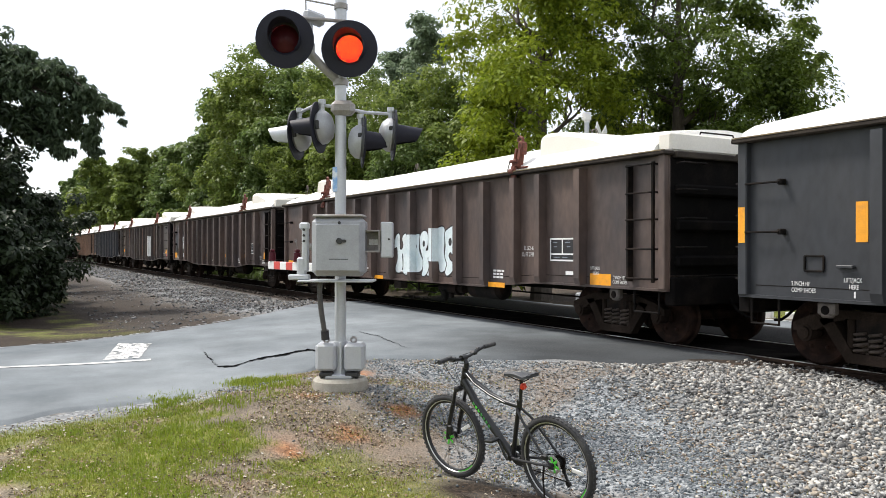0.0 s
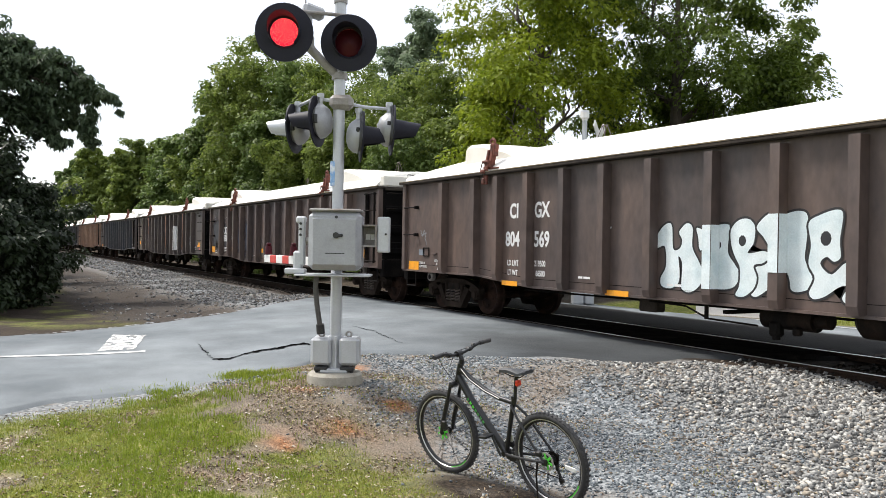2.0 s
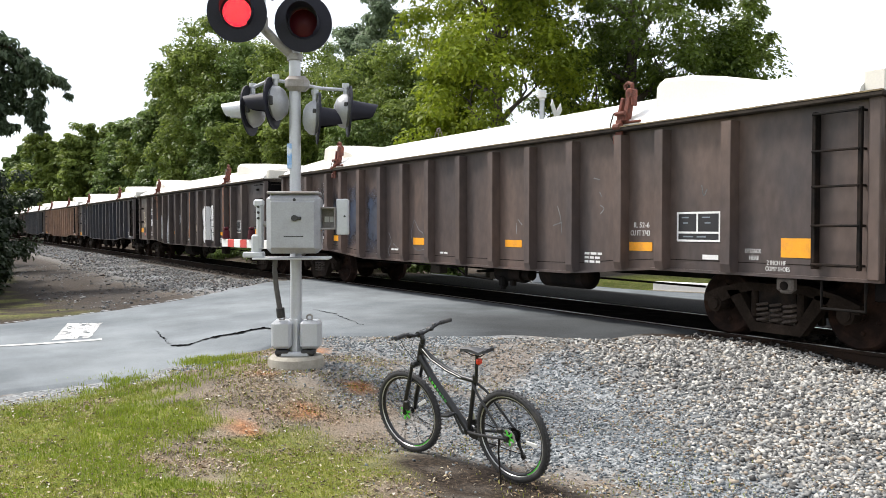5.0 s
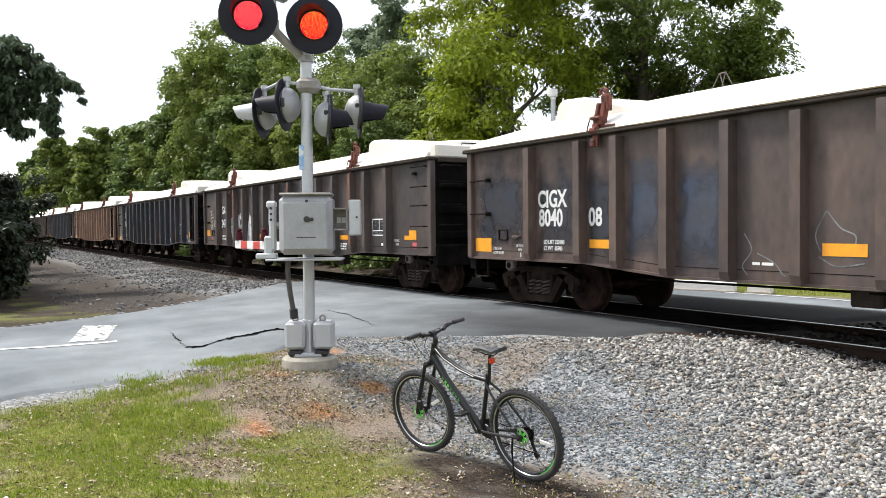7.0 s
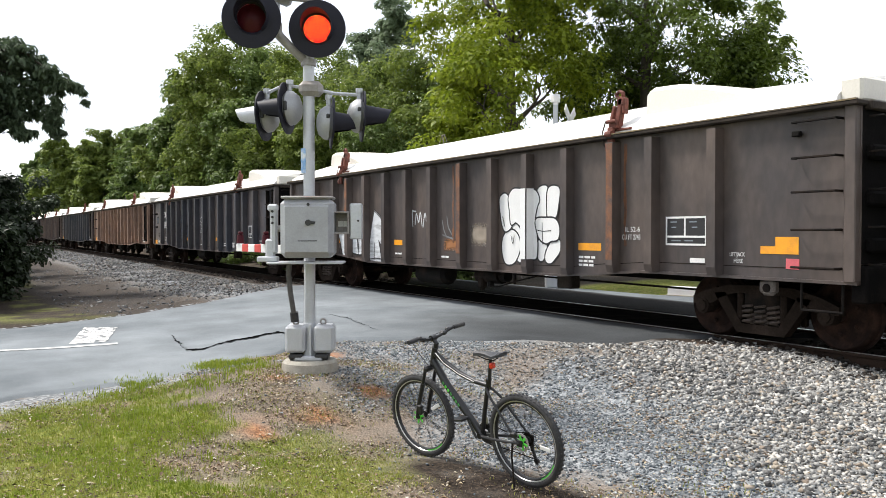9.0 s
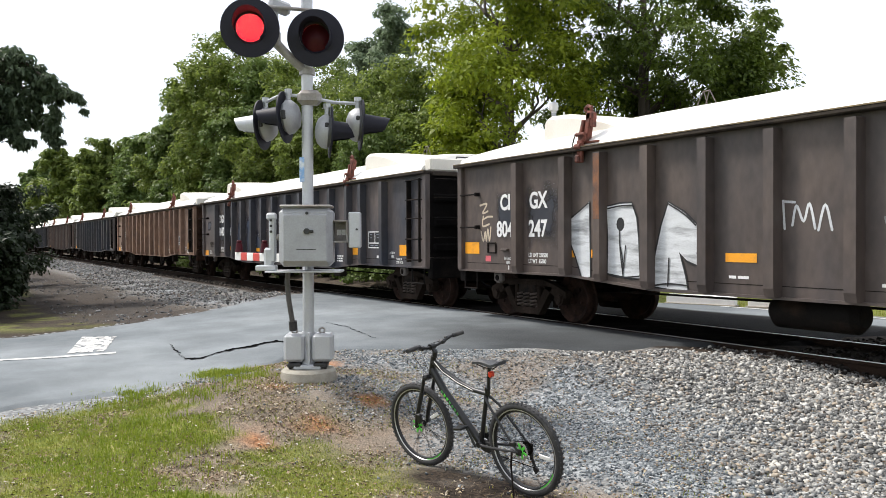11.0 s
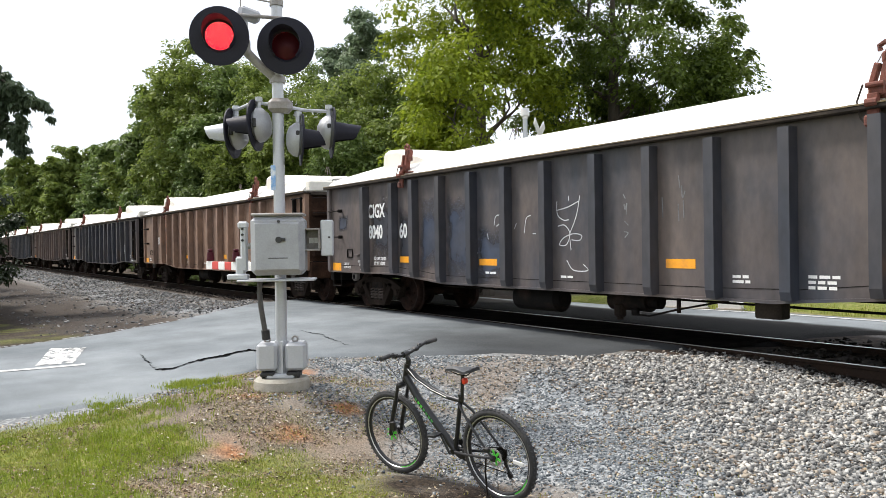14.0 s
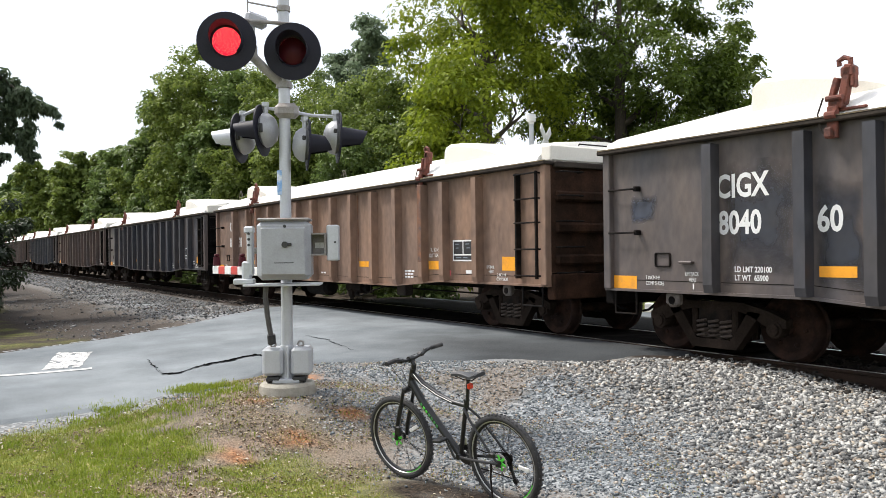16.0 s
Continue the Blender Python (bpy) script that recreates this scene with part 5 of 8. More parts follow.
LABELS = {"paint_slate_dark": "dark blue-slate gondola car with a white cover, rolling on the track", "paint_slate": "dark slate-grey gondola car with a white cover, rolling on the track", "paint_brown": "weathered brown gondola car with a white cover, rolling on the track",
          "paint_slate2": "dark brown-grey gondola car with white graffiti and a white cover", "paint_rust": "rusty red-brown gondola car with a white cover, rolling on the track"}
masters, CARS = {}, []
for k in range(14):
    p = PAINT[k]
    if p not in masters:
        masters[p] = build_car(p)
        car = masters[p]
        car["label"], car["group"] = LABELS[p], "gondola cars of the train"
        CARS.append(car)
    else:
        CARS.append(None)
for k in range(14):
    if CARS[k] is None:
        CARS[k] = copy_thing(masters[PAINT[k]], pose(0, 0, 0))


def lead(t):
    return SPEED * t + GAIN * t * t


for k, car in enumerate(CARS):
    car.matrix_basis = pose(X_FIRST - k * PITCH + CAR_SHIFT.get(k, 0.0), 0, 0)
    common_marks(car, k)
    cubic(car)
    jack_marks(car, k)
number(CARS[1], [("CI", 4.12, 1.92), ("GX", 4.86, 1.92), ("804", 4.00, 1.42), ("569", 4.86, 1.42)], 0.25, 0.80)
for text, x, z in (("LD LMT", 4.06, 1.07), ("LT WT", 4.08, 0.90), ("219500", 4.88, 1.08), ("66500", 4.92, 0.91)):
    lettering(text, 0.095, M["white_paint"], CARS[1], FACE(x, z), squeeze=0.75, bold=0.003)
for x0, x1, z0, z1 in ((1.95, 2.96, 0.95, 2.45), (3.16, 3.74, 0.9, 2.2)):
    sprayed(CARS[4], x0, x1, z0, z1, "navy_patch")
for x0, x1, z0, z1 in ((1.93, 2.97, 0.80, 2.5), (3.14, 3.76, 0.8, 2.4), (3.93, 4.69, 0.75, 2.45), (4.85, 5.67, 0.72, 2.4)):
    sprayed(CARS[2], x0, x1, z0, z1, "navy_patch" if x0 < 3.5 else "blue_patch")
for x0, x1, z0, z1 in ((3.93, 4.69, 0.75, 2.32), (4.85, 5.67, 0.72, 2.4), (0.45, 0.95, 1.75, 2.14), (5.83, 6.63, 0.72, 1.75)):
    sprayed(CARS[4], x0, x1, z0, z1, "blue_patch")
number(CARS[2], [("CIGX", 1.97, 1.71), ("8040", 2.0, 1.41), ("08", 3.18, 1.41)], 0.26, 0.78)
limits(CARS[2], "220100", "65900")
number(CARS[3], [("CI", 1.26, 1.92), ("GX", 2.08, 1.92), ("804", 1.16, 1.46), ("247", 2.06, 1.46)], 0.26, 0.84)
limits(CARS[3], "220500", "65500", 2.06)
bars("stencil", CARS[4], 10.98, 0.98, 0.28, 2, 0.035)
sprayed(CARS[2], 0.16, 1.74, 0.86, 2.66, "navy_patch")
sprayed(CARS[3], 1.96, 2.9, 1.2, 2.35, "navy_patch")
sprayed(CARS[3], 1.12, 1.76, 1.35, 2.35, "navy_patch")
number(CARS[4], [("CIGX", 1.87, 2.02), ("8040", 1.90, 1.58), ("60", 3.18, 1.58)], 0.27, 0.76)
limits(CARS[4], "220100", "65900")
number(CARS[5], [("CIGX", 1.2, 2.1), ("804", 1.2, 1.6), ("31", 2.05, 1.6)], 0.27)
plate("sticker", CARS[3], 0.82, 0.98, 1.02, 1.12, "pink_paint", "faded red sticker")
plate("sticker", CARS[3], 15.5, 15.67, 0.97, 1.09, "pink_paint", "faded red sticker")
plate("sticker", CARS[5], 13.5, 13.62, 0.95, 1.05, "pink_paint", "faded red sticker")
plate("reflector", CARS[0], 1.52, 1.66, 1.50, 1.94, "orange", "tall orange reflective strip")
plate("reflector", CARS[0], 0.02, 0.12, 1.50, 1.94, "orange", "tall orange reflective strip", 0.083)


# spray-painted shapes
def closed_curve(pts, n=5):
    out, k = [], len(pts)
    for i in range(k):
        a, p, q, b = (Vector(pts[(i + d) % k]) for d in (-1, 0, 1, 2))
        for j in range(n):
            t = j / n
            out.append(0.5 * ((2 * p) + (q - a) * t + (2 * a - 5 * p + 4 * q - b) * t * t + (3 * p - a - 3 * q + b) * t ** 3))
    return out


LAYER = iter(range(1000))


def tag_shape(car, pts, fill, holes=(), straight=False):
    """One fat spray-painted shape with a dark outline, carried across any post in its way."""
    lift = 0.0025 + 0.0012 * (next(LAYER) % 12)
    c = [Vector(q) for q in pts] if straight else closed_curve(pts)
    outline = []
    for i, q in enumerate(c):
        t = c[(i + 1) % len(c)] - c[i - 1]
        nrm = Vector((t.y, -t.x))
        nrm = nrm.normalized() if nrm.length else Vector((0, 0))
        outline.append(q + nrm * 0.028)
    area = sum(c[i - 1].x * c[i].y - c[i].x * c[i - 1].y for i in range(len(c)))
    if area < 0:
        outline = [q * 2 - o for q, o in zip(c, outline)]
    part("graffiti_outline", Geo().prism([(q.x, q.y) for q in outline], FACE(0, 0, lift), 0.0004), M["black_paint"], car, smooth=False)
    body = part("graffiti", Geo().prism([(q.x, q.y) for q in c], FACE(0, 0, lift + 0.0006), 0.0004), M[fill], car, "white spray-painted graffiti", smooth=False)
    for hx, hz, hr in holes:
        part("graffiti_hole", Geo().prism([(hx + hr * 0.8 * math.cos(a), hz + hr * math.sin(a)) for a in arc2(10)], FACE(0, 0, lift + 0.0014), 0.0004), M["black_paint"], body, smooth=False)
    for q in POSTS:
        near = [v.y for v in c if abs(v.x - q) < 0.09]
        if len(near) > 1 and max(near) - min(near) > 0.1 and min(v.x for v in c) < q - 0.06 and max(v.x for v in c) > q + 0.06:
            part("graffiti_on_post", Geo().box((q, -(SIDE + POST_DEEP + lift), (max(near) + min(near)) / 2), (0.134, 0.003, max(near) - min(near))), M[fill], body, smooth=False)
            lo, hi = min(near), max(near)
            part("graffiti_on_post", Geo().add([(q + 0.070 + lift, -(SIDE + POST_DEEP), lo), (q + 0.079 + lift, -(SIDE + 0.003), lo), (q + 0.079 + lift, -(SIDE + 0.003), hi), (q + 0.070 + lift, -(SIDE + POST_DEEP), hi)], [(0, 1, 2, 3)]), M[fill], body, smooth=False)


def arc2(n):
    return [2 * math.pi * i / n for i in range(n)]


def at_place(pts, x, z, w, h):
    return [(x + u * w, z + v * h) for u, v in pts]


# pale fat shapes on the brown car
tag_shape(CARS[1], at_place([(0.0, 0.75), (0.14, 0.93), (0.29, 1.0), (0.36, 0.93), (0.39, 0.62), (0.53, 0.63), (0.57, 0.75), (0.51, 0.87), (0.66, 0.99), (0.78, 0.92), (0.78, 0.65), (0.91, 0.45), (1.0, 0.28), (0.94, 0.11), (0.76, 0.0), (0.59, 0.03), (0.57, 0.13), (0.58, 0.41), (0.5, 0.51), (0.53, 0.3), (0.51, 0.13), (0.36, 0.04), (0.16, 0.06), (0.13, 0.18), (0.24, 0.36), (0.21, 0.65), (0.04, 0.63)], 7.72, 0.84, 0.87, 0.93), "tag_ice")
tag_shape(CARS[1], at_place([(0.0, 0.95), (0.22, 0.91), (0.44, 0.98), (0.72, 1.0), (0.77, 0.91), (0.74, 0.58), (0.89, 0.4), (1.0, 0.26), (0.93, 0.08), (0.69, 0.0), (0.27, 0.03), (0.21, 0.2), (0.41, 0.28), (0.24, 0.35), (0.15, 0.42), (0.23, 0.57), (0.54, 0.61), (0.56, 0.73), (0.34, 0.71), (0.1, 0.59), (0.04, 0.8)], 8.47, 0.91, 0.70, 0.83), "tag_ice")
tag_shape(CARS[1], at_place([(0.08, 0.66), (0.47, 0.82), (0.73, 1.0), (1.0, 0.55), (0.99, 0.42), (0.71, 0.35), (0.63, 0.24), (0.21, 0.0), (0.0, 0.05), (0.15, 0.28)], 9.35, 0.85, 0.44, 0.50), "tag_ice")
tag_shape(CARS[1], at_place([(0.0, 0.85), (0.18, 0.98), (0.45, 1.0), (0.61, 0.89), (0.58, 0.69), (0.44, 0.56), (0.82, 0.59), (1.0, 0.54), (0.82, 0.44), (0.59, 0.4), (0.67, 0.25), (0.6, 0.11), (0.37, 0.0), (0.15, 0.01), (0.24, 0.14), (0.25, 0.36), (0.14, 0.49), (0.03, 0.64)], 9.03, 0.84, 0.60, 0.96), "tag_ice", [(9.21, 1.53, 0.07)])
tag_shape(CARS[1], at_place([(0.0, 0.81), (0.2, 0.97), (0.29, 0.92), (0.3, 0.68), (0.37, 0.83), (0.47, 0.95), (0.73, 1.0), (0.87, 0.93), (0.86, 0.65), (0.84, 0.39), (1.0, 0.23), (0.97, 0.08), (0.76, 0.0), (0.62, 0.02), (0.59, 0.14), (0.53, 0.26), (0.38, 0.47), (0.26, 0.53), (0.12, 0.68)], 9.42, 0.94, 0.80, 0.94), "tag_ice")
tag_shape(CARS[1], at_place([(0.0, 0.86), (0.22, 0.95), (0.51, 1.0), (0.62, 0.94), (0.57, 0.67), (0.59, 0.49), (0.47, 0.44), (0.34, 0.49), (0.23, 0.41), (0.43, 0.3), (0.68, 0.43), (0.9, 0.42), (1.0, 0.3), (0.98, 0.15), (0.83, 0.01), (0.69, 0.0), (0.63, 0.06), (0.72, 0.17), (0.58, 0.17), (0.33, 0.06), (0.12, 0.02), (0.03, 0.09), (0.13, 0.25), (0.01, 0.41), (0.05, 0.62)], 10.13, 0.85, 0.68, 1.03), "tag_ice", [(10.35, 1.56, 0.085)])
# white rounded shapes on the dark car
tag_shape(CARS[3], at_place([(0.0, 0.86), (0.4, 1.0), (0.75, 0.87), (0.87, 0.5), (1.0, 0.15), (0.56, 0.0), (0.27, 0.1), (0.08, 0.45)], 9.90, 1.41, 0.35, 0.65), "tag_fresh")
tag_shape(CARS[3], at_place([(0.0, 0.79), (0.27, 1.0), (0.68, 1.0), (0.97, 0.91), (1.0, 0.51), (0.97, 0.05), (0.74, 0.0), (0.45, 0.1), (0.16, 0.05), (0.07, 0.42)], 10.16, 1.50, 0.45, 0.62), "tag_fresh")
tag_shape(CARS[3], at_place([(0.05, 0.86), (0.48, 1.0), (1.0, 0.94), (0.97, 0.54), (0.92, 0.2), (0.49, 0.0), (0.0, 0.15), (0.1, 0.45)], 10.93, 1.53, 0.28, 0.61), "tag_fresh")
tag_shape(CARS[3], at_place([(0.06, 0.88), (0.5, 1.0), (1.0, 0.89), (0.94, 0.46), (0.7, 0.04), (0.11, 0.0), (0.0, 0.36)], 11.20, 1.61, 0.30, 0.52), "tag_fresh")
tag_shape(CARS[3], at_place([(0.0, 0.97), (0.44, 1.0), (0.82, 0.96), (1.0, 0.84), (0.88, 0.76), (0.72, 0.58), (0.82, 0.36), (0.88, 0.2), (0.8, 0.0), (0.39, 0.0), (0.0, 0.08), (0.13, 0.22), (0.57, 0.3), (0.07, 0.35), (0.0, 0.61)], 10.60, 0.97, 0.40, 1.13), "tag_fresh")
tag_shape(CARS[3], at_place([(0.0, 0.93), (0.43, 1.0), (0.83, 0.95), (1.0, 0.62), (0.95, 0.17), (0.67, 0.09), (0.43, 0.0), (0.14, 0.24)], 10.91, 1.22, 0.59, 0.40), "tag_fresh")
tag_shape(CARS[3], at_place([(0.0, 0.81), (0.25, 1.0), (0.47, 0.86), (0.53, 0.67), (0.77, 0.67), (1.0, 0.55), (0.77, 0.51), (0.65, 0.25), (0.53, 0.0), (0.37, 0.1), (0.49, 0.43), (0.33, 0.74)], 10.15, 0.89, 0.65, 0.67), "tag_fresh")
tag_shape(CARS[3], at_place([(0.0, 0.72), (0.33, 1.0), (0.77, 0.94), (1.0, 0.67), (0.96, 0.35), (0.66, 0.04), (0.22, 0.0), (0.0, 0.27)], 9.98, 0.85, 0.49, 0.58), "tag_fresh")
tag_shape(CARS[3], at_place([(0.0, 0.68), (0.34, 1.0), (1.0, 0.72), (0.96, 0.37), (0.56, 0.0), (0.07, 0.11)], 10.95, 0.93, 0.22, 0.38), "tag_fresh")
tag_shape(CARS[3], at_place([(0.02, 0.46), (0.4, 0.92), (0.9, 1.0), (1.0, 0.72), (0.84, 0.4), (0.34, 0.0), (0.0, 0.09)], 11.16, 0.90, 0.37, 0.37), "tag_fresh")
for pts in ([(10.95, 1.43), (11.1, 1.41), (11.3, 1.42)], [(11.08, 1.55), (11.09, 1.2)], [(10.0, 1.66), (10.05, 1.5)], [(10.24, 1.34), (10.29, 1.2), (10.33, 1.35)]):
    part("graffiti_stroke", stroke(pts, 0.014, 0.0195), M["black_paint"], CARS[3], "dark spray stroke", smooth=False)
# streaky white block letters further back
tag_shape(CARS[3], at_place([(0.0, 0.75), (0.96, 1.0), (1.0, 0.02), (0.63, 0.0), (0.36, 0.27), (0.03, 0.52)], 3.07, 0.82, 0.48, 1.15), "tag_streak", [], straight=True)
tag_shape(CARS[3], at_place([(0.0, 0.97), (0.42, 1.0), (0.76, 1.0), (0.9, 0.81), (0.96, 0.53), (1.0, 0.0), (0.75, 0.0), (0.03, 0.05), (0.05, 0.53)], 3.91, 0.86, 0.65, 1.05), "tag_streak", [(4.19, 1.62, 0.1)], straight=True)
tag_shape(CARS[3], at_place([(0.32, 1.0), (0.63, 0.88), (0.87, 0.74), (1.0, 0.59), (0.93, 0.43), (0.88, 0.29), (0.68, 0.34), (0.53, 0.43), (0.65, 0.16), (0.7, 0.0), (0.37, 0.0), (0.0, 0.02), (0.02, 0.33), (0.17, 0.73)], 4.82, 0.74, 0.84, 1.15), "tag_streak", [], straight=True)
for pts in [[(4.18, 1.53), (4.19, 1.26), (4.25, 0.88)], [(4.2, 1.29), (4.24, 1.11), (4.25, 0.96), (4.3, 1.31)], [(3.94, 1.85), (4.19, 1.88), (4.42, 1.88)], [(3.08, 1.71), (3.32, 1.83), (3.53, 1.95)], [(3.08, 1.42), (3.24, 1.13), (3.37, 0.84)], [(5.1, 1.15), (5.09, 0.99), (5.08, 0.78)], [(5.1, 1.87), (5.36, 1.73), (5.55, 1.58)], [(5.6, 1.5), (5.63, 1.37), (5.57, 1.22)], [(3.96, 0.89), (4.19, 0.86), (4.56, 0.89)], [(4.86, 0.78), (5.1, 0.81), (5.39, 0.8)]]:
    part("graffiti_stroke", stroke(pts, 0.022, 0.0195), M["black_paint"], CARS[3], "dark spray stroke", smooth=False)
# thin scrawls
M["scrawl_grey"] = material("faded_spray_paint", (0.22, 0.23, 0.24), 0.7, 0, 0.4, 3, 50, 0.05, (0.07, 0.07, 0.072), 0.54, 2.5)
def scrawl(car, lines, mat="tag_white", w=0.02):
    for pts in lines:
        part("scrawl", stroke(pts, w, 0.004), M[mat], car, "thin sprayed scrawl", smooth=False)


scrawl(CARS[2], [[(5.94, 1.29), (6.04, 1.1), (5.91, 0.91), (5.98, 0.8)], [(6.12, 1.06), (6.35, 0.95), (6.48, 0.81), (6.61, 0.85)], [(6.99, 1.54), (6.87, 1.29), (6.93, 1.1)], [(7.01, 1.54), (7.16, 1.36), (7.33, 1.27), (7.3, 1.1)], [(6.91, 1.04), (7.12, 0.94), (7.42, 0.98)], [(10.61, 1.94), (10.62, 1.87)], [(10.3, 1.47), (10.32, 1.3)], [(10.35, 1.53), (10.46, 1.44)], [(11.34, 1.72), (11.41, 1.54), (11.44, 1.3)], [(11.24, 1.43), (11.44, 1.48)], [(12.14, 2.12), (12.26, 2.09)], [(12.26, 1.91), (12.31, 1.84)], [(12.28, 1.72), (12.35, 1.67), (12.28, 1.6)], [(14.08, 1.93), (14.11, 1.8), (14.16, 1.88)]], "scrawl_grey", 0.016)
scrawl(CARS[4], [[(7.88, 2.05), (7.89, 1.86), (8.02, 1.77), (8.13, 1.77)], [(7.87, 1.92), (8.12, 1.96), (8.36, 2.04)], [(8.38, 2.11), (8.3, 1.82), (8.16, 1.57)], [(8.14, 2.12), (8.14, 2.06)], [(7.9, 1.68), (8.05, 1.69), (8.16, 1.56), (8.08, 1.4), (7.93, 1.4), (8.02, 1.5), (8.24, 1.56), (8.41, 1.53), (8.36, 1.46), (8.2, 1.47)], [(8.16, 1.47), (8.18, 1.32)], [(8.09, 1.16), (8.23, 1.02), (8.53, 1.02), (8.44, 1.11)], [(6.31, 1.74), (6.35, 1.88), (6.48, 1.9), (6.49, 1.79), (6.37, 1.72)], [(6.51, 1.76), (6.53, 1.6)], [(6.75, 1.78), (6.72, 1.62)], [(6.9, 1.75), (6.85, 1.67)], [(7.26, 1.87), (7.15, 1.82), (7.1, 1.6)], [(7.31, 1.58), (7.38, 1.58)], [(6.12, 1.6), (6.14, 1.51)], [(5.76, 1.39), (5.83, 1.27)]], w=0.014)
scrawl(CARS[4], [[(9.24, 2.08), (9.27, 2.03)], [(9.25, 1.94), (9.27, 1.87), (9.3, 1.96), (9.29, 1.81)], [(9.26, 1.71), (9.32, 1.66)], [(9.25, 1.57), (9.32, 1.55), (9.26, 1.49)], [(9.92, 2.0), (9.93, 1.74)], [(10.19, 2.26), (10.21, 2.11)], [(10.24, 2.13), (10.25, 1.98), (10.29, 2.06)], [(10.18, 1.9), (10.19, 1.69)], [(10.26, 1.94), (10.27, 1.73)]], "scrawl_grey", 0.016)
scrawl(CARS[3], [[(0.65, 2.02), (0.86, 2.04), (0.73, 1.88), (0.89, 1.91)], [(0.75, 1.82), (0.73, 1.65), (0.93, 1.68)], [(0.72, 1.76), (0.89, 1.81), (1.03, 1.81)], [(0.68, 1.55), (0.75, 1.38), (0.81, 1.55), (0.84, 1.38), (0.89, 1.59), (0.94, 1.38), (0.98, 1.62)]], "cream_paint", 0.034)
scrawl(CARS[3], [[(6.70, 1.84), (6.95, 1.82)], [(6.80, 1.84), (6.82, 1.52)], [(6.92, 1.56), (6.97, 1.78), (7.06, 1.60), (7.13, 1.80), (7.20, 1.52)], [(7.24, 1.50), (7.32, 1.78), (7.40, 1.50)]], "tag_white", 0.03)
scrawl(CARS[3], [[(7.98, 1.62), (8.05, 1.42), (8.15, 1.30)], [(8.15, 1.70), (8.2, 1.5), (8.32, 1.36)], [(8.0, 1.34), (8.2, 1.30), (8.36, 1.27)]], "scrawl_grey", 0.03)
sprayed(CARS[3], 7.98, 8.66, 1.0, 1.30, "orange_patch")
sprayed(CARS[3], 8.92, 9.66, 1.12, 1.58, "cream_patch")
scrawl(CARS[1], [[(0.76, 1.72), (0.84, 1.60), (0.92, 1.72), (0.98, 1.58)], [(0.80, 1.62), (1.0, 1.66)], [(0.95, 1.56), (1.04, 1.42)]], "scrawl_grey", 0.03)
plate("sticker", CARS[1], 0.70, 0.92, 1.19, 1.31, "tag_grey", "pale grey sticker")
scrawl(CARS[1], [[(6.6, 1.75), (6.75, 1.6)], [(6.65, 1.55), (6.7, 1.85)], [(6.6, 1.65), (6.8, 1.72)]], w=0.03)
# rust over the posts under the clamps
for c, xs_, lo in ((3, (12.76, 8.77), 1.0), (5, (12.76, 3.84), 1.2), (3, (3.84,), 1.7)):
    for x in xs_:
        part("rust_streak", Geo().box((x, -(SIDE + POST_DEEP + 0.002), (lo + 2.66) / 2), (0.128, 0.003, 2.66 - lo)), M["rust_run"], CARS[c], "rust-coloured post below a clamp", smooth=False)
# grime and rust running down from the rim and clamps
for c, xs_ in ((3, (8.35, 12.9)), (5, (3.0, 9.9))):
    for x in xs_:
        plate("rust_streak", CARS[c], x, x + 0.05, 1.2, 2.65, "rust_run", "rust streak down the side", 0.0012, 0.015)


# ---- the crossing signal ----
MAST_AT = pose(-8.257, -6.274, 0.0, 0, 0, 60.5)     # local x to the viewer's right, y away
def lit_material(name, edge, core, strength, rare=0.0):
    """A grid of glowing diodes, brighter in specks."""
    mat = material(name, (0.10, 0.004, 0.004), 0.5, 0, 0.2, 40, 120, 0.0, spec=0.1)
    N, L = mat.node_tree.nodes, mat.node_tree.links
    tc, v, r = N.new("ShaderNodeTexCoord"), N.new("ShaderNodeTexNoise"), N.new("ShaderNodeValToRGB")
    v.inputs["Scale"].default_value, v.inputs["Detail"].default_value = 95, 1
    L.new(tc.outputs["Object"], v.inputs["Vector"])
    r.color_ramp.elements[0].position, r.color_ramp.elements[0].color = 0.50 + rare, (*edge, 1)
    r.color_ramp.elements[1].position, r.color_ramp.elements[1].color = 0.66 - 0.2 * rare, (*core, 1)
    L.new(v.outputs["Fac"], r.inputs[0])
    b = N["Principled BSDF"]
    L.new(r.outputs[0], b.inputs["Emission Color"])
    b.inputs["Emission Strength"].default_value = strength
    return mat


M["led_left"] = lit_material("lit_red_diodes", (0.62, 0.0, 0.022), (1.0, 0.16, 0.12), 1.9)
M["led_right"] = lit_material("lit_amber_red_diodes", (0.85, 0.0, 0.012), (1.0, 0.40, 0.03), 1.6, 0.06)


def facing(x, y, z, fx, fy, tilt=0.0):
    """A frame at x, y, z whose z axis points along (fx, fy) and whose y axis is up."""
    f = Vector((fx, fy, tilt)).normalized()
    r = Vector((0, 0, 1)).cross(f).normalized()
    u = f.cross(r)
    return Matrix((( r.x, u.x, f.x, x), (r.y, u.y, f.y, y), (r.z, u.z, f.z, z), (0, 0, 0, 1)))


def arc(a0, a1, n):
    return [a0 + (a1 - a0) * i / (n - 1) for i in range(n)]


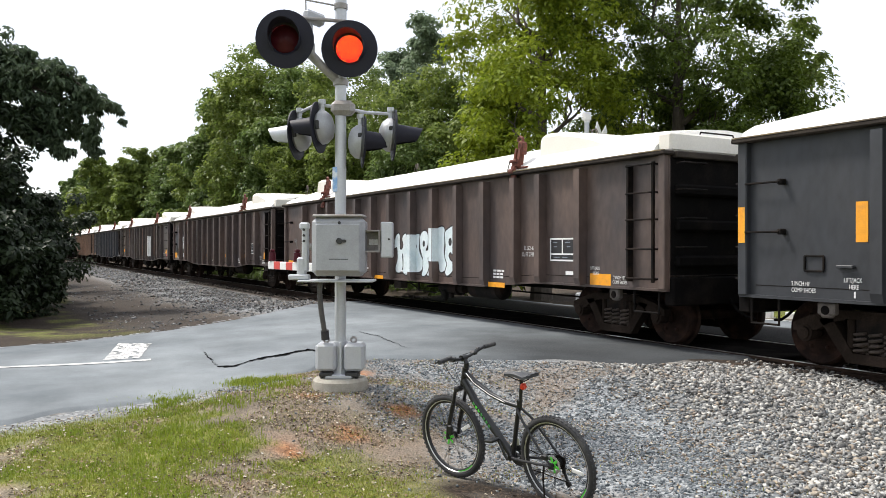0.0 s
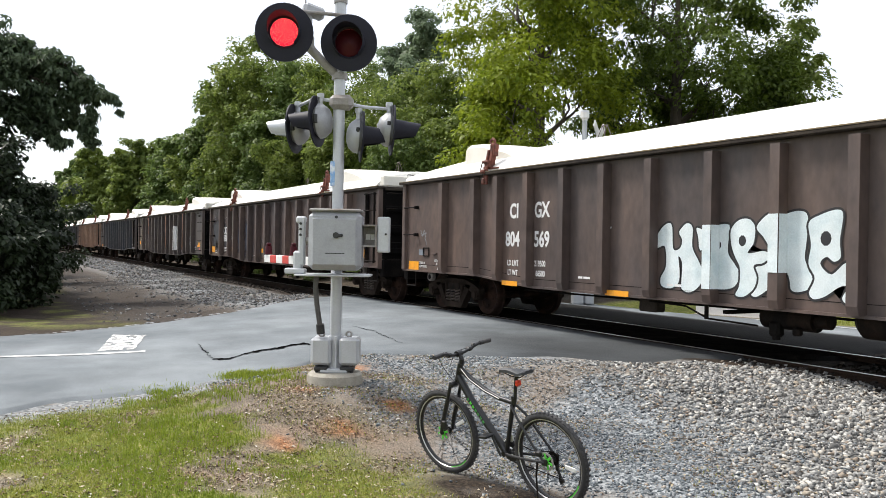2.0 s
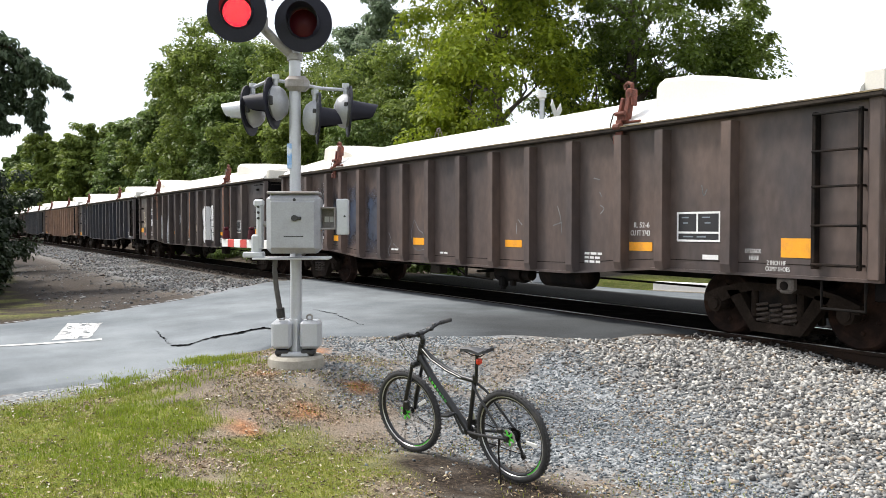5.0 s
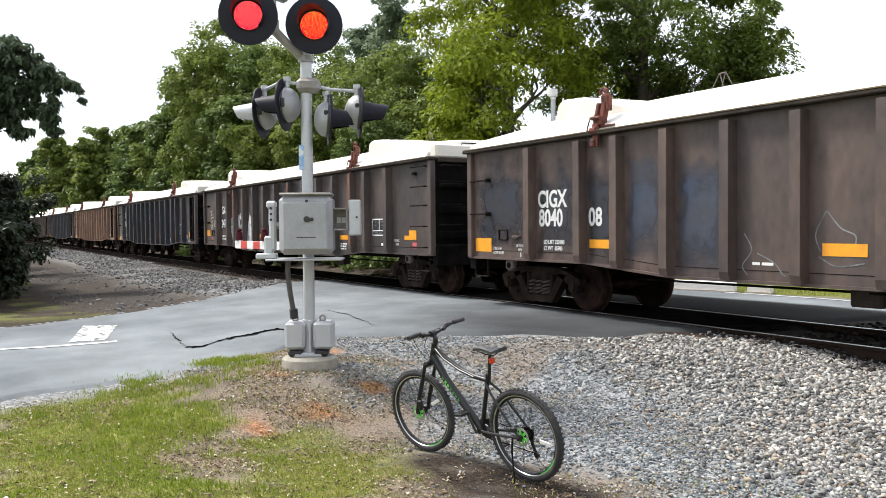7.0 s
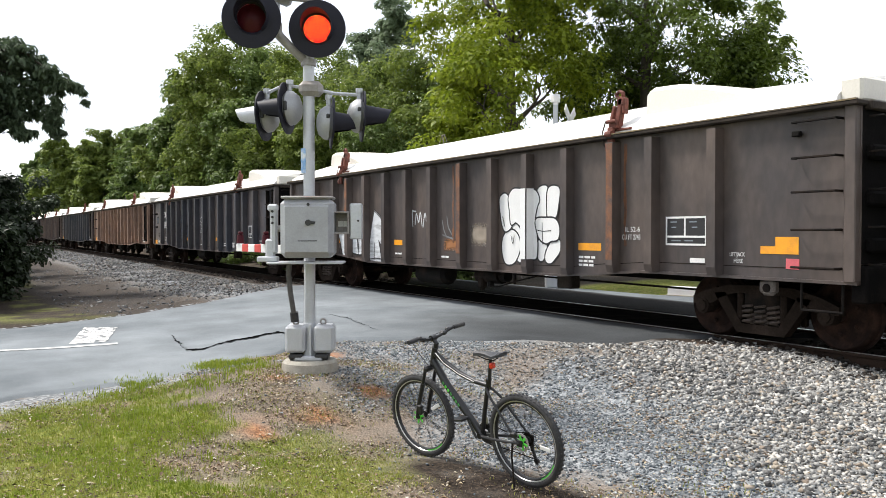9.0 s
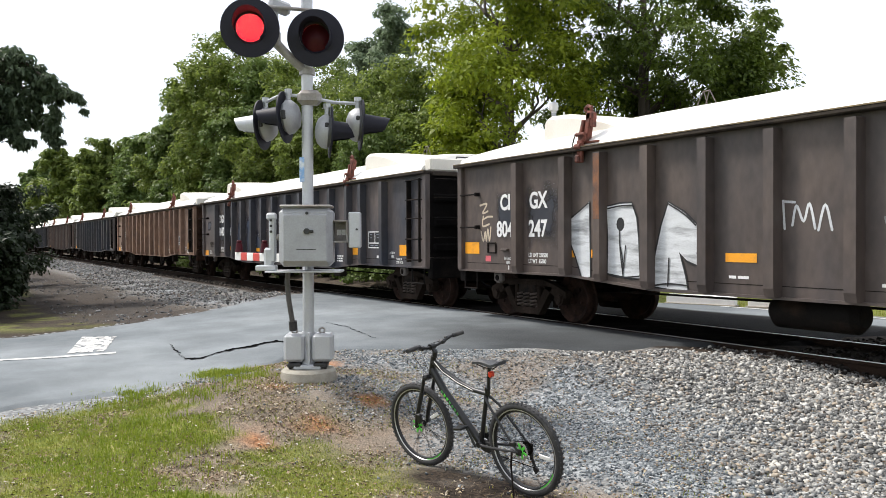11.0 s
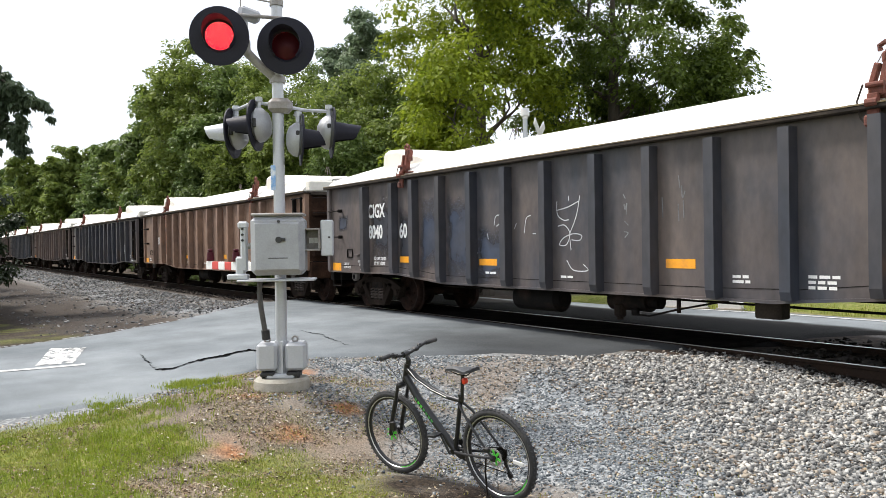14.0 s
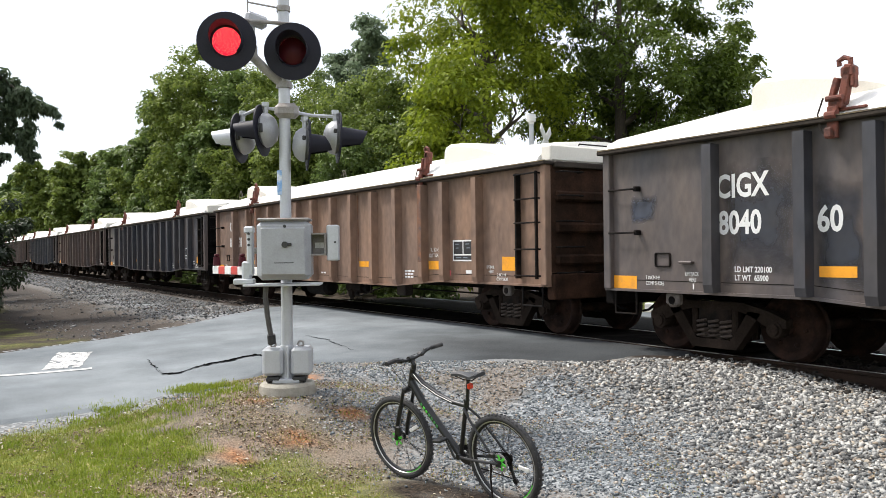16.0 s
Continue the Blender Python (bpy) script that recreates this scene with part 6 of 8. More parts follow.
def hood_geo(r, length, n=20, taper=0.93, cut=0.32):
    """Half-open visor: long over the top, cut back at the sides."""
    g = Geo()
    V = []
    for a in arc(-50, 230, n):
        c, s = math.cos(radians(a)), math.sin(radians(a))
        l = length * (cut + (1 - cut) * max(0, (s + 0.77) / 1.77))
        k = 1 - (1 - taper) * l / length
        V += [(r * c, r * s, 0.0), (r * k * c, r * k * s + 0.02, l), (r * (k - 0.02) * c, r * (k - 0.02) * s + 0.02, l), (r * 0.97 * c, r * 0.97 * s, 0.0)]
    for i in range(n - 1):
        a, b = i * 4, i * 4 + 4
        g.f += [(a, b, b + 1, a + 1), (a + 1, b + 1, b + 2, a + 2), (a + 2, b + 2, b + 3, a + 3)]
    g.v += V
    return g


def signal_lamp(parent, m, lit, scale=1.0, hood_mat="lamp_black", plate_r=0.305):
    """One flashing light: round background, visor, housing with a domed back, and a panel of diodes that turns in it."""
    s = scale
    housing = part("signal_lamp", Geo().lathe([(0.165 * s, 0.0), (0.175 * s, -0.02), (0.20 * s, -0.04), (0.19 * s, -0.09), (0.14 * s, -0.145), (0.07 * s, -0.17), (0.0, -0.175)], m, 24), M["alu"], parent, "grey domed lamp housing")
    part("background", Geo().lathe([(0.168 * s, 0.012), (plate_r * s, 0.004), (plate_r * s, -0.012), (0.168 * s, -0.006)], m, 40, closed=True), M["lamp_black"], housing, "matt black round background")
    hg = hood_geo((0.172 if lit else 0.135) * s, (0.30 if lit else 0.33) * s, taper=0.93 if lit else 0.62, cut=0.32 if lit else 0.8)
    hg.v = [tuple(m @ Vector(p)) for p in hg.v]
    part("visor", hg, M[hood_mat], housing)
    part("lens_ring", Geo().lathe([(0.146 * s, 0.0), (0.168 * s, 0.02), (0.170 * s, 0.0), (0.148 * s, -0.006)], m, 28, closed=True), M["lamp_black"], housing)
    part("hinge", Geo().box((0.19 * s, 0, -0.05), (0.05, 0.10, 0.04), 0.008), M["bolt"], housing, at=m)
    part("latch", Geo().box((-0.18 * s, 0.05, -0.06), (0.04, 0.05, 0.04), 0.008), M["bolt"], housing, at=m)
    panel = None
    if lit:
        g = Geo().lathe([(0.0, 0.012), (0.10 * s, 0.010), (0.149 * s, 0.0), (0.149 * s, -0.004), (0.10 * s, -0.03), (0.0, -0.045)], Matrix(), 28)
        me = g.mesh("led_panel", M[lit])
        me.materials.append(M["lens_off"])
        me.polygons.foreach_set("material_index", [0 if i < 56 else 1 for i in range(len(me.polygons))])
        panel = part("led_panel", me, M[lit], housing, "round panel of red diodes", at=m @ Matrix.Translation((0, 0, -0.025)))
    else:
        part("lens", Geo().lathe([(0.0, 0.03), (0.09 * s, 0.022), (0.148 * s, 0.0)], m, 24), M["lens_off"], housing, "unlit red lens")
    return housing, panel


signal = thing("crossing_signal", "aluminium crossing signal mast with flashing red lights and gate box", "crossing signal", MAST_AT)
part("mast", Geo().cyl((0, 0, 0.02), (0, 0, 4.62), 0.062, n=20).cyl((0, 0, 4.62), (0, 0, 4.68), 0.066, 0.03, 20), M["alu_light"], signal, "round aluminium pole")
# split base: two bolted boxes and a flange
base = part("base_flange", Geo().box((0, 0, 0.025), (0.30, 0.30, 0.05), 0.012).cyl((0, 0, 0.03), (0, 0, 0.40), 0.085, 0.075, 20).box((0.015, -0.09, 0.22), (0.03, 0.05, 0.36), 0.006), M["alu_light"], signal)
for s in (-1, 1):
    part("base_box", Geo().box((s * 0.155 + 0.01, -0.02, 0.235), (0.22, 0.26, 0.30), 0.03), M["alu_light"], base)
    part("base_lug", Geo().box((s * 0.14, -0.03, 0.045), (0.15, 0.24, 0.05), 0.012), M["bolt"], base)
    for yy in (-0.10, 0.10):
        part("anchor_bolt", Geo().cyl((s * 0.19, yy, 0.0), (s * 0.19, yy, 0.10), 0.018, n=6), M["bolt"], base)
    part("lifting_eye", Geo().tube([(s * 0.15 + 0.03 * math.cos(a), -0.02, 0.415 + 0.03 * math.sin(a)) for a in arc(0, 2 * math.pi, 10)], 0.012, 6), M["alu_dirty"], base)
# gate mechanism box in front of the mast
gb = Geo().box((0.03, -0.28, 1.44), (0.56, 0.36, 0.62), 0.05)
box = part("gate_box", gb, M["alu"], signal, "grey cast gate mechanism box")
part("box_lid", Geo().box((0.03, -0.28, 1.765), (0.54, 0.36, 0.03), 0.012), M["alu_dirty"], box)
part("box_door", Geo().box((0.03, -0.47, 1.43), (0.47, 0.03, 0.50), 0.014), M["alu"], box)
part("door_latch", Geo().cyl((0.05, -0.48, 1.50), (0.05, -0.515, 1.50), 0.032, n=12).box((0.085, -0.50, 1.50), (0.07, 0.025, 0.03), 0.006), M["bolt"], box)
part("door_label", Geo().box((0.04, -0.487, 1.31), (0.20, 0.004, 0.008)), M["bolt"], box)
part("box_screw", Geo().cyl((0.05, -0.48, 1.69), (0.05, -0.50, 1.69), 0.016, n=10), M["bolt"], box)
part("support_tray", Geo().box((0.0, -0.22, 1.075), (0.80, 0.40, 0.022), 0.006), M["alu_light"], signal)
for z in (1.25, 1.62):
    part("mast_clamp", Geo().box((0, -0.04, z), (0.20, 0.20, 0.07), 0.012), M["alu_dirty"], signal)
# counterweight arm on the road side
lever = part("gate_lever", Geo().box((-0.335, -0.30, 1.42), (0.075, 0.07, 0.50), 0.02).box((-0.345, -0.30, 1.66), (0.11, 0.08, 0.08), 0.02).box((-0.375, -0.30, 1.22), (0.10, 0.07, 0.22), 0.02), M["alu_light"], signal, "pale gate counterweight lever")
for z in (1.50, 1.56, 1.62):
    part("lever_bolt", Geo().cyl((-0.345, -0.335, z), (-0.345, -0.355, z), 0.014, n=8), M["bolt"], lever)
part("lever_foot", Geo().box((-0.40, -0.30, 1.115), (0.22, 0.12, 0.06), 0.012), M["alu_light"], lever)
part("lever_shaft", Geo().cyl((-0.345, -0.28, 1.44), (-0.2, -0.28, 1.44), 0.035, n=12), M["alu_dirty"], lever)
# junction on the field side
junction = part("junction_frame", Geo().box((0.375, -0.28, 1.61), (0.18, 0.20, 0.018), 0.004).box((0.375, -0.28, 1.39), (0.18, 0.20, 0.018), 0.004).box((0.455, -0.28, 1.50), (0.018, 0.20, 0.24), 0.004).box((0.37, -0.19, 1.50), (0.17, 0.02, 0.22), 0.003), M["alu_dirty"], signal)
part("junction_plate", Geo().box((0.535, -0.28, 1.515), (0.13, 0.16, 0.38), 0.012), M["alu_light"], junction, "pale metal cover plate")
part("junction_neck", Geo().box((0.47, -0.28, 1.51), (0.04, 0.12, 0.22), 0.01), M["alu_dirty"], junction)
part("plate_bolt", Geo().cyl((0.56, -0.36, 1.52), (0.56, -0.38, 1.52), 0.012, n=8), M["bolt"], junction)
for x, w in ((0.36, 0.05), (0.41, 0.04)):
    part("terminal_label", Geo().box((x, -0.205, 1.49), (w, 0.006, 0.06)), M["white_stripe"], junction)
part("conduit", Geo().tube([(-0.19, -0.2, 1.08), (-0.20, -0.2, 0.95), (-0.185, -0.18, 0.75), (-0.16, -0.14, 0.55), (-0.15, -0.11, 0.48)], 0.028, 10), M["conduit"], signal, "dark grey flexible conduit")
part("conduit_collar", Geo().cyl((-0.155, -0.12, 0.53), (-0.15, -0.10, 0.43), 0.045, n=12), M["rubber"], signal)
part("mast_sticker", Geo().box((-0.055, -0.035, 2.18), (0.055, 0.05, 0.27), 0.006), M["blue_sign"], signal, "small blue and white sign")
part("mast_band", Geo().cyl((0, 0, 4.06), (0, 0, 4.12), 0.075, n=16).cyl((0, 0, 4.2), (0, 0, 4.22), 0.07, n=16), M["alu_dirty"], signal)

# upper pair of lights on a bent bracket
part("bracket_arm", Geo().tube([(0, 0, 3.26), (-0.06, -0.03, 3.30), (-0.20, -0.10, 3.42), (-0.30, -0.14, 3.52), (-0.33, -0.15, 3.62)], [0.05, 0.05, 0.048, 0.05, 0.05], 12), M["alu_dirty"], signal)
part("mast_collar", Geo().cyl((0, 0, 3.22), (0, 0, 3.29), 0.085, n=18), M["alu_dirty"], signal)
part("bracket_elbow", Geo().box((-0.33, -0.15, 3.60), (0.13, 0.13, 0.18), 0.045), M["alu_dirty"], signal)
part("bracket_riser", Geo().cyl((-0.31, -0.14, 3.60), (-0.31, -0.14, 3.92), 0.022, n=10), M["alu"], signal)
part("bracket_head", Geo().box((-0.28, -0.12, 3.93), (0.24, 0.12, 0.13), 0.03, pose(0, 0, 0, 0, 14, 24)), M["alu"], signal)
part("cross_tube", Geo().cyl((-0.60, -0.30, 3.90), (0.14, -0.08, 3.90), 0.02, n=10), M["alu_dirty"], signal)
part("wire_stub", Geo().tube([(-0.36, -0.15, 3.96), (-0.37, -0.15, 4.5)], 0.008, 6).tube([(-0.36, -0.15, 4.12), (0, -0.02, 4.09)], 0.009, 6), M["alu_dirty"], signal)
lamp_l, PANEL_L = signal_lamp(signal, facing(-0.54, -0.40, 3.63, 0.10, -1.0, -0.08), "led_left")
lamp_r, PANEL_R = signal_lamp(signal, facing(0.115, -0.17, 3.585, 0.02, -1.0, -0.08), "led_right")
# lower crossarm with four lights that face away
part("crossarm", Geo().tube([(-0.52, 0.35, 2.98), (-0.28, 0.05, 3.02), (0, 0, 2.98), (0.28, 0.10, 2.94), (0.54, 0.12, 2.93)], 0.018, 8), M["alu_light"], signal)
part("crossarm_clamp", Geo().box((0.03, -0.03, 2.965), (0.26, 0.17, 0.16), 0.045), M["alu_dirty"], signal)
for x, y, z, fx, hood in ((-0.555, 0.34, 2.72, -1, "alu_light"), (-0.25, 0.02, 2.76, -1, "lamp_black"), (0.255, 0.02, 2.60, 1, "lamp_black"), (0.585, 0.12, 2.69, 1, "lamp_black")):
    signal_lamp(signal, facing(x, y, z, fx, 0.17, -0.05), None, 0.96, hood, 0.295)
    part("lamp_hanger", Geo().cyl((x - fx * 0.04, y, z + 0.19), (x - fx * 0.04, y, z + 0.30), 0.028, n=10).cyl((x - fx * 0.04, y, z + 0.26), (x - fx * 0.04, y, z + 0.31), 0.04, n=10), M["alu_light"], signal)
tagged(part("signal_foundation", Geo().lathe([(0.0, 0.0), (0.27, 0.0), (0.30, -0.03), (0.31, -0.16), (0.0, -0.16)], pose(-8.257, -6.274, 0.003), 32), M["concrete"]),
       "round weathered concrete footing under the signal", "footing")

# gate arm, striped, reaching over the road at waist height
arm = thing("gate_arm", "red and white striped gate arm with small lamps on top", "gate arm")
A0, A1 = Vector((-8.52, -6.30, 1.20)), Vector((-10.35, -6.42, 1.20))
for i in range(9):
    a, b = A0.lerp(A1, i / 9), A0.lerp(A1, (i + 1) / 9)
    c = (a + b) / 2
    part("arm_stripe", Geo().box(c, ((b - a).length - 0.002, 0.05, 0.10), 0.006, pose(0, 0, 0, 0, 0, 3.7)), M["red_stripe" if i % 2 else "white_stripe"], arm)
for f in (0.5, 0.95):
    c = A0.lerp(A1, f)
    part("arm_lamp", Geo().cyl(c + Vector((0, 0, 0.06)), c + Vector((0, 0, 0.17)), 0.05, 0.04, 12).box(c + Vector((0, 0, 0.19)), (0.06, 0.06, 0.04), 0.012), M["lens_off"], arm, "small red gate lamp")


# the opposite signal, behind the train, seen from its back
far_sig = thing("crossing_signal", "aluminium crossing signal mast with white crossbuck, beyond the train", "crossing signal", pose(-16.72, 4.25, -0.15, 0, 0, 60.5))
part("mast", Geo().cyl((0, 0, 0), (0, 0, 4.95), 0.065, n=14), M["alu_light"], far_sig)
part("mast_cap", Geo().cyl((0, 0, 4.95), (0, 0, 5.02), 0.075, n=14).cyl((0, 0, 5.02), (0, 0, 5.22), 0.12, 0.12, 14), M["white_stripe"], far_sig)
for a in (35, -35):
    part("crossbuck_board", Geo().box((0.42, 0.15, 4.55), (1.1, 0.03, 0.22), 0.004, pose(0, 0, 0, 0, a, 62)), M["white_stripe"], far_sig, "white crossbuck board")
part("base_box", Geo().box((-0.12, 0, 0.22), (0.3, 0.3, 0.36), 0.03).box((0.18, 0, 0.22), (0.24, 0.3, 0.36), 0.03), M["alu_light"], far_sig)
tagged(part("signal_foundation", Geo().lathe([(0.0, 0.0), (0.30, 0.0), (0.32, -0.2), (0.0, -0.2)], pose(-16.72, 4.25, -0.14), 24), M["concrete"]), "concrete footing of the opposite signal", "footing")


# ---- far things: low concrete blocks and weeds across the street ----
for (x0, y0), (x1, y1), h in (((-13.5, 4.98), (-11.95, 5.52), 0.26), ((-11.72, 5.66), (-11.2, 5.82), 0.20)):
    w = math.hypot(x1 - x0, y1 - y0)
    low_wall = thing("kerb_block", "low white-painted concrete block at the far street's edge", "kerb", pose((x0 + x1) / 2, (y0 + y1) / 2 + 0.12, -0.17, 0, 0, math.degrees(math.atan2(y1 - y0, x1 - x0))), "kerb blocks across the street")
    part("block", Geo().box((0, 0, h / 2), (w, 0.18, h), 0.02), M["white_stripe"], low_wall)
    part("footing", Geo().box((0, 0, 0.03), (w + 0.06, 0.26, 0.06), 0.01), M["concrete"], low_wall)
rnw = np.random.RandomState(55)
wx, wy = rnw.uniform(-12.1, 2.0, 5200), rnw.uniform(0.0, 1.3, 5200)
wy = wy ** 1.6 + np.interp(wx, [-17, -13.6, -11.9, -10, 0], [4.7, 4.8, 5.35, 5.75, 5.85]) + 0.35
WEEDS = (wx, wy)


# ---- the bicycle on its kickstand ----
M["bike_black"] = material("satin_black_paint", (0.012, 0.0125, 0.014), 0.38, 0, 0.15, 8, 60, 0.03)
M["bike_green"] = material("lime_green_paint", (0.10, 0.62, 0.06), 0.4, 0, 0.15, 12, 60, 0.0)
M["bike_green_dim"] = material("green_decal", (0.05, 0.26, 0.06), 0.45, 0, 0.2, 20, 60, 0.0)
M["chrome"] = material("scuffed_bright_metal", (0.55, 0.56, 0.57), 0.3, 0.8, 0.15, 12, 60, 0.05)
M["red_plastic"] = material("red_plastic", (0.62, 0.05, 0.02), 0.3, 0, 0.15, 12, 60, 0.0)
M["saddle_vinyl"] = material("black_vinyl", (0.035, 0.037, 0.042), 0.5, 0, 0.15, 10, 90, 0.1)
WHEEL_R = 0.348
BASE = 1.12
_f = Vector((-5.69 + 4.59, -6.28 + 6.07, 0)).normalized()
_heading = math.degrees(math.atan2(_f.y, _f.x))
BIKE_AT = Matrix.Translation((-4.59, -6.07, -0.455)) @ pose(0, 0, 0, 0, 0, _heading) @ pose(0, 0, 0, -8.0, 0, 0)
bike = thing("bicycle", "black mountain bike with lime green accents, standing on its kickstand", "bicycle", BIKE_AT)


def ring(R, r, n=48, k=10, squash=1.0):
    g = Geo()
    V, F = [], []
    for i in range(n):
        a = 2 * math.pi * i / n
        for j in range(k):
            b = 2 * math.pi * j / k
            q = R + r * math.cos(b)
            V.append((q * math.cos(a), r * squash * math.sin(b), q * math.sin(a)))
    for i in range(n):
        for j in range(k):
            F.append((i * k + j, i * k + (j + 1) % k, ((i + 1) % n) * k + (j + 1) % k, ((i + 1) % n) * k + j))
    return g.add(V, F)


def tread_geo():
    g = Geo()
    for i in range(56):
        a = 2 * math.pi * i / 56
        for y, da in ((-0.016, 0), (0.016, 0.5)):
            t = a + da * 2 * math.pi / 56
            g.box((0.3440 * math.cos(t), y, 0.3440 * math.sin(t)), (0.005, 0.014, 0.013), 0.0, Matrix.Rotation(-t, 4, "Y"))
    return g


TYRE = ring(0.320, 0.0265, 56, 12, 1.0)
TYRE_ME = TYRE.mesh("tyre", M["rubber"])
TREAD_ME = tread_geo().mesh("tread", M["rubber"])
RIM_ME = Geo().lathe([(0.284, -0.013), (0.300, -0.015), (0.302, -0.009), (0.302, 0.009), (0.300, 0.015), (0.284, 0.013), (0.277, 0.006), (0.277, -0.006)], Matrix(((1, 0, 0, 0), (0, 0, 1, 0), (0, 1, 0, 0), (0, 0, 0, 1))), 56, closed=True).mesh("rim", M["bike_black"])
BEAD_ME = ring(0.2985, 0.0055, 56, 6).mesh("rim_edge", M["chrome"])
HUB_ME = Geo().cyl((0, -0.05, 0), (0, 0.05, 0), 0.016, n=12).cyl((0, -0.034, 0), (0, -0.028, 0), 0.028, n=14).cyl((0, 0.028, 0), (0, 0.034, 0), 0.028, n=14).cyl((0, -0.068, 0), (0, 0.068, 0), 0.006, n=8).mesh("hub", M["bike_black"])
SPOKE_ME = Geo().cyl((0.026, 0.029, 0.0), (0.277, 0.0, 0.05), 0.0012, n=4, cap=False).mesh("spoke", M["steel_dark"])


def rotor_geo():
    g = Geo()
    V, F, n = [], [], 36
    for i in range(n):
        a = 2 * math.pi * i / n
        q = 0.066 + (0.004 if i % 3 == 0 else 0)
        for R, y in ((0.050, -0.002), (q, -0.002), (q, 0.002), (0.050, 0.002)):
            V.append((R * math.cos(a), y, R * math.sin(a)))
    for i in range(n):
        for j in range(4):
            F.append((i * 4 + j, i * 4 + (j + 1) % 4, ((i + 1) % n) * 4 + (j + 1) % 4, ((i + 1) % n) * 4 + j))
    return g.add(V, F)


def arc_decal(a0, a1, R0, R1, y):
    g = Geo()
    n = 14
    V = []
    for i in range(n):
        a = radians(a0 + (a1 - a0) * i / (n - 1))
        V += [(R0 * math.cos(a), y, R0 * math.sin(a)), (R1 * math.cos(a), y, R1 * math.sin(a))]
    return g.add(V, [(2 * i, 2 * i + 1, 2 * i + 3, 2 * i + 2) for i in range(n - 1)])


def wheel(name, m, rear):
    w = part(name, TYRE_ME, M["rubber"], bike, "knobbly black tyre wheel with green accents", m)
    part("tread", TREAD_ME, M["rubber"], w)
    part("rim", RIM_ME, M["bike_black"], w)
    for s in (-1, 1):
        part("rim_edge", BEAD_ME, M["chrome"], w, at=pose(0, s * 0.0145, 0))
        for a0 in ((195,) if rear else (285,)):
            part("rim_decal", arc_decal(a0 + 35 * rear, a0 + 38 + 35 * rear, 0.286, 0.297, s * 0.0165), M["bike_green"], w, "lime green rim decal", smooth=False)
    part("hub", HUB_ME, M["bike_black"], w)
    part("brake_rotor", rotor_geo(), M["alu_dirty"], w, "thin steel brake disc", pose(0, 0.042, 0))
    arm_me = Geo().box((0.034, 0, 0), (0.052, 0.005, 0.020), 0.002).mesh("rotor_arm", M["bike_green"])
    for i in range(6):
        part("rotor_arm", arm_me, M["bike_green"], w, "lime green brake disc carrier", pose(0, 0.0422, 0) @ Matrix.Rotation(i * math.pi / 3 + 0.3, 4, "Y"))
    for i in range(16):
        for s in (0, 1):
            part("spoke", SPOKE_ME, M["steel_dark"], w, at=Matrix.Rotation(2 * math.pi * (i + 0.5 * s) / 16, 4, "Y") @ Matrix.Diagonal((1, 1 - 2 * s, 1 if (i + s) % 2 else -1, 1)))
    part("wheel_reflector", Geo().box((-0.17, 0.012, -0.10), (0.10, 0.012, 0.03), 0.004, Matrix.Rotation(-radians(30), 4, "Y")), M["white_stripe"], w, "white spoke reflector")
    return w


HX, HZ = 0, WHEEL_R
wheel("rear_wheel", pose(0, 0, HZ, 0, 25, 0), 1)
STEER = pose(0, 0, 0, 0, 0, 5)
CROWN = Vector((0.955, 0, 0.775))
HEAD_T, HEAD_B = Vector((0.885, 0, 0.935)), Vector((0.935, 0, 0.805))
BB, SEAT_T = Vector((0.445, 0, 0.305)), Vector((0.315, 0, 0.765))
frame_g = Geo()
frame_g.tube([HEAD_T + Vector((0, 0, 0.012)), HEAD_B - Vector((-0.005, 0, 0.012))], 0.024, 14)
frame_g.tube([HEAD_B.lerp(HEAD_T, 0.25), (0.80, 0, 0.665), (0.60, 0, 0.465), BB], [0.030, 0.031, 0.030, 0.028], 14)
frame_g.tube([HEAD_T.lerp(HEAD_B, 0.25), (0.78, 0, 0.835), (0.62, 0, 0.765), (0.46, 0, 0.725), SEAT_T - Vector((-0.012, 0, 0.05))], [0.024, 0.023, 0.021, 0.019, 0.018], 12)
frame_g.tube([BB, SEAT_T], 0.0175, 12)
frame_g.cyl(BB + Vector((0, -0.037, 0)), BB + Vector((0, 0.037, 0)), 0.023, n=14)
for s in (-1, 1):
    frame_g.tube([BB + Vector((-0.02, s * 0.03, 0)), (0.30, s * 0.046, 0.315), (0.12, s * 0.062, 0.335), (0.0, s * 0.066, HZ)], [0.012, 0.011, 0.010, 0.010], 8)
    frame_g.tube([(0.335, s * 0.02, 0.70), (0.26, s * 0.048, 0.63), (0.10, s * 0.064, 0.45), (0.0, s * 0.066, HZ)], [0.010, 0.010, 0.009, 0.009], 8)
    frame_g.box((0.0, s * 0.067, HZ), (0.05, 0.006, 0.05), 0.002)
bike_frame = part("frame", frame_g, M["bike_black"], bike, "satin black frame with a bowed top tube")
for i in range(7):
    a = Vector((0.80, 0, 0.665)).lerp(Vector((0.62, 0, 0.485)), i / 7)
    b = a + (Vector((0.62, 0, 0.485)) - Vector((0.80, 0, 0.665))) * 0.10
    part("frame_decal", Geo().prism([(-0.012, -0.009), (0.012, -0.011), (0.010, 0.009), (-0.010, 0.011)], Matrix.Translation(a + Vector((0, 0.0295, 0.006))) @ pose(0, 0, 0, -90, 0, 0) @ pose(0, 0, 0, 0, 0, -45), 0.003), M["bike_green_dim" if i not in (1, 2) else "bike_green"], bike_frame, "green frame lettering", smooth=False)
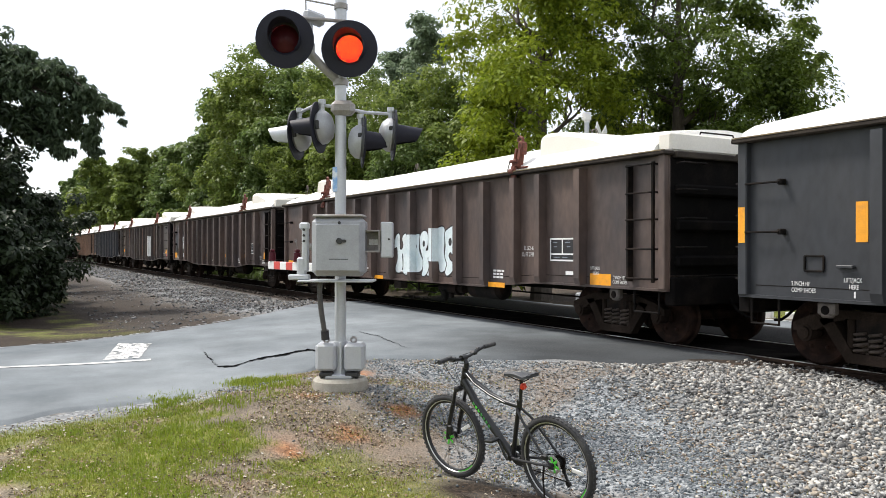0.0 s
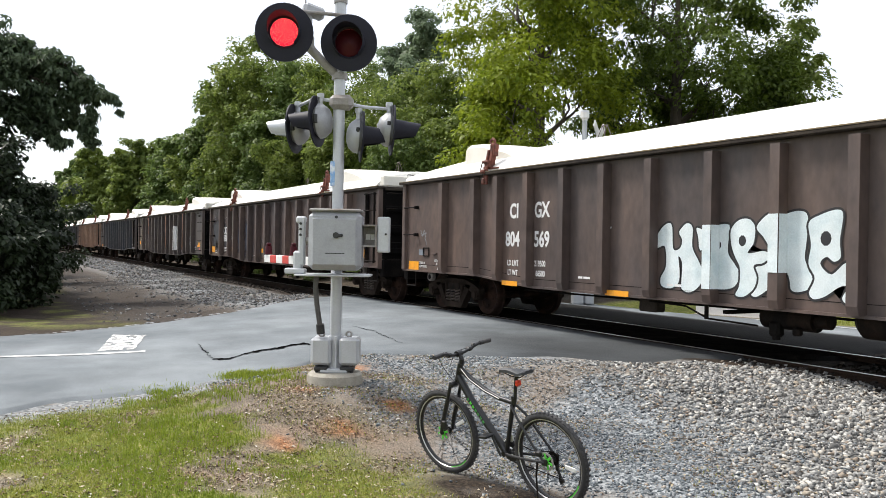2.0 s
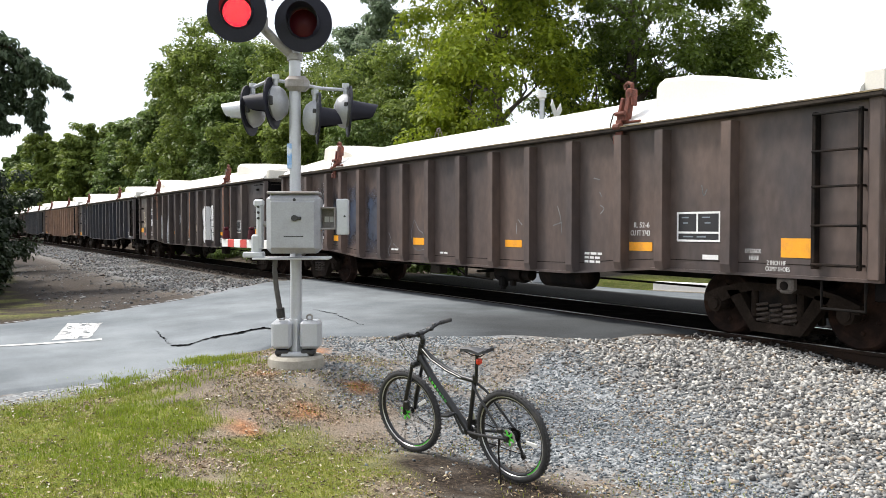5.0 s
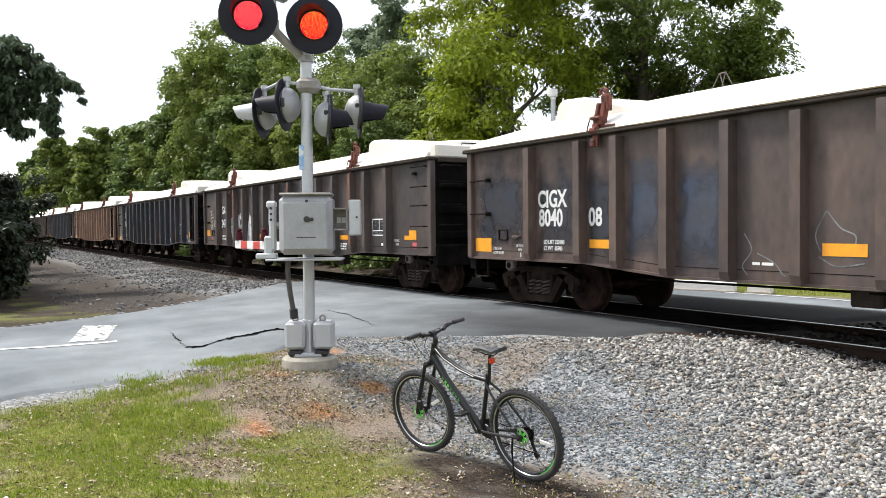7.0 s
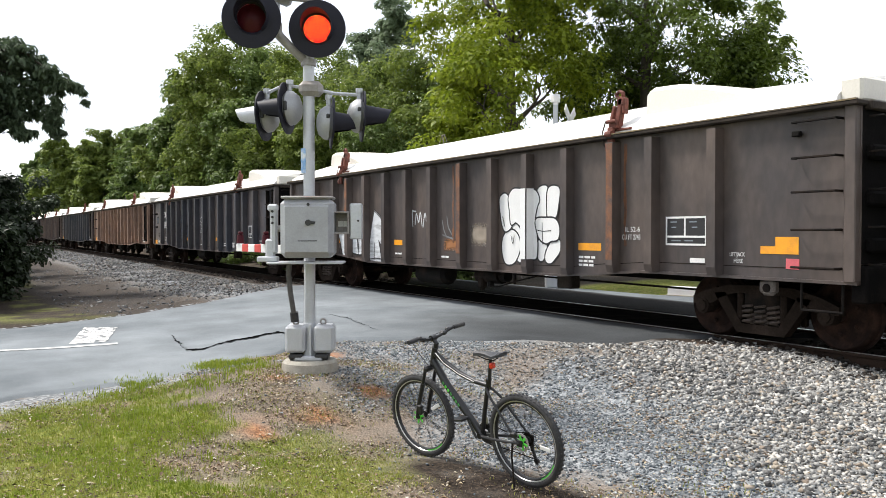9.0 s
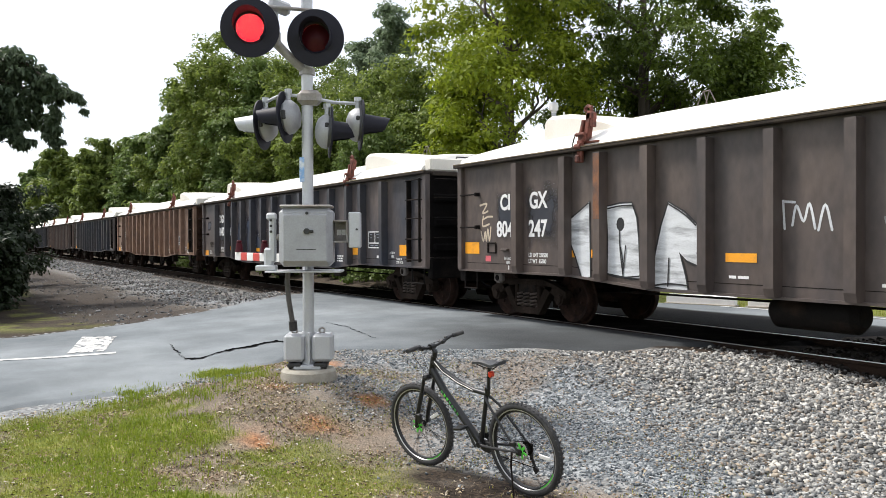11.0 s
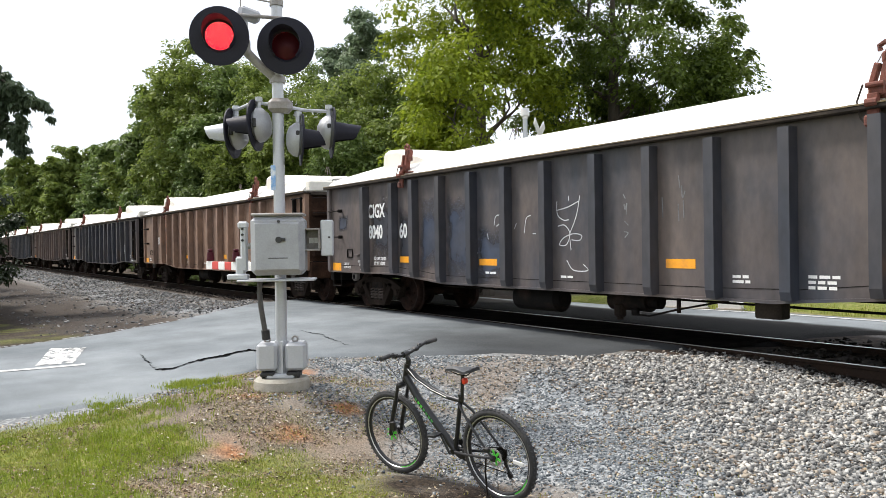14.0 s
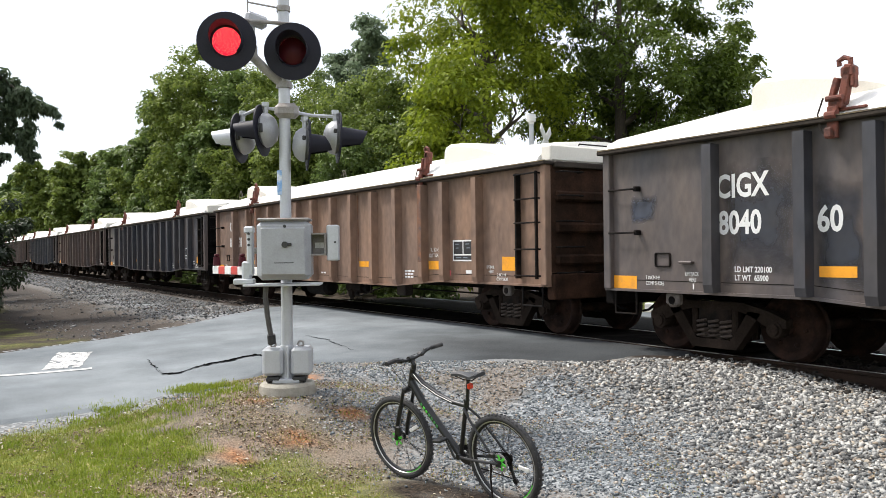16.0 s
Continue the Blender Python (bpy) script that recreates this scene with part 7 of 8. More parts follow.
part("frame_stripe", Geo().tube([(0.87, 0.016, 0.905), (0.78, 0.0235, 0.838), (0.62, 0.021, 0.77), (0.46, 0.019, 0.729)], 0.0035, 6), M["white_stripe"], bike_frame)
# fork, steered a little
fork_at = Matrix.Translation(CROWN) @ STEER @ Matrix.Translation(-CROWN)
fg = Geo().box(CROWN, (0.05, 0.16, 0.045), 0.014).tube([CROWN, HEAD_B], 0.017, 10)
for s in (-1, 1):
    fg.tube([CROWN + Vector((0, s * 0.065, 0.02)), CROWN.lerp(Vector((1.10, 0, 0.42)), 0.45) + Vector((0, s * 0.065, 0))], 0.014, 10)
    fg.tube([CROWN.lerp(Vector((1.10, 0, 0.42)), 0.35) + Vector((0, s * 0.065, 0)), (1.085, s * 0.065, 0.45), (1.115, s * 0.066, HZ)], [0.019, 0.018, 0.014], 10)
fg.tube([CROWN.lerp(Vector((1.10, 0, 0.42)), 0.4) + Vector((0.01, s * 0.065, 0)) for s in (-1, 1)], 0.014, 8)
fork = part("fork", fg, M["bike_black"], bike, at=fork_at)
part("front_caliper", Geo().box((1.06, 0.075, 0.43), (0.05, 0.03, 0.08), 0.01), M["bike_black"], fork)
part("front_axle", Geo().cyl((BASE, -0.085, HZ), (BASE, 0.085, HZ), 0.008, n=8), M["chrome"], fork)
front = wheel("front_wheel", fork_at @ pose(BASE, 0, HZ, 0, 60, 0), 0)
# cockpit
BAR = Vector((0.90, 0, 1.02))
part("stem", Geo().tube([HEAD_T, HEAD_T + Vector((-0.012, 0, 0.045))], 0.021, 12).tube([HEAD_T + Vector((-0.012, 0, 0.04)), BAR], 0.017, 10).cyl(BAR + Vector((0, -0.025, 0)), BAR + Vector((0, 0.025, 0)), 0.024, n=12), M["bike_black"], bike, at=fork_at)
cockpit = part("handlebar", Geo().tube([BAR + Vector(p) for p in ((-0.05, -0.31, 0.045), (-0.03, -0.20, 0.042), (0, -0.06, 0.0), (0, 0.06, 0.0), (-0.03, 0.20, 0.042), (-0.05, 0.31, 0.045))], 0.0125, 10), M["bike_black"], bike, at=fork_at)
for s in (-1, 1):
    part("grip", Geo().tube([BAR + Vector((-0.034, s * 0.215, 0.0435)), BAR + Vector((-0.051, s * 0.325, 0.0455))], 0.0175, 10), M["rubber"], cockpit)
    part("brake_lever", Geo().tube([BAR + Vector((0.0, s * 0.17, 0.038)), BAR + Vector((0.03, s * 0.20, 0.03)), BAR + Vector((0.025, s * 0.29, 0.025))], 0.0075, 6).box(BAR + Vector((-0.01, s * 0.165, 0.036)), (0.035, 0.04, 0.03), 0.008), M["bike_black"], cockpit)
    part("shifter", Geo().box(BAR + Vector((0.0, s * 0.12, 0.015)), (0.06, 0.05, 0.035), 0.012), M["bike_black"], cockpit)
    part("cable", Geo().tube([BAR + Vector((0.02, s * 0.13, 0.02)), BAR + Vector((0.14, s * 0.10, -0.02)), BAR + Vector((0.15, s * 0.04, -0.12)), HEAD_B + Vector((0.05, s * 0.02, 0.0)), HEAD_B + Vector((-0.05, s * 0.025, -0.04))], 0.0028, 5), M["bike_black"], cockpit)
# seat
post = part("seatpost", Geo().tube([SEAT_T - Vector((0, 0, 0.06)), (0.285, 0, 0.875), (0.275, 0, 0.925)], 0.0135, 10).cyl(SEAT_T + Vector((0, -0.022, -0.008)), SEAT_T + Vector((0, 0.022, -0.008)), 0.012, n=8).tube([SEAT_T, SEAT_T + Vector((0.006, 0, -0.025))], 0.021, 12), M["bike_black"], bike)
sg = Geo()
V, F = [], []
outline = [(0.155, 0.012), (0.15, 0.022), (0.08, 0.026), (0.02, 0.034), (-0.04, 0.056), (-0.09, 0.074), (-0.125, 0.070), (-0.14, 0.045)]
for x, w in outline:
    crown_z = 0.972 + 0.012 * (x > 0.12) * -1 + (0.014 if x < -0.09 else 0.0)
    V += [(0.285 + x, -w, crown_z - 0.026), (0.285 + x, -w * 0.96, crown_z - 0.006), (0.285 + x, -w * 0.5, crown_z + 0.003), (0.285 + x, 0, crown_z - 0.002), (0.285 + x, w * 0.5, crown_z + 0.003), (0.285 + x, w * 0.96, crown_z - 0.006), (0.285 + x, w, crown_z - 0.026)]
for i in range(len(outline) - 1):
    F += [(i * 7 + j, i * 7 + j + 1, i * 7 + j + 8, i * 7 + j + 7) for j in range(6)] + [(i * 7 + 6, i * 7, i * 7 + 7, i * 7 + 13)]
F += [tuple(range(6, -1, -1)), tuple((len(outline) - 1) * 7 + j for j in range(7))]
saddle = part("saddle", sg.add(V, F), M["saddle_vinyl"], bike)
part("saddle_rail", Geo().tube([(0.40, 0.02, 0.945), (0.30, 0.022, 0.925), (0.22, 0.022, 0.925), (0.17, 0.03, 0.95)], 0.004, 6), M["steel_dark"], saddle)
part("rear_light", Geo().box((0.262, 0, 0.875), (0.035, 0.05, 0.045), 0.010), M["red_plastic"], bike, "red rear reflector under the saddle")
# drive side
part("crankset", Geo().lathe([(0.03, -0.003), (0.085, -0.003), (0.085, 0.003), (0.03, 0.003)], Matrix.Translation(BB + Vector((0, -0.050, 0))) @ pose(0, 0, 0, 90, 0, 0), 32, closed=True).box(BB + Vector((-0.04, -0.066, -0.07)), (0.022, 0.014, 0.18), 0.006, pose(0, 0, 0, 0, 30, 0)), M["bike_black"], bike)
part("crank_arm", Geo().box(BB + Vector((0.045, 0.062, 0.07)), (0.024, 0.014, 0.18), 0.006, pose(0, 0, 0, 0, 30, 0)), M["bike_black"], bike)
for s, q in ((-1, Vector((-0.085, 0, -0.145))), (1, Vector((0.09, 0, 0.147)))):
    part("pedal", Geo().box(BB + q + Vector((0, s * 0.115, 0)), (0.09, 0.085, 0.022), 0.006, pose(0, 0, 0, 0, 8, 0)).cyl(BB + q + Vector((0, s * 0.06, 0)), BB + q + Vector((0, s * 0.1, 0)), 0.007, n=8), M["bike_black"], bike)
part("cassette", Geo().lathe([(0.0, 0.0), (0.05, 0.0), (0.05, 0.004), (0.042, 0.006), (0.042, 0.012), (0.033, 0.014), (0.033, 0.02), (0.022, 0.024), (0.0, 0.024)], Matrix.Translation((0, -0.030, HZ)) @ pose(0, 0, 0, 90, 0, 0), 28), M["steel_dark"], bike)
part("chain", Geo().tube([(0.0, -0.045, HZ + 0.045), (0.22, -0.048, 0.355), (0.445, -0.050, 0.39)], 0.004, 5).tube([(-0.03, -0.047, 0.20), (0.2, -0.048, 0.215), (0.43, -0.050, 0.22)], 0.004, 5), M["steel_dark"], bike)
part("derailleur", Geo().box((-0.01, -0.055, 0.285), (0.03, 0.02, 0.07), 0.006).box((-0.03, -0.055, 0.22), (0.024, 0.014, 0.10), 0.005, pose(0, 0, 0, 0, 20, 0)).cyl((-0.045, -0.060, 0.185), (-0.045, -0.045, 0.185), 0.022, n=12), M["bike_black"], bike)
part("front_derailleur", Geo().box((0.425, -0.035, 0.42), (0.05, 0.03, 0.07), 0.01), M["chrome"], bike)
part("rear_caliper", Geo().box((0.055, 0.062, 0.40), (0.06, 0.03, 0.045), 0.01), M["bike_black"], bike)
part("kickstand", Geo().tube([(0.07, 0.062, 0.345), (0.055, 0.10, 0.25), (0.035, 0.125, 0.05), (0.03, 0.135, 0.018)], [0.008, 0.007, 0.006, 0.006], 8), M["steel_dark"], bike)


# ---- trees ----
M["leaf_bright"] = leaf_material("yellow_green_leaves", (0.07, 0.12, 0.010), (0.36, 0.42, 0.035), 0.50)
M["leaf_mid"] = leaf_material("mid_green_leaves", (0.050, 0.092, 0.020), (0.265, 0.325, 0.066), 0.48)
M["leaf_dark"] = leaf_material("dark_green_leaves", (0.045, 0.085, 0.024), (0.21, 0.285, 0.075), 0.45)
M["leaf_blue"] = leaf_material("grey_green_leaves", (0.11, 0.16, 0.10), (0.27, 0.34, 0.20), 0.48)
# darker copy of the big tree's leaves for its shaded side
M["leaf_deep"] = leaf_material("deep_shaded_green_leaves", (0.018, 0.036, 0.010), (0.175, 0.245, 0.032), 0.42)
M["leaf_over"] = leaf_material("blue_green_drooping_leaves", (0.026, 0.048, 0.028), (0.13, 0.175, 0.095), 0.36)
# bush leaves blackened for the shade the bank stands in
M["leaf_shade"] = leaf_material("shade_darkened_green_leaves", (0.008, 0.016, 0.008), (0.038, 0.058, 0.022), 0.22)


def leaf_cloud(rs, centres, radii, per, size, flat=0.6, droop=0.25):
    """Leaves round each clump's centre: pointed, folded along the midrib, tips drooping."""
    n = len(centres) * per
    c = np.repeat(centres, per, 0)
    r = np.repeat(radii, per)[:, None]
    d = rs.normal(size=(n, 3))
    d /= np.linalg.norm(d, axis=1)[:, None]
    rad = rs.rand(n, 1) ** 0.45
    p = c + d * rad * r * np.array([1, 1, flat])
    up = d * 0.8 + np.array([0, 0, 0.9]) + rs.normal(size=(n, 3)) * 0.45
    up /= np.linalg.norm(up, axis=1)[:, None]
    a = rs.normal(size=(n, 3)) + d * 0.6
    a -= up * np.sum(a * up, 1)[:, None]
    a /= np.linalg.norm(a, axis=1)[:, None]
    b = np.cross(up, a)
    s = (size * rs.uniform(0.6, 1.3, (n, 1)))
    base, tip = p - a * s * 0.5, p + a * s * 0.6 - np.array([0, 0, 1]) * s * droop
    l, q = p + b * s * 0.34 + up * s * 0.08, p - b * s * 0.34 + up * s * 0.08
    V = np.stack([base, l, tip, q], 1).reshape(-1, 3)
    i = np.arange(n)[:, None] * 4
    F = np.concatenate([i + np.array([[0, 2, 1]]), i + np.array([[0, 3, 2]])], 1).reshape(-1, 3)
    return V, F


def limb(g, rs, p, d, length, r, depth, tips):
    """A wandering limb that splits."""
    pts, rad = [p.copy()], [r]
    n = 5
    for i in range(n):
        d = (d + Vector((rs.uniform(-1, 1), rs.uniform(-1, 1), rs.uniform(-0.5, 0.9))) * 0.16).normalized()
        p = p + d * length / n
        pts.append(p.copy())
        rad.append(r * (1 - 0.55 * (i + 1) / n))
    g.tube(pts, rad, 7 if depth < 2 else 5)
    if depth >= 3:
        tips.append(p)
        return
    for k in range(3 if depth < 2 else 2):
        a = rs.uniform(0, 2 * math.pi)
        out = Vector((math.cos(a), math.sin(a), rs.uniform(0.05, 0.7)))
        q = pts[rs.randint(2, n)] if k else p
        limb(g, rs, q, (d * 0.75 + out * 0.75).normalized(), length * rs.uniform(0.55, 0.8), r * 0.5, depth + 1, tips)


def tree(at, height, spread, leaf, label, seed, clumps=220, per=90, leaf_size=0.2, crown_base=0.25, lean=(0, 0), clump_r=0.85, gaps=0.0, squash=1.0, trunk_r=0.22, name="tree", category="tree"):
    """A broadleaf tree: trunk, splitting limbs, and a crown of leaf clumps set unevenly in a lumpy hull."""
    rs, rn = random.Random(seed), np.random.RandomState(seed)
    z0 = float(ground_height(at[0], at[1]))
    t = thing(name, label, category, pose(at[0], at[1], z0))
    g, tips = Geo(), []
    h0 = height * crown_base
    lx, ly = lean
    g.tube([(0, 0, -0.3), (0.02, 0.0, h0 * 0.5), (lx * 0.3, ly * 0.3, h0), (lx * 0.6, ly * 0.6, (h0 + height) * 0.5), (lx, ly, height * 0.86)], [trunk_r * 1.35, trunk_r, trunk_r * 0.85, trunk_r * 0.45, trunk_r * 0.12], 9)
    for k in range(8):
        a, f = k * 2.4 + rs.uniform(-0.3, 0.3), 0.9 + 0.1 * k
        z = h0 * 0.9 + (height * 0.66 - h0 * 0.9) * k / 7
        limb(g, rs, Vector((lx * 0.5 * k / 7, ly * 0.5 * k / 7, z)), Vector((math.cos(a), math.sin(a), rs.uniform(0.3, 0.9))).normalized(), spread * 0.36 * (1 - 0.04 * k), trunk_r * 0.42, 1, tips)
    part("trunk", g, M["bark"], t)
    # lumpy hull: overlapping lobes
    lobes = []
    n_lobes = max(11, int(6 * height / spread))
    for k in range(n_lobes):
        a, e = rs.uniform(0, 2 * math.pi), -0.75 + 1.75 * (k + rs.random()) / n_lobes
        rr = spread * rs.uniform(0.45, 0.72) * math.sqrt(max(0.1, 1 - 0.5 * e * e))
        lobes.append((lean[0] * (0.5 + 0.5 * e) + rr * math.cos(a), lean[1] * (0.5 + 0.5 * e) + rr * math.sin(a), h0 + (height - h0) * (0.48 + 0.38 * e), spread * rs.uniform(0.32, 0.5)))
    lobes.append((lean[0] * 0.5, lean[1] * 0.5, h0 + (height - h0) * 0.62, spread * 0.62))
    lobes = np.array(lobes)
    C = []
    while len(C) < clumps:
        i = rn.randint(len(lobes))
        d = rn.normal(size=3)
        d /= np.linalg.norm(d)
        if d[2] < -0.55:
            continue
        p = lobes[i, :3] + d * lobes[i, 3] * rn.uniform(0.62, 1.04) * np.array([1, 1, squash])
        if gaps and value_noise(p[0] * 1.0 + seed, p[1] + p[2] * 1.3, 1.5, seed) < gaps:
            continue
        C.append(p)
    C = np.array(C)
    # fit the crown to the wanted height and spread
    top, low, cr = np.percentile(C[:, 2], 99.5), np.percentile(C[:, 2], 1), clump_r * 0.45
    C[:, 2] = h0 * 0.55 + (C[:, 2] - low) * (height - cr - h0 * 0.55) / (top - low)
    for k in (0, 1):
        mid = np.median(C[:, k])
        C[:, k] = lean[k] + (C[:, k] - mid) * (spread - cr) / max(0.1, np.percentile(np.abs(C[:, k] - mid), 98))
    # no clump hangs apart from the crown
    C[:, 2] = np.minimum(C[:, 2], height - cr * 0.5)
    C = C[(np.hypot(C[:, 0] - lean[0], C[:, 1] - lean[1]) < spread * 1.3)]
    gap = np.array([np.sort(np.linalg.norm(C - c, axis=1))[min(3, len(C) - 1)] for c in C])
    C = C[gap < clump_r * 2.0]
    V, F = leaf_cloud(rn, C, clump_r * rn.uniform(0.6, 1.25, len(C)), per, leaf_size)
    part("crown", big_mesh("crown", V, F, M[leaf]), M[leaf], t)
    return t


def overhanging_tree():
    """A leaning tree whose boughs reach out over the bank and droop at their tips."""
    rs, rn = random.Random(41), np.random.RandomState(41)
    base = Vector((-27.6, -11.6, float(ground_height(-27.6, -11.6))))
    t = thing("tree", "dark overhanging tree with long drooping leaf sprays", "tree", pose(*base))
    g = Geo()
    at = lambda x, y, z: Vector((x, y, z)) - base
    fork = at(-27.5, -11.0, 5.0)
    g.tube([(0, 0, -0.3), (0.05, 0.1, 2.0), fork], [0.30, 0.24, 0.18], 9)
    boughs = [(at(-27.1, -9.2, 7.1), at(-26.4, -7.6, 6.6), at(-25.85, -6.45, 5.5)), (at(-27.0, -9.0, 6.4), at(-26.5, -7.7, 5.9), at(-26.1, -6.9, 4.5)),
              (at(-27.2, -9.6, 6.9), at(-26.9, -8.4, 7.0), at(-26.3, -7.2, 6.2)), (at(-27.0, -9.3, 5.6), at(-26.7, -8.4, 5.2), at(-26.4, -7.8, 4.4)), (at(-27.2, -9.6, 6.3), at(-26.8, -8.6, 6.2), at(-26.4, -7.9, 5.3)),
              (at(-27.5, -10.0, 6.9), at(-27.2, -9.2, 7.3), at(-26.9, -8.4, 6.9)), (at(-27.4, -12.5, 7.5), at(-27.2, -14.0, 8.0), at(-26.9, -15.2, 7.0)), (at(-26.0, -11.4, 7.0), at(-25.0, -11.8, 7.6), at(-24.2, -12.2, 6.8)),
              (at(-28.9, -11.2, 7.2), at(-30.0, -10.8, 7.8), at(-30.9, -10.4, 6.9))]
    C, R = [], []
    for a, b, c in boughs:
        g.tube([fork, a, b, c], [0.12, 0.07, 0.04, 0.012], 7)
        for k in range(42):
            f = 0.15 + 0.85 * k / 41
            p = fork.lerp(a, f * 3) if f < 1 / 3 else a.lerp(b, f * 3 - 1) if f < 2 / 3 else b.lerp(c, f * 3 - 2)
            wide = 0.75 * (1 - f) + 0.22
            q = p + Vector((rs.gauss(0, 0.6), rs.gauss(0, 0.6), rs.gauss(-0.1, 0.45))) * wide
            C.append(q)
            R.append(0.16 + 0.34 * (1 - f) + rs.uniform(0, 0.1))
            if k % 3 == 0 and f > 0.4:
                # a hanging twig with its own small leaves
                for m in range(3):
                    C.append(q + Vector((rs.uniform(-0.1, 0.1), 0.07 * (m + 1), -0.11 * (m + 1) * rs.uniform(0.6, 1.4))))
                    R.append(0.13)
    part("trunk", g, M["bark"], t)
    V, F = leaf_cloud(rn, np.array(C), np.array(R), 60, 0.15, 0.6, 0.6)
    part("crown", big_mesh("crown", V, F, M["leaf_over"]), M["leaf_over"], t)
    return t


# large tree behind the train: leaf colour paints sunny, shaded sides; sky showing through
tree((-20.3, 5.4), 12.4, 3.40, "leaf_bright", "large yellow-green broadleaf tree behind the railway", 3, 270, 210, 0.14, 0.2, clump_r=0.72, gaps=0.30, trunk_r=0.28)
tree((-19.6, 10.6), 12.8, 4.49, "leaf_deep", "large broadleaf tree with spreading limbs, shade in its dark green leaves", 14, 300, 210, 0.14, 0.3, clump_r=0.75, gaps=0.34, trunk_r=0.3)
tree((-17.5, 13.2), 9.3, 1.59, "leaf_mid", "slim green broadleaf tree, thin against the sky", 15, 90, 100, 0.2, 0.38, clump_r=0.55, gaps=0.3, trunk_r=0.12)
tree((-21.7, 4.2), 7.1, 1.37, "leaf_bright", "young yellow-green tree beside the railway", 23, 110, 90, 0.19, 0.22, clump_r=0.5, trunk_r=0.1)
tree((-20.8, 11.2), 7.2, 1.5, "leaf_mid", "young green tree beside the railway", 24, 80, 90, 0.19, 0.2, clump_r=0.5, trunk_r=0.08)
# the wood along the far side of the track
WOOD = [(-53.6, 6.6, 15.5, 4.3, "leaf_mid"), (-61.7, 5.2, 12.9, 2.1, "leaf_dark"), (-57.8, 6.1, 14.0, 2.3, "leaf_mid"), (-47.4, 8.1, 12.9, 2.8, "leaf_dark"), (-42.8, 8.1, 11.9, 2.9, "leaf_mid"), (-55.2, 18.8, 19.2, 3.0, "leaf_blue"), (-36.1, 7.7, 10.3, 2.7, "leaf_mid"), (-33.1, 9.1, 10.1, 2.6, "leaf_mid"), (-84.9, 6.8, 12.4, 3.2, "leaf_dark"), (-102.1, 6.9, 13.6, 3.8, "leaf_mid"), (-125.2, 6.8, 14.6, 4.4, "leaf_mid"), (-161.8, 6.9, 16.5, 5.2, "leaf_dark"), (-56.5, 6.3, 10.1, 2.8, "leaf_mid"), (-44.9, 6.4, 8.9, 2.6, "leaf_mid"), (-37.0, 6.2, 7.8, 2.4, "leaf_mid"), (-32.2, 6.6, 7.0, 2.3, "leaf_dark"), (-71.2, 6.8, 9.6, 3.0, "leaf_mid"), (-48.5, 6.2, 10.2, 2.6, "leaf_dark"), (-30.9, 8.9, 7.9, 2.4, "leaf_mid")]
for i, (x, y, h, s, lf) in enumerate(WOOD):
    d = math.hypot(x, y + 9.6)
    tree((x, y), h, s, lf, "green broadleaf tree in the wood along the railway", 100 + i, int(90 + 7.0 * s * h), 85, 0.17 * max(1, d / 40), 0.10, clump_r=0.42 + 0.10 * s, trunk_r=0.18)
for i, (x, y, h, s) in enumerate([(-135, 4, 11, 8), (-165, 0, 12, 9), (-200, -6, 14, 12), (-190, -24, 14, 10), (-150, -18, 13, 9), (-120, -16, 12, 8), (-95, -13.5, 10, 6), (-75, -13.0, 8, 5)]):
    tree((x, y), h, s, "leaf_mid", "distant green tree beside the line", 160 + i, 80, 70, 0.7, 0.1, clump_r=0.2 * s)
# low scrub along the far side of the track
rs = random.Random(77)
for i in range(17):
    x = -21.4 - i * 2.3 - rs.uniform(-0.5, 0.5)
    tree((x, 3.7 + rs.uniform(-0.4, 0.9) + 0.02 * i), rs.uniform(1.1, 1.9), rs.uniform(0.9, 1.4), "leaf_dark", "low green scrub beside the track", 300 + i, 46, 46, 0.15, 0.05, clump_r=0.36, trunk_r=0.03, name="bush", category="bush")
# trees and scrub on the near bank, the scrub's shade in its leaf colour
overhanging_tree()
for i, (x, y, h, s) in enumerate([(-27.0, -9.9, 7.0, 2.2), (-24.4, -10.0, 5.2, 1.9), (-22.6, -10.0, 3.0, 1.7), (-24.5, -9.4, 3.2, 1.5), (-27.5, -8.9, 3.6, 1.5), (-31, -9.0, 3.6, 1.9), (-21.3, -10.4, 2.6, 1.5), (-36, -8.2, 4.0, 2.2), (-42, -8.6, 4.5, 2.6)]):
    tree((x, y), h, s, "leaf_shade", "green bush on the bank, its shade in the leaf colour", 60 + i, 130, 90, 0.15, 0.05, clump_r=0.45, trunk_r=0.05, name="bush", category="bush")


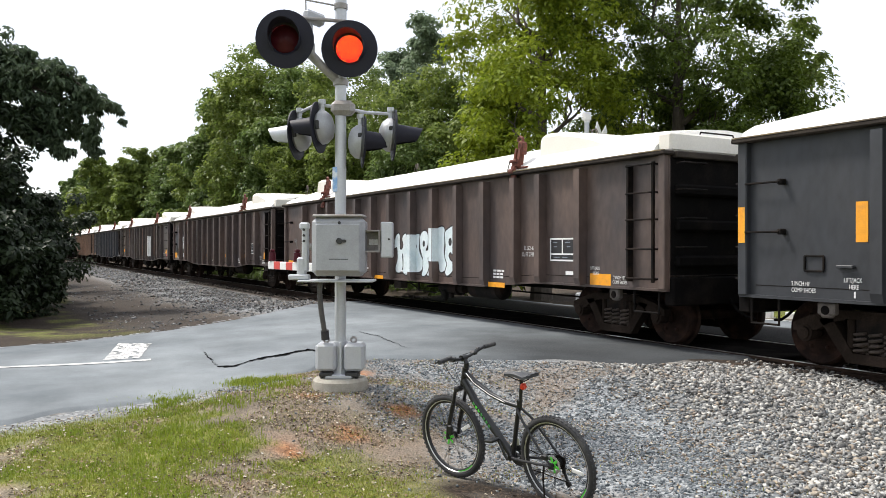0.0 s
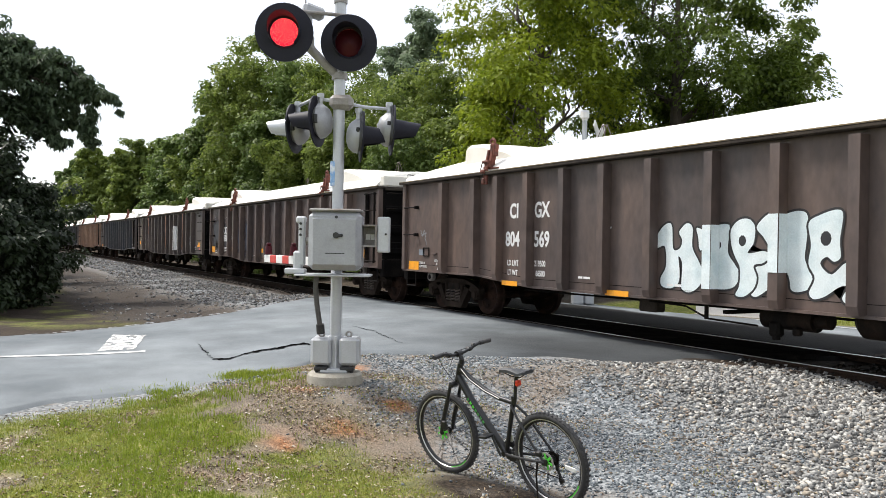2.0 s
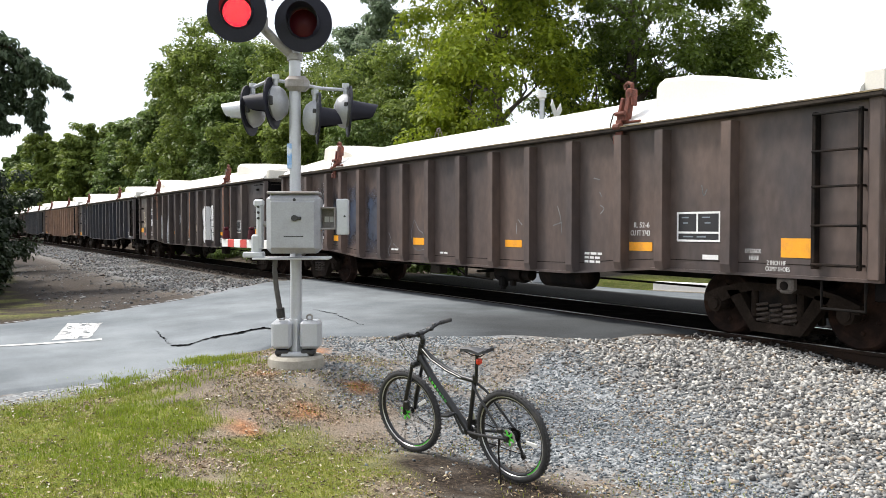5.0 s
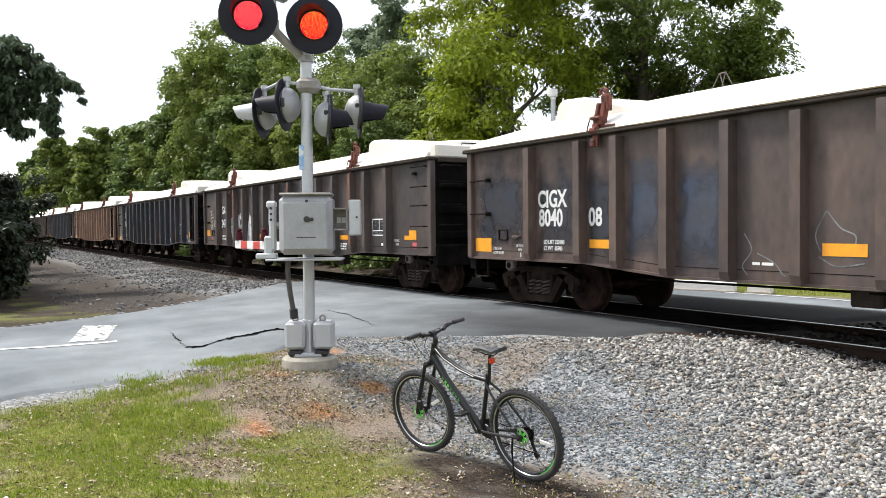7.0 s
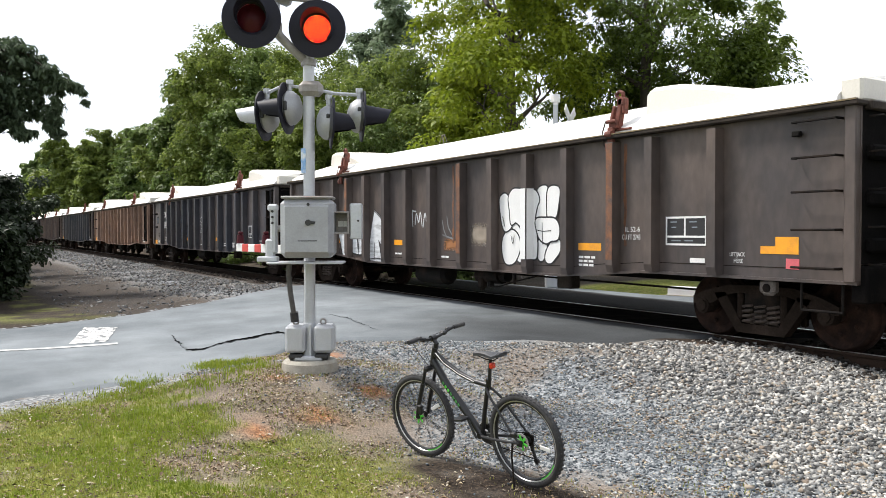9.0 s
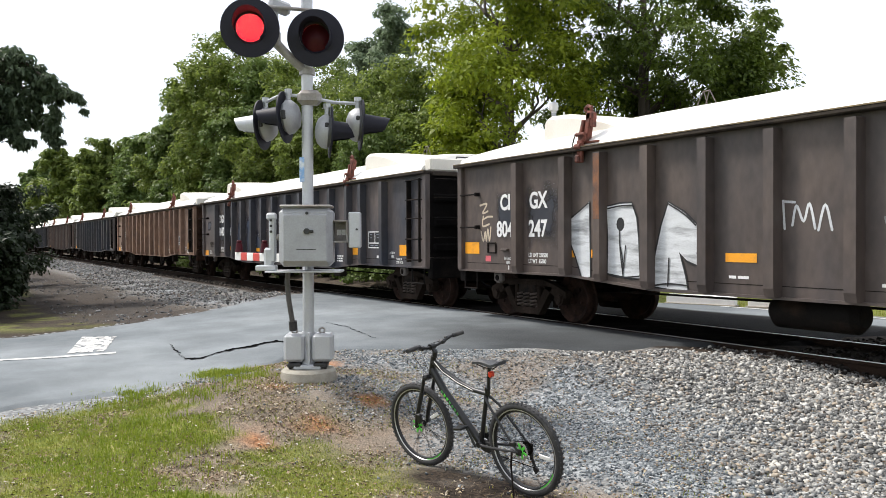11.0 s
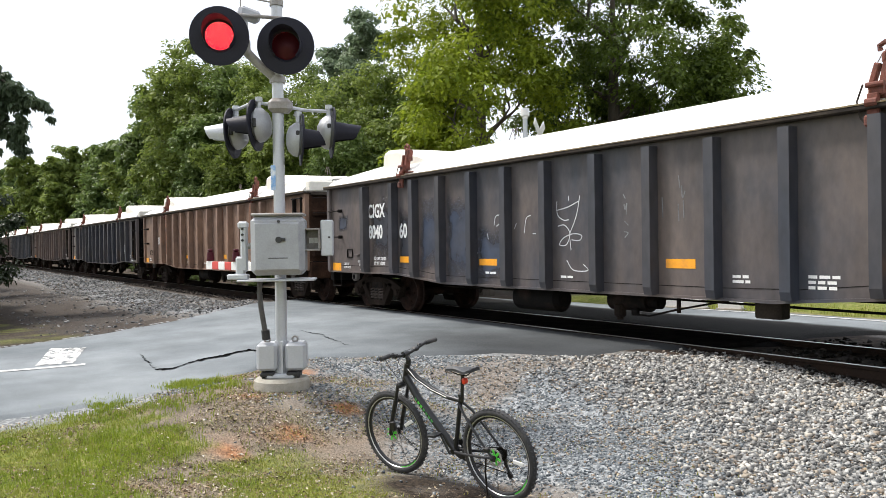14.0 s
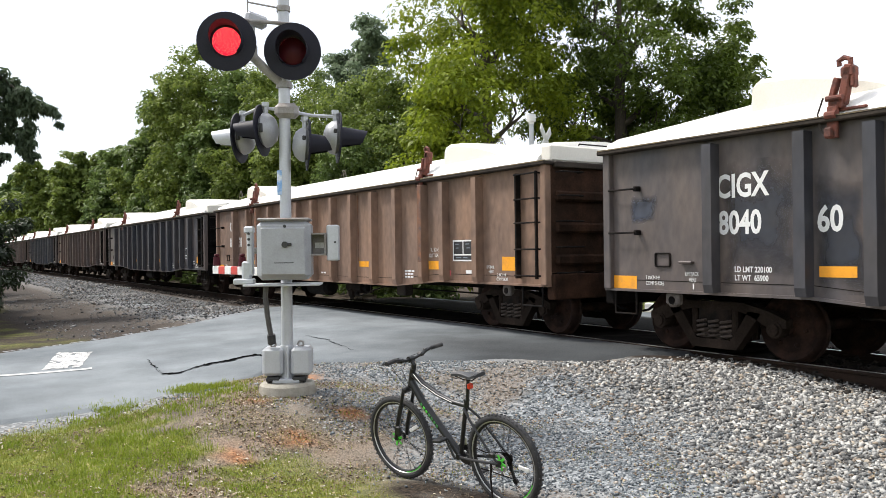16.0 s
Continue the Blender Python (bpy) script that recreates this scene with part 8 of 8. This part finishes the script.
# ---- stones, grass and litter on the ground ----
def stone_material(name, stops):
    mat = bpy.data.materials.new(name)
    mat.use_nodes = True
    N, L = mat.node_tree.nodes, mat.node_tree.links
    b = N["Principled BSDF"]
    b.inputs["Roughness"].default_value = 0.85
    b.inputs["Specular IOR Level"].default_value = 0.3
    g, r = N.new("ShaderNodeNewGeometry"), N.new("ShaderNodeValToRGB")
    while len(r.color_ramp.elements) < len(stops):
        r.color_ramp.elements.new(0.5)
    for e, (p, c) in zip(r.color_ramp.elements, stops):
        e.position, e.color = p, (*c, 1)
    L.new(g.outputs["Random Per Island"], r.inputs[0])
    tc, n, mp, mul = N.new("ShaderNodeTexCoord"), N.new("ShaderNodeTexNoise"), N.new("ShaderNodeMapRange"), N.new("ShaderNodeVectorMath")
    n.inputs["Scale"].default_value, n.inputs["Detail"].default_value = 45, 5
    L.new(tc.outputs["Object"], n.inputs["Vector"])
    L.new(n.outputs["Fac"], mp.inputs["Value"])
    mp.inputs["To Min"].default_value, mp.inputs["To Max"].default_value = 0.55, 1.45
    mul.operation = "SCALE"
    L.new(r.outputs[0], mul.inputs[0])
    L.new(mp.outputs[0], mul.inputs["Scale"])
    L.new(mul.outputs[0], b.inputs["Base Color"])
    return mat


M["stone_pale"] = stone_material("pale_ballast_stone", [(0.0, (0.060, 0.058, 0.056)), (0.22, (0.15, 0.15, 0.146)), (0.45, (0.265, 0.262, 0.25)), (0.7, (0.40, 0.395, 0.375)), (0.82, (0.56, 0.55, 0.515)), (0.92, (0.36, 0.31, 0.245)), (1.0, (0.24, 0.19, 0.15))])
M["stone_blue"] = stone_material("blue_grey_gravel", [(0.0, (0.06, 0.071, 0.080)), (0.35, (0.15, 0.170, 0.184)), (0.68, (0.25, 0.272, 0.282)), (0.86, (0.44, 0.45, 0.44)), (0.92, (0.32, 0.26, 0.20)), (1.0, (0.20, 0.15, 0.11))])


M["stone_bank"] = stone_material("grimy_grey_bank_stone", [(0.0, (0.035, 0.036, 0.037)), (0.35, (0.12, 0.123, 0.127)), (0.65, (0.19, 0.192, 0.192)), (0.84, (0.29, 0.285, 0.275)), (0.93, (0.14, 0.115, 0.09)), (1.0, (0.09, 0.07, 0.055))])
# ballast blackened for the train's shade as well as oil
M["stone_oily_shade"] = stone_material("oil_and_shade_dark_ballast", [(0.0, (0.008, 0.007, 0.006)), (0.5, (0.020, 0.016, 0.013)), (0.85, (0.045, 0.034, 0.027)), (1.0, (0.085, 0.070, 0.058))])


def rough_block():
    v = np.array([(x, y, z) for x in (-0.72, 0.72) for y in (-0.72, 0.72) for z in (-0.72, 0.72)])
    q = [(0, 1, 3, 2), (4, 6, 7, 5), (0, 4, 5, 1), (2, 3, 7, 6), (0, 2, 6, 4), (1, 5, 7, 3)]
    return v, np.array([t for a, b, c, d in q for t in ((a, b, c), (a, c, d))])


def rotations(rn, n):
    q = rn.normal(size=(n, 4))
    q /= np.linalg.norm(q, axis=1)[:, None]
    w, x, y, z = q.T
    return np.stack([np.stack([1 - 2 * (y * y + z * z), 2 * (x * y - w * z), 2 * (x * z + w * y)], 1),
                     np.stack([2 * (x * y + w * z), 1 - 2 * (x * x + z * z), 2 * (y * z - w * x)], 1),
                     np.stack([2 * (x * z - w * y), 2 * (y * z + w * x), 1 - 2 * (x * x + y * y)], 1)], 1)


def scatter_stones(name, label, mat, seed, x0, x1, y0, y1, tries, keep, r0, r1):
    """Broken stones lying on the ground, each a squashed, knocked-about lump."""
    rn = np.random.RandomState(seed)
    x, y = rn.uniform(x0, x1, tries), rn.uniform(y0, y1, tries)
    ok = rn.rand(tries) < keep(x, y)
    x, y = x[ok], y[ok]
    n = len(x)
    iv, jf = rough_block()
    r = r0 + (r1 - r0) * rn.rand(n) ** 2.2
    V = (iv[None] + rn.uniform(-0.5, 0.5, (n, 8, 3))) * np.stack([rn.uniform(0.9, 1.45, n), rn.uniform(0.7, 1.05, n), rn.uniform(0.40, 0.85, n)], 1)[:, None]
    V = np.einsum("nij,nkj->nki", rotations(rn, n), V) * r[:, None, None] * np.array([1.0, 1.0, 0.75])
    V[:, :, 0] += x[:, None]
    V[:, :, 1] += y[:, None]
    V[:, :, 2] += (ground_height(x, y) + r * rn.uniform(0.0, 0.55, n))[:, None]
    F = jf[None] + (np.arange(n) * 8)[:, None, None]
    return tagged(part(name, big_mesh(name, V.reshape(-1, 3), F.reshape(-1, 3), mat), mat), label, "gravel", kind="stuff")


def off_road(x, y):
    return (x > np.interp(y, EDGE_Y, EDGE_NEAR_X) + 0.05) | (x < np.interp(y, EDGE_Y, EDGE_FAR_X) - 0.05)


pale_keep = lambda x, y: pale_weight(x, y) * gravel_weight(x, y) * off_road(x, y) * (1 - grass_weight(x, y)) * (1 - 0.9 * oily_shade_weight(x, y))
blue_keep = lambda x, y: (1 - 0.6 * pale_weight(x, y)) * (0.02 + 0.98 * gravel_weight(x, y)) * off_road(x, y) * (1 - 0.8 * grass_weight(x, y))
scatter_stones("ballast_stones", "pale grey and tan broken ballast stones", M["stone_pale"], 71, -9.5, 1.5, -6.4, -0.9, 125000, pale_keep, 0.0085, 0.030)
scatter_stones("gravel", "fine blue-grey gravel over the earth", M["stone_blue"], 72, -10.5, 0.0, -7.4, -2.2, 80000, blue_keep, 0.006, 0.017)
scatter_stones("ballast_stones", "grey ballast on the bank beyond the road", M["stone_bank"], 73, -44, -15.5, -8.0, -1.9, 52000, lambda x, y: off_road(x, y) * gravel_weight(x, y) * (1 - grass_weight(x, y)) * smooth01(-44, -34, x) * (0.25 + 0.75 * smooth01(0.35, 0.55, value_noise(x, y, 1.2, 52) + 0.25 * smooth01(-6.0, -3.0, y))), 0.013, 0.042)
scatter_stones("ballast_stones", "grey ballast far down the line", M["stone_bank"], 75, -95, -38, -4.2, -1.6, 9000, lambda x, y: 0.4 + 0.6 * smooth01(-4.2, -3.0, y), 0.03, 0.08)
scatter_stones("ballast_stones", "ballast between the ties, dark with oil and the train's shade", M["stone_oily_shade"], 74, -60, 6, -1.5, 1.7, 15000, lambda x, y: ((x < -20.5) | (x > -6.6)) * 1.0, 0.02, 0.05)


def grass_material():
    mat = leaf_material("mown_grass", (0.15, 0.195, 0.020), (0.36, 0.355, 0.080), 0.35)
    return mat


M["grass"] = grass_material()
M["grass_green"] = leaf_material("green_grass", (0.11, 0.175, 0.014), (0.30, 0.35, 0.04), 0.4)


def blades(name, label, mat, seed, x, y, h0, h1):
    rn = np.random.RandomState(seed)
    n = len(x)
    z = ground_height(x, y) - 0.004
    a, lean = rn.uniform(0, 2 * np.pi, n), rn.uniform(0.1, 0.9, n)
    h = rn.uniform(h0, h1, n)
    w = rn.uniform(0.0022, 0.0045, n)
    dx, dy = np.cos(a), np.sin(a)
    p = np.stack([x, y, z], 1)
    side = np.stack([-dy, dx, 0 * dx], 1) * w[:, None]
    mid = p + np.stack([dx * lean * h * 0.3, dy * lean * h * 0.3, h * 0.6], 1)
    tip = p + np.stack([dx * lean * h * 0.9, dy * lean * h * 0.9, h * (1 - 0.35 * lean)], 1)
    V = np.stack([p - side, p + side, mid + side * 0.8, mid - side * 0.8, tip], 1).reshape(-1, 3)
    i = np.arange(n)[:, None] * 5
    F = np.concatenate([i + np.array([[0, 1, 2]]), i + np.array([[0, 2, 3]]), i + np.array([[3, 2, 4]])], 1).reshape(-1, 3)
    return tagged(part(name, big_mesh(name, V, F, mat), mat), label, "grass", kind="stuff")


rn = np.random.RandomState(81)
gx_, gy_ = rn.uniform(-12.0, 1.0, 340000), rn.uniform(-12.0, -6.0, 340000)
thinning = smooth01(1.0, -2.5, gx_) * smooth01(-12.0, -9.8, gy_)
keep = rn.rand(len(gx_)) < grass_weight(gx_, gy_) ** 1.3 * 0.9 * thinning
patch = value_noise(gx_, gy_, 0.9, 91) * 0.6 + value_noise(gx_, gy_, 0.3, 92) * 0.4
green = patch > 0.50
blades("grass", "short dry yellow-green grass", M["grass"], 82, gx_[keep & ~green], gy_[keep & ~green], 0.010, 0.040)
blades("grass", "short green grass in patches", M["grass_green"], 83, gx_[keep & green], gy_[keep & green], 0.015, 0.055)
for cx, cy, r, n in ((-9.5, -6.8, 0.36, 1900), (-9.75, -6.95, 0.25, 500), (-9.25, -7.95, 0.34, 700), (-8.85, -8.1, 0.5, 900), (-8.85, -6.8, 0.40, 700), (-8.3, -7.45, 0.50, 800), (-6.9, -7.9, 0.7, 1200), (-7.6, -8.3, 0.6, 900)):
    tx, ty = rn.normal(cx, r * 0.6, n), rn.normal(cy, r * 0.45, n)
    ok = value_noise(tx, ty, 0.16, 93) > 0.42
    tx, ty = tx[ok], ty[ok]
    blades("grass_tuft", "tuft of taller green grass", M["grass_green"], int(-cx * 100), tx, ty, 0.03, 0.10)


blades("roadside_weeds", "dry brown-green weeds along the far street", M["grass"], 57, WEEDS[0], WEEDS[1], 0.05, 0.22)


# dry leaves, straw and chips lying about on the bare earth
def litter(name, label, mat, seed, tries, keep, x0, x1, y0, y1, size):
    rn = np.random.RandomState(seed)
    x, y = rn.uniform(x0, x1, tries), rn.uniform(y0, y1, tries)
    ok = rn.rand(tries) < keep(x, y)
    x, y = x[ok], y[ok]
    n = len(x)
    s = size * rn.uniform(0.4, 1.5, n)[:, None]
    c = np.stack([x, y, ground_height(x, y) + 0.004 + rn.uniform(0, 0.008, n)], 1)
    a = rn.uniform(0, 2 * np.pi, n)
    u = np.stack([np.cos(a), np.sin(a), rn.uniform(-0.4, 0.4, n)], 1)
    w = np.stack([-np.sin(a), np.cos(a), rn.uniform(-0.4, 0.4, n)], 1) * rn.uniform(0.2, 0.7, n)[:, None]
    lift = np.array([0, 0, 1]) * s * rn.uniform(0.0, 0.5, (n, 1))
    V = np.stack([c - u * s, c + w * s + lift, c + u * s, c - w * s + lift], 1).reshape(-1, 3)
    i = np.arange(n)[:, None] * 4
    F = np.concatenate([i + np.array([[0, 2, 1]]), i + np.array([[0, 3, 2]])], 1).reshape(-1, 3)
    return tagged(part(name, big_mesh(name, V, F, mat), mat), label, "litter", kind="stuff")


M["dead_leaf"] = stone_material("dead_leaves_and_straw", [(0.0, (0.05, 0.035, 0.022)), (0.35, (0.14, 0.095, 0.06)), (0.6, (0.27, 0.19, 0.11)), (0.85, (0.42, 0.36, 0.25)), (1.0, (0.50, 0.47, 0.42))])
bare = lambda x, y: off_road(x, y) * (1 - 0.7 * spots(x, y, MULCH)) * (1 - 0.6 * gravel_weight(x, y)) * (1 - 0.5 * grass_weight(x, y)) * smooth01(0.25, 0.6, value_noise(x, y, 0.5, 51))
litter("leaf_litter", "dead leaves and straw on bare earth", M["dead_leaf"], 95, 90000, bare, -11, 0.5, -10, -3.2, 0.015)
bx, by = rn.uniform(-10.5, -1.0, 60000), rn.uniform(-9.5, -4.2, 60000)
thin = rn.rand(len(bx)) < 0.5 * bare(bx, by) * smooth01(-1.0, -2.5, bx)
blades("grass", "sparse dry grass blades on bare earth", M["grass"], 96, bx[thin], by[thin], 0.01, 0.04)
sx, sy = rn.uniform(-10.5, -3.0, 90000), rn.uniform(-9.0, -5.0, 90000)
dry = rn.rand(len(sx)) < 0.55 * bare(sx, sy) * (1 - gravel_weight(sx, sy))
M["straw"] = leaf_material("dead_straw", (0.13, 0.10, 0.07), (0.40, 0.34, 0.25), 0.2)
blades("dry_grass", "dead straw-coloured grass on bare earth", M["straw"], 97, sx[dry], sy[dry], 0.006, 0.03)


# ---- all that moves ----
def motions():
    # the train rolls by, gaining a little speed; its wheels turn with it
    for k, car in enumerate(CARS):
        walk(car, [(t, pose(X_FIRST - k * PITCH + CAR_SHIFT.get(k, 0.0) + lead(t), 0, 0)) for t in (0, 2, 4, 6, 8, 10, 12, 14, 16)])
        if k < 8:
            for truck in [o for o in car.children if o.name.startswith("truck")]:
                for w in [o for o in truck.children if o.name.startswith("wheelset")]:
                    x, y, z = w.matrix_basis.translation
                    walk(w, [(i / 8, pose(x, y, z) @ Matrix.Rotation(lead(i / 8) / 0.42, 4, "Y")) for i in range(129)])
    # the two diode panels turn to and fro in their housings, lit face out by turns
    for panel, first in ((PANEL_L, math.pi), (PANEL_R, 0.0)):
        home, angle = panel.matrix_basis.copy(), first
        rows = [(0.0, angle)]
        late = 0.05 if panel is PANEL_R else 0.0
        # the flasher's beat is a little uneven
        swaps = sorted([0.60 + late + 1.279 * i - 0.04 * (i in (5, 12)) + 2.4 * late * (i == 5) for i in range(13)] + [1.24 + 1.28 * i - 0.09 * (i == 8) + 0.05 * (i in (1, 10)) for i in range(12)])
        for s in swaps:
            f = round(s * FPS)
            for i in range(4):
                rows.append(((f - 2 + i) / FPS, angle + math.pi * i / 3))
            angle += math.pi
        rows.append((16.0 + 0.2, angle))
        walk(panel, [(t, home @ Matrix.Rotation(a, 4, "Y")) for t, a in rows])


motions()
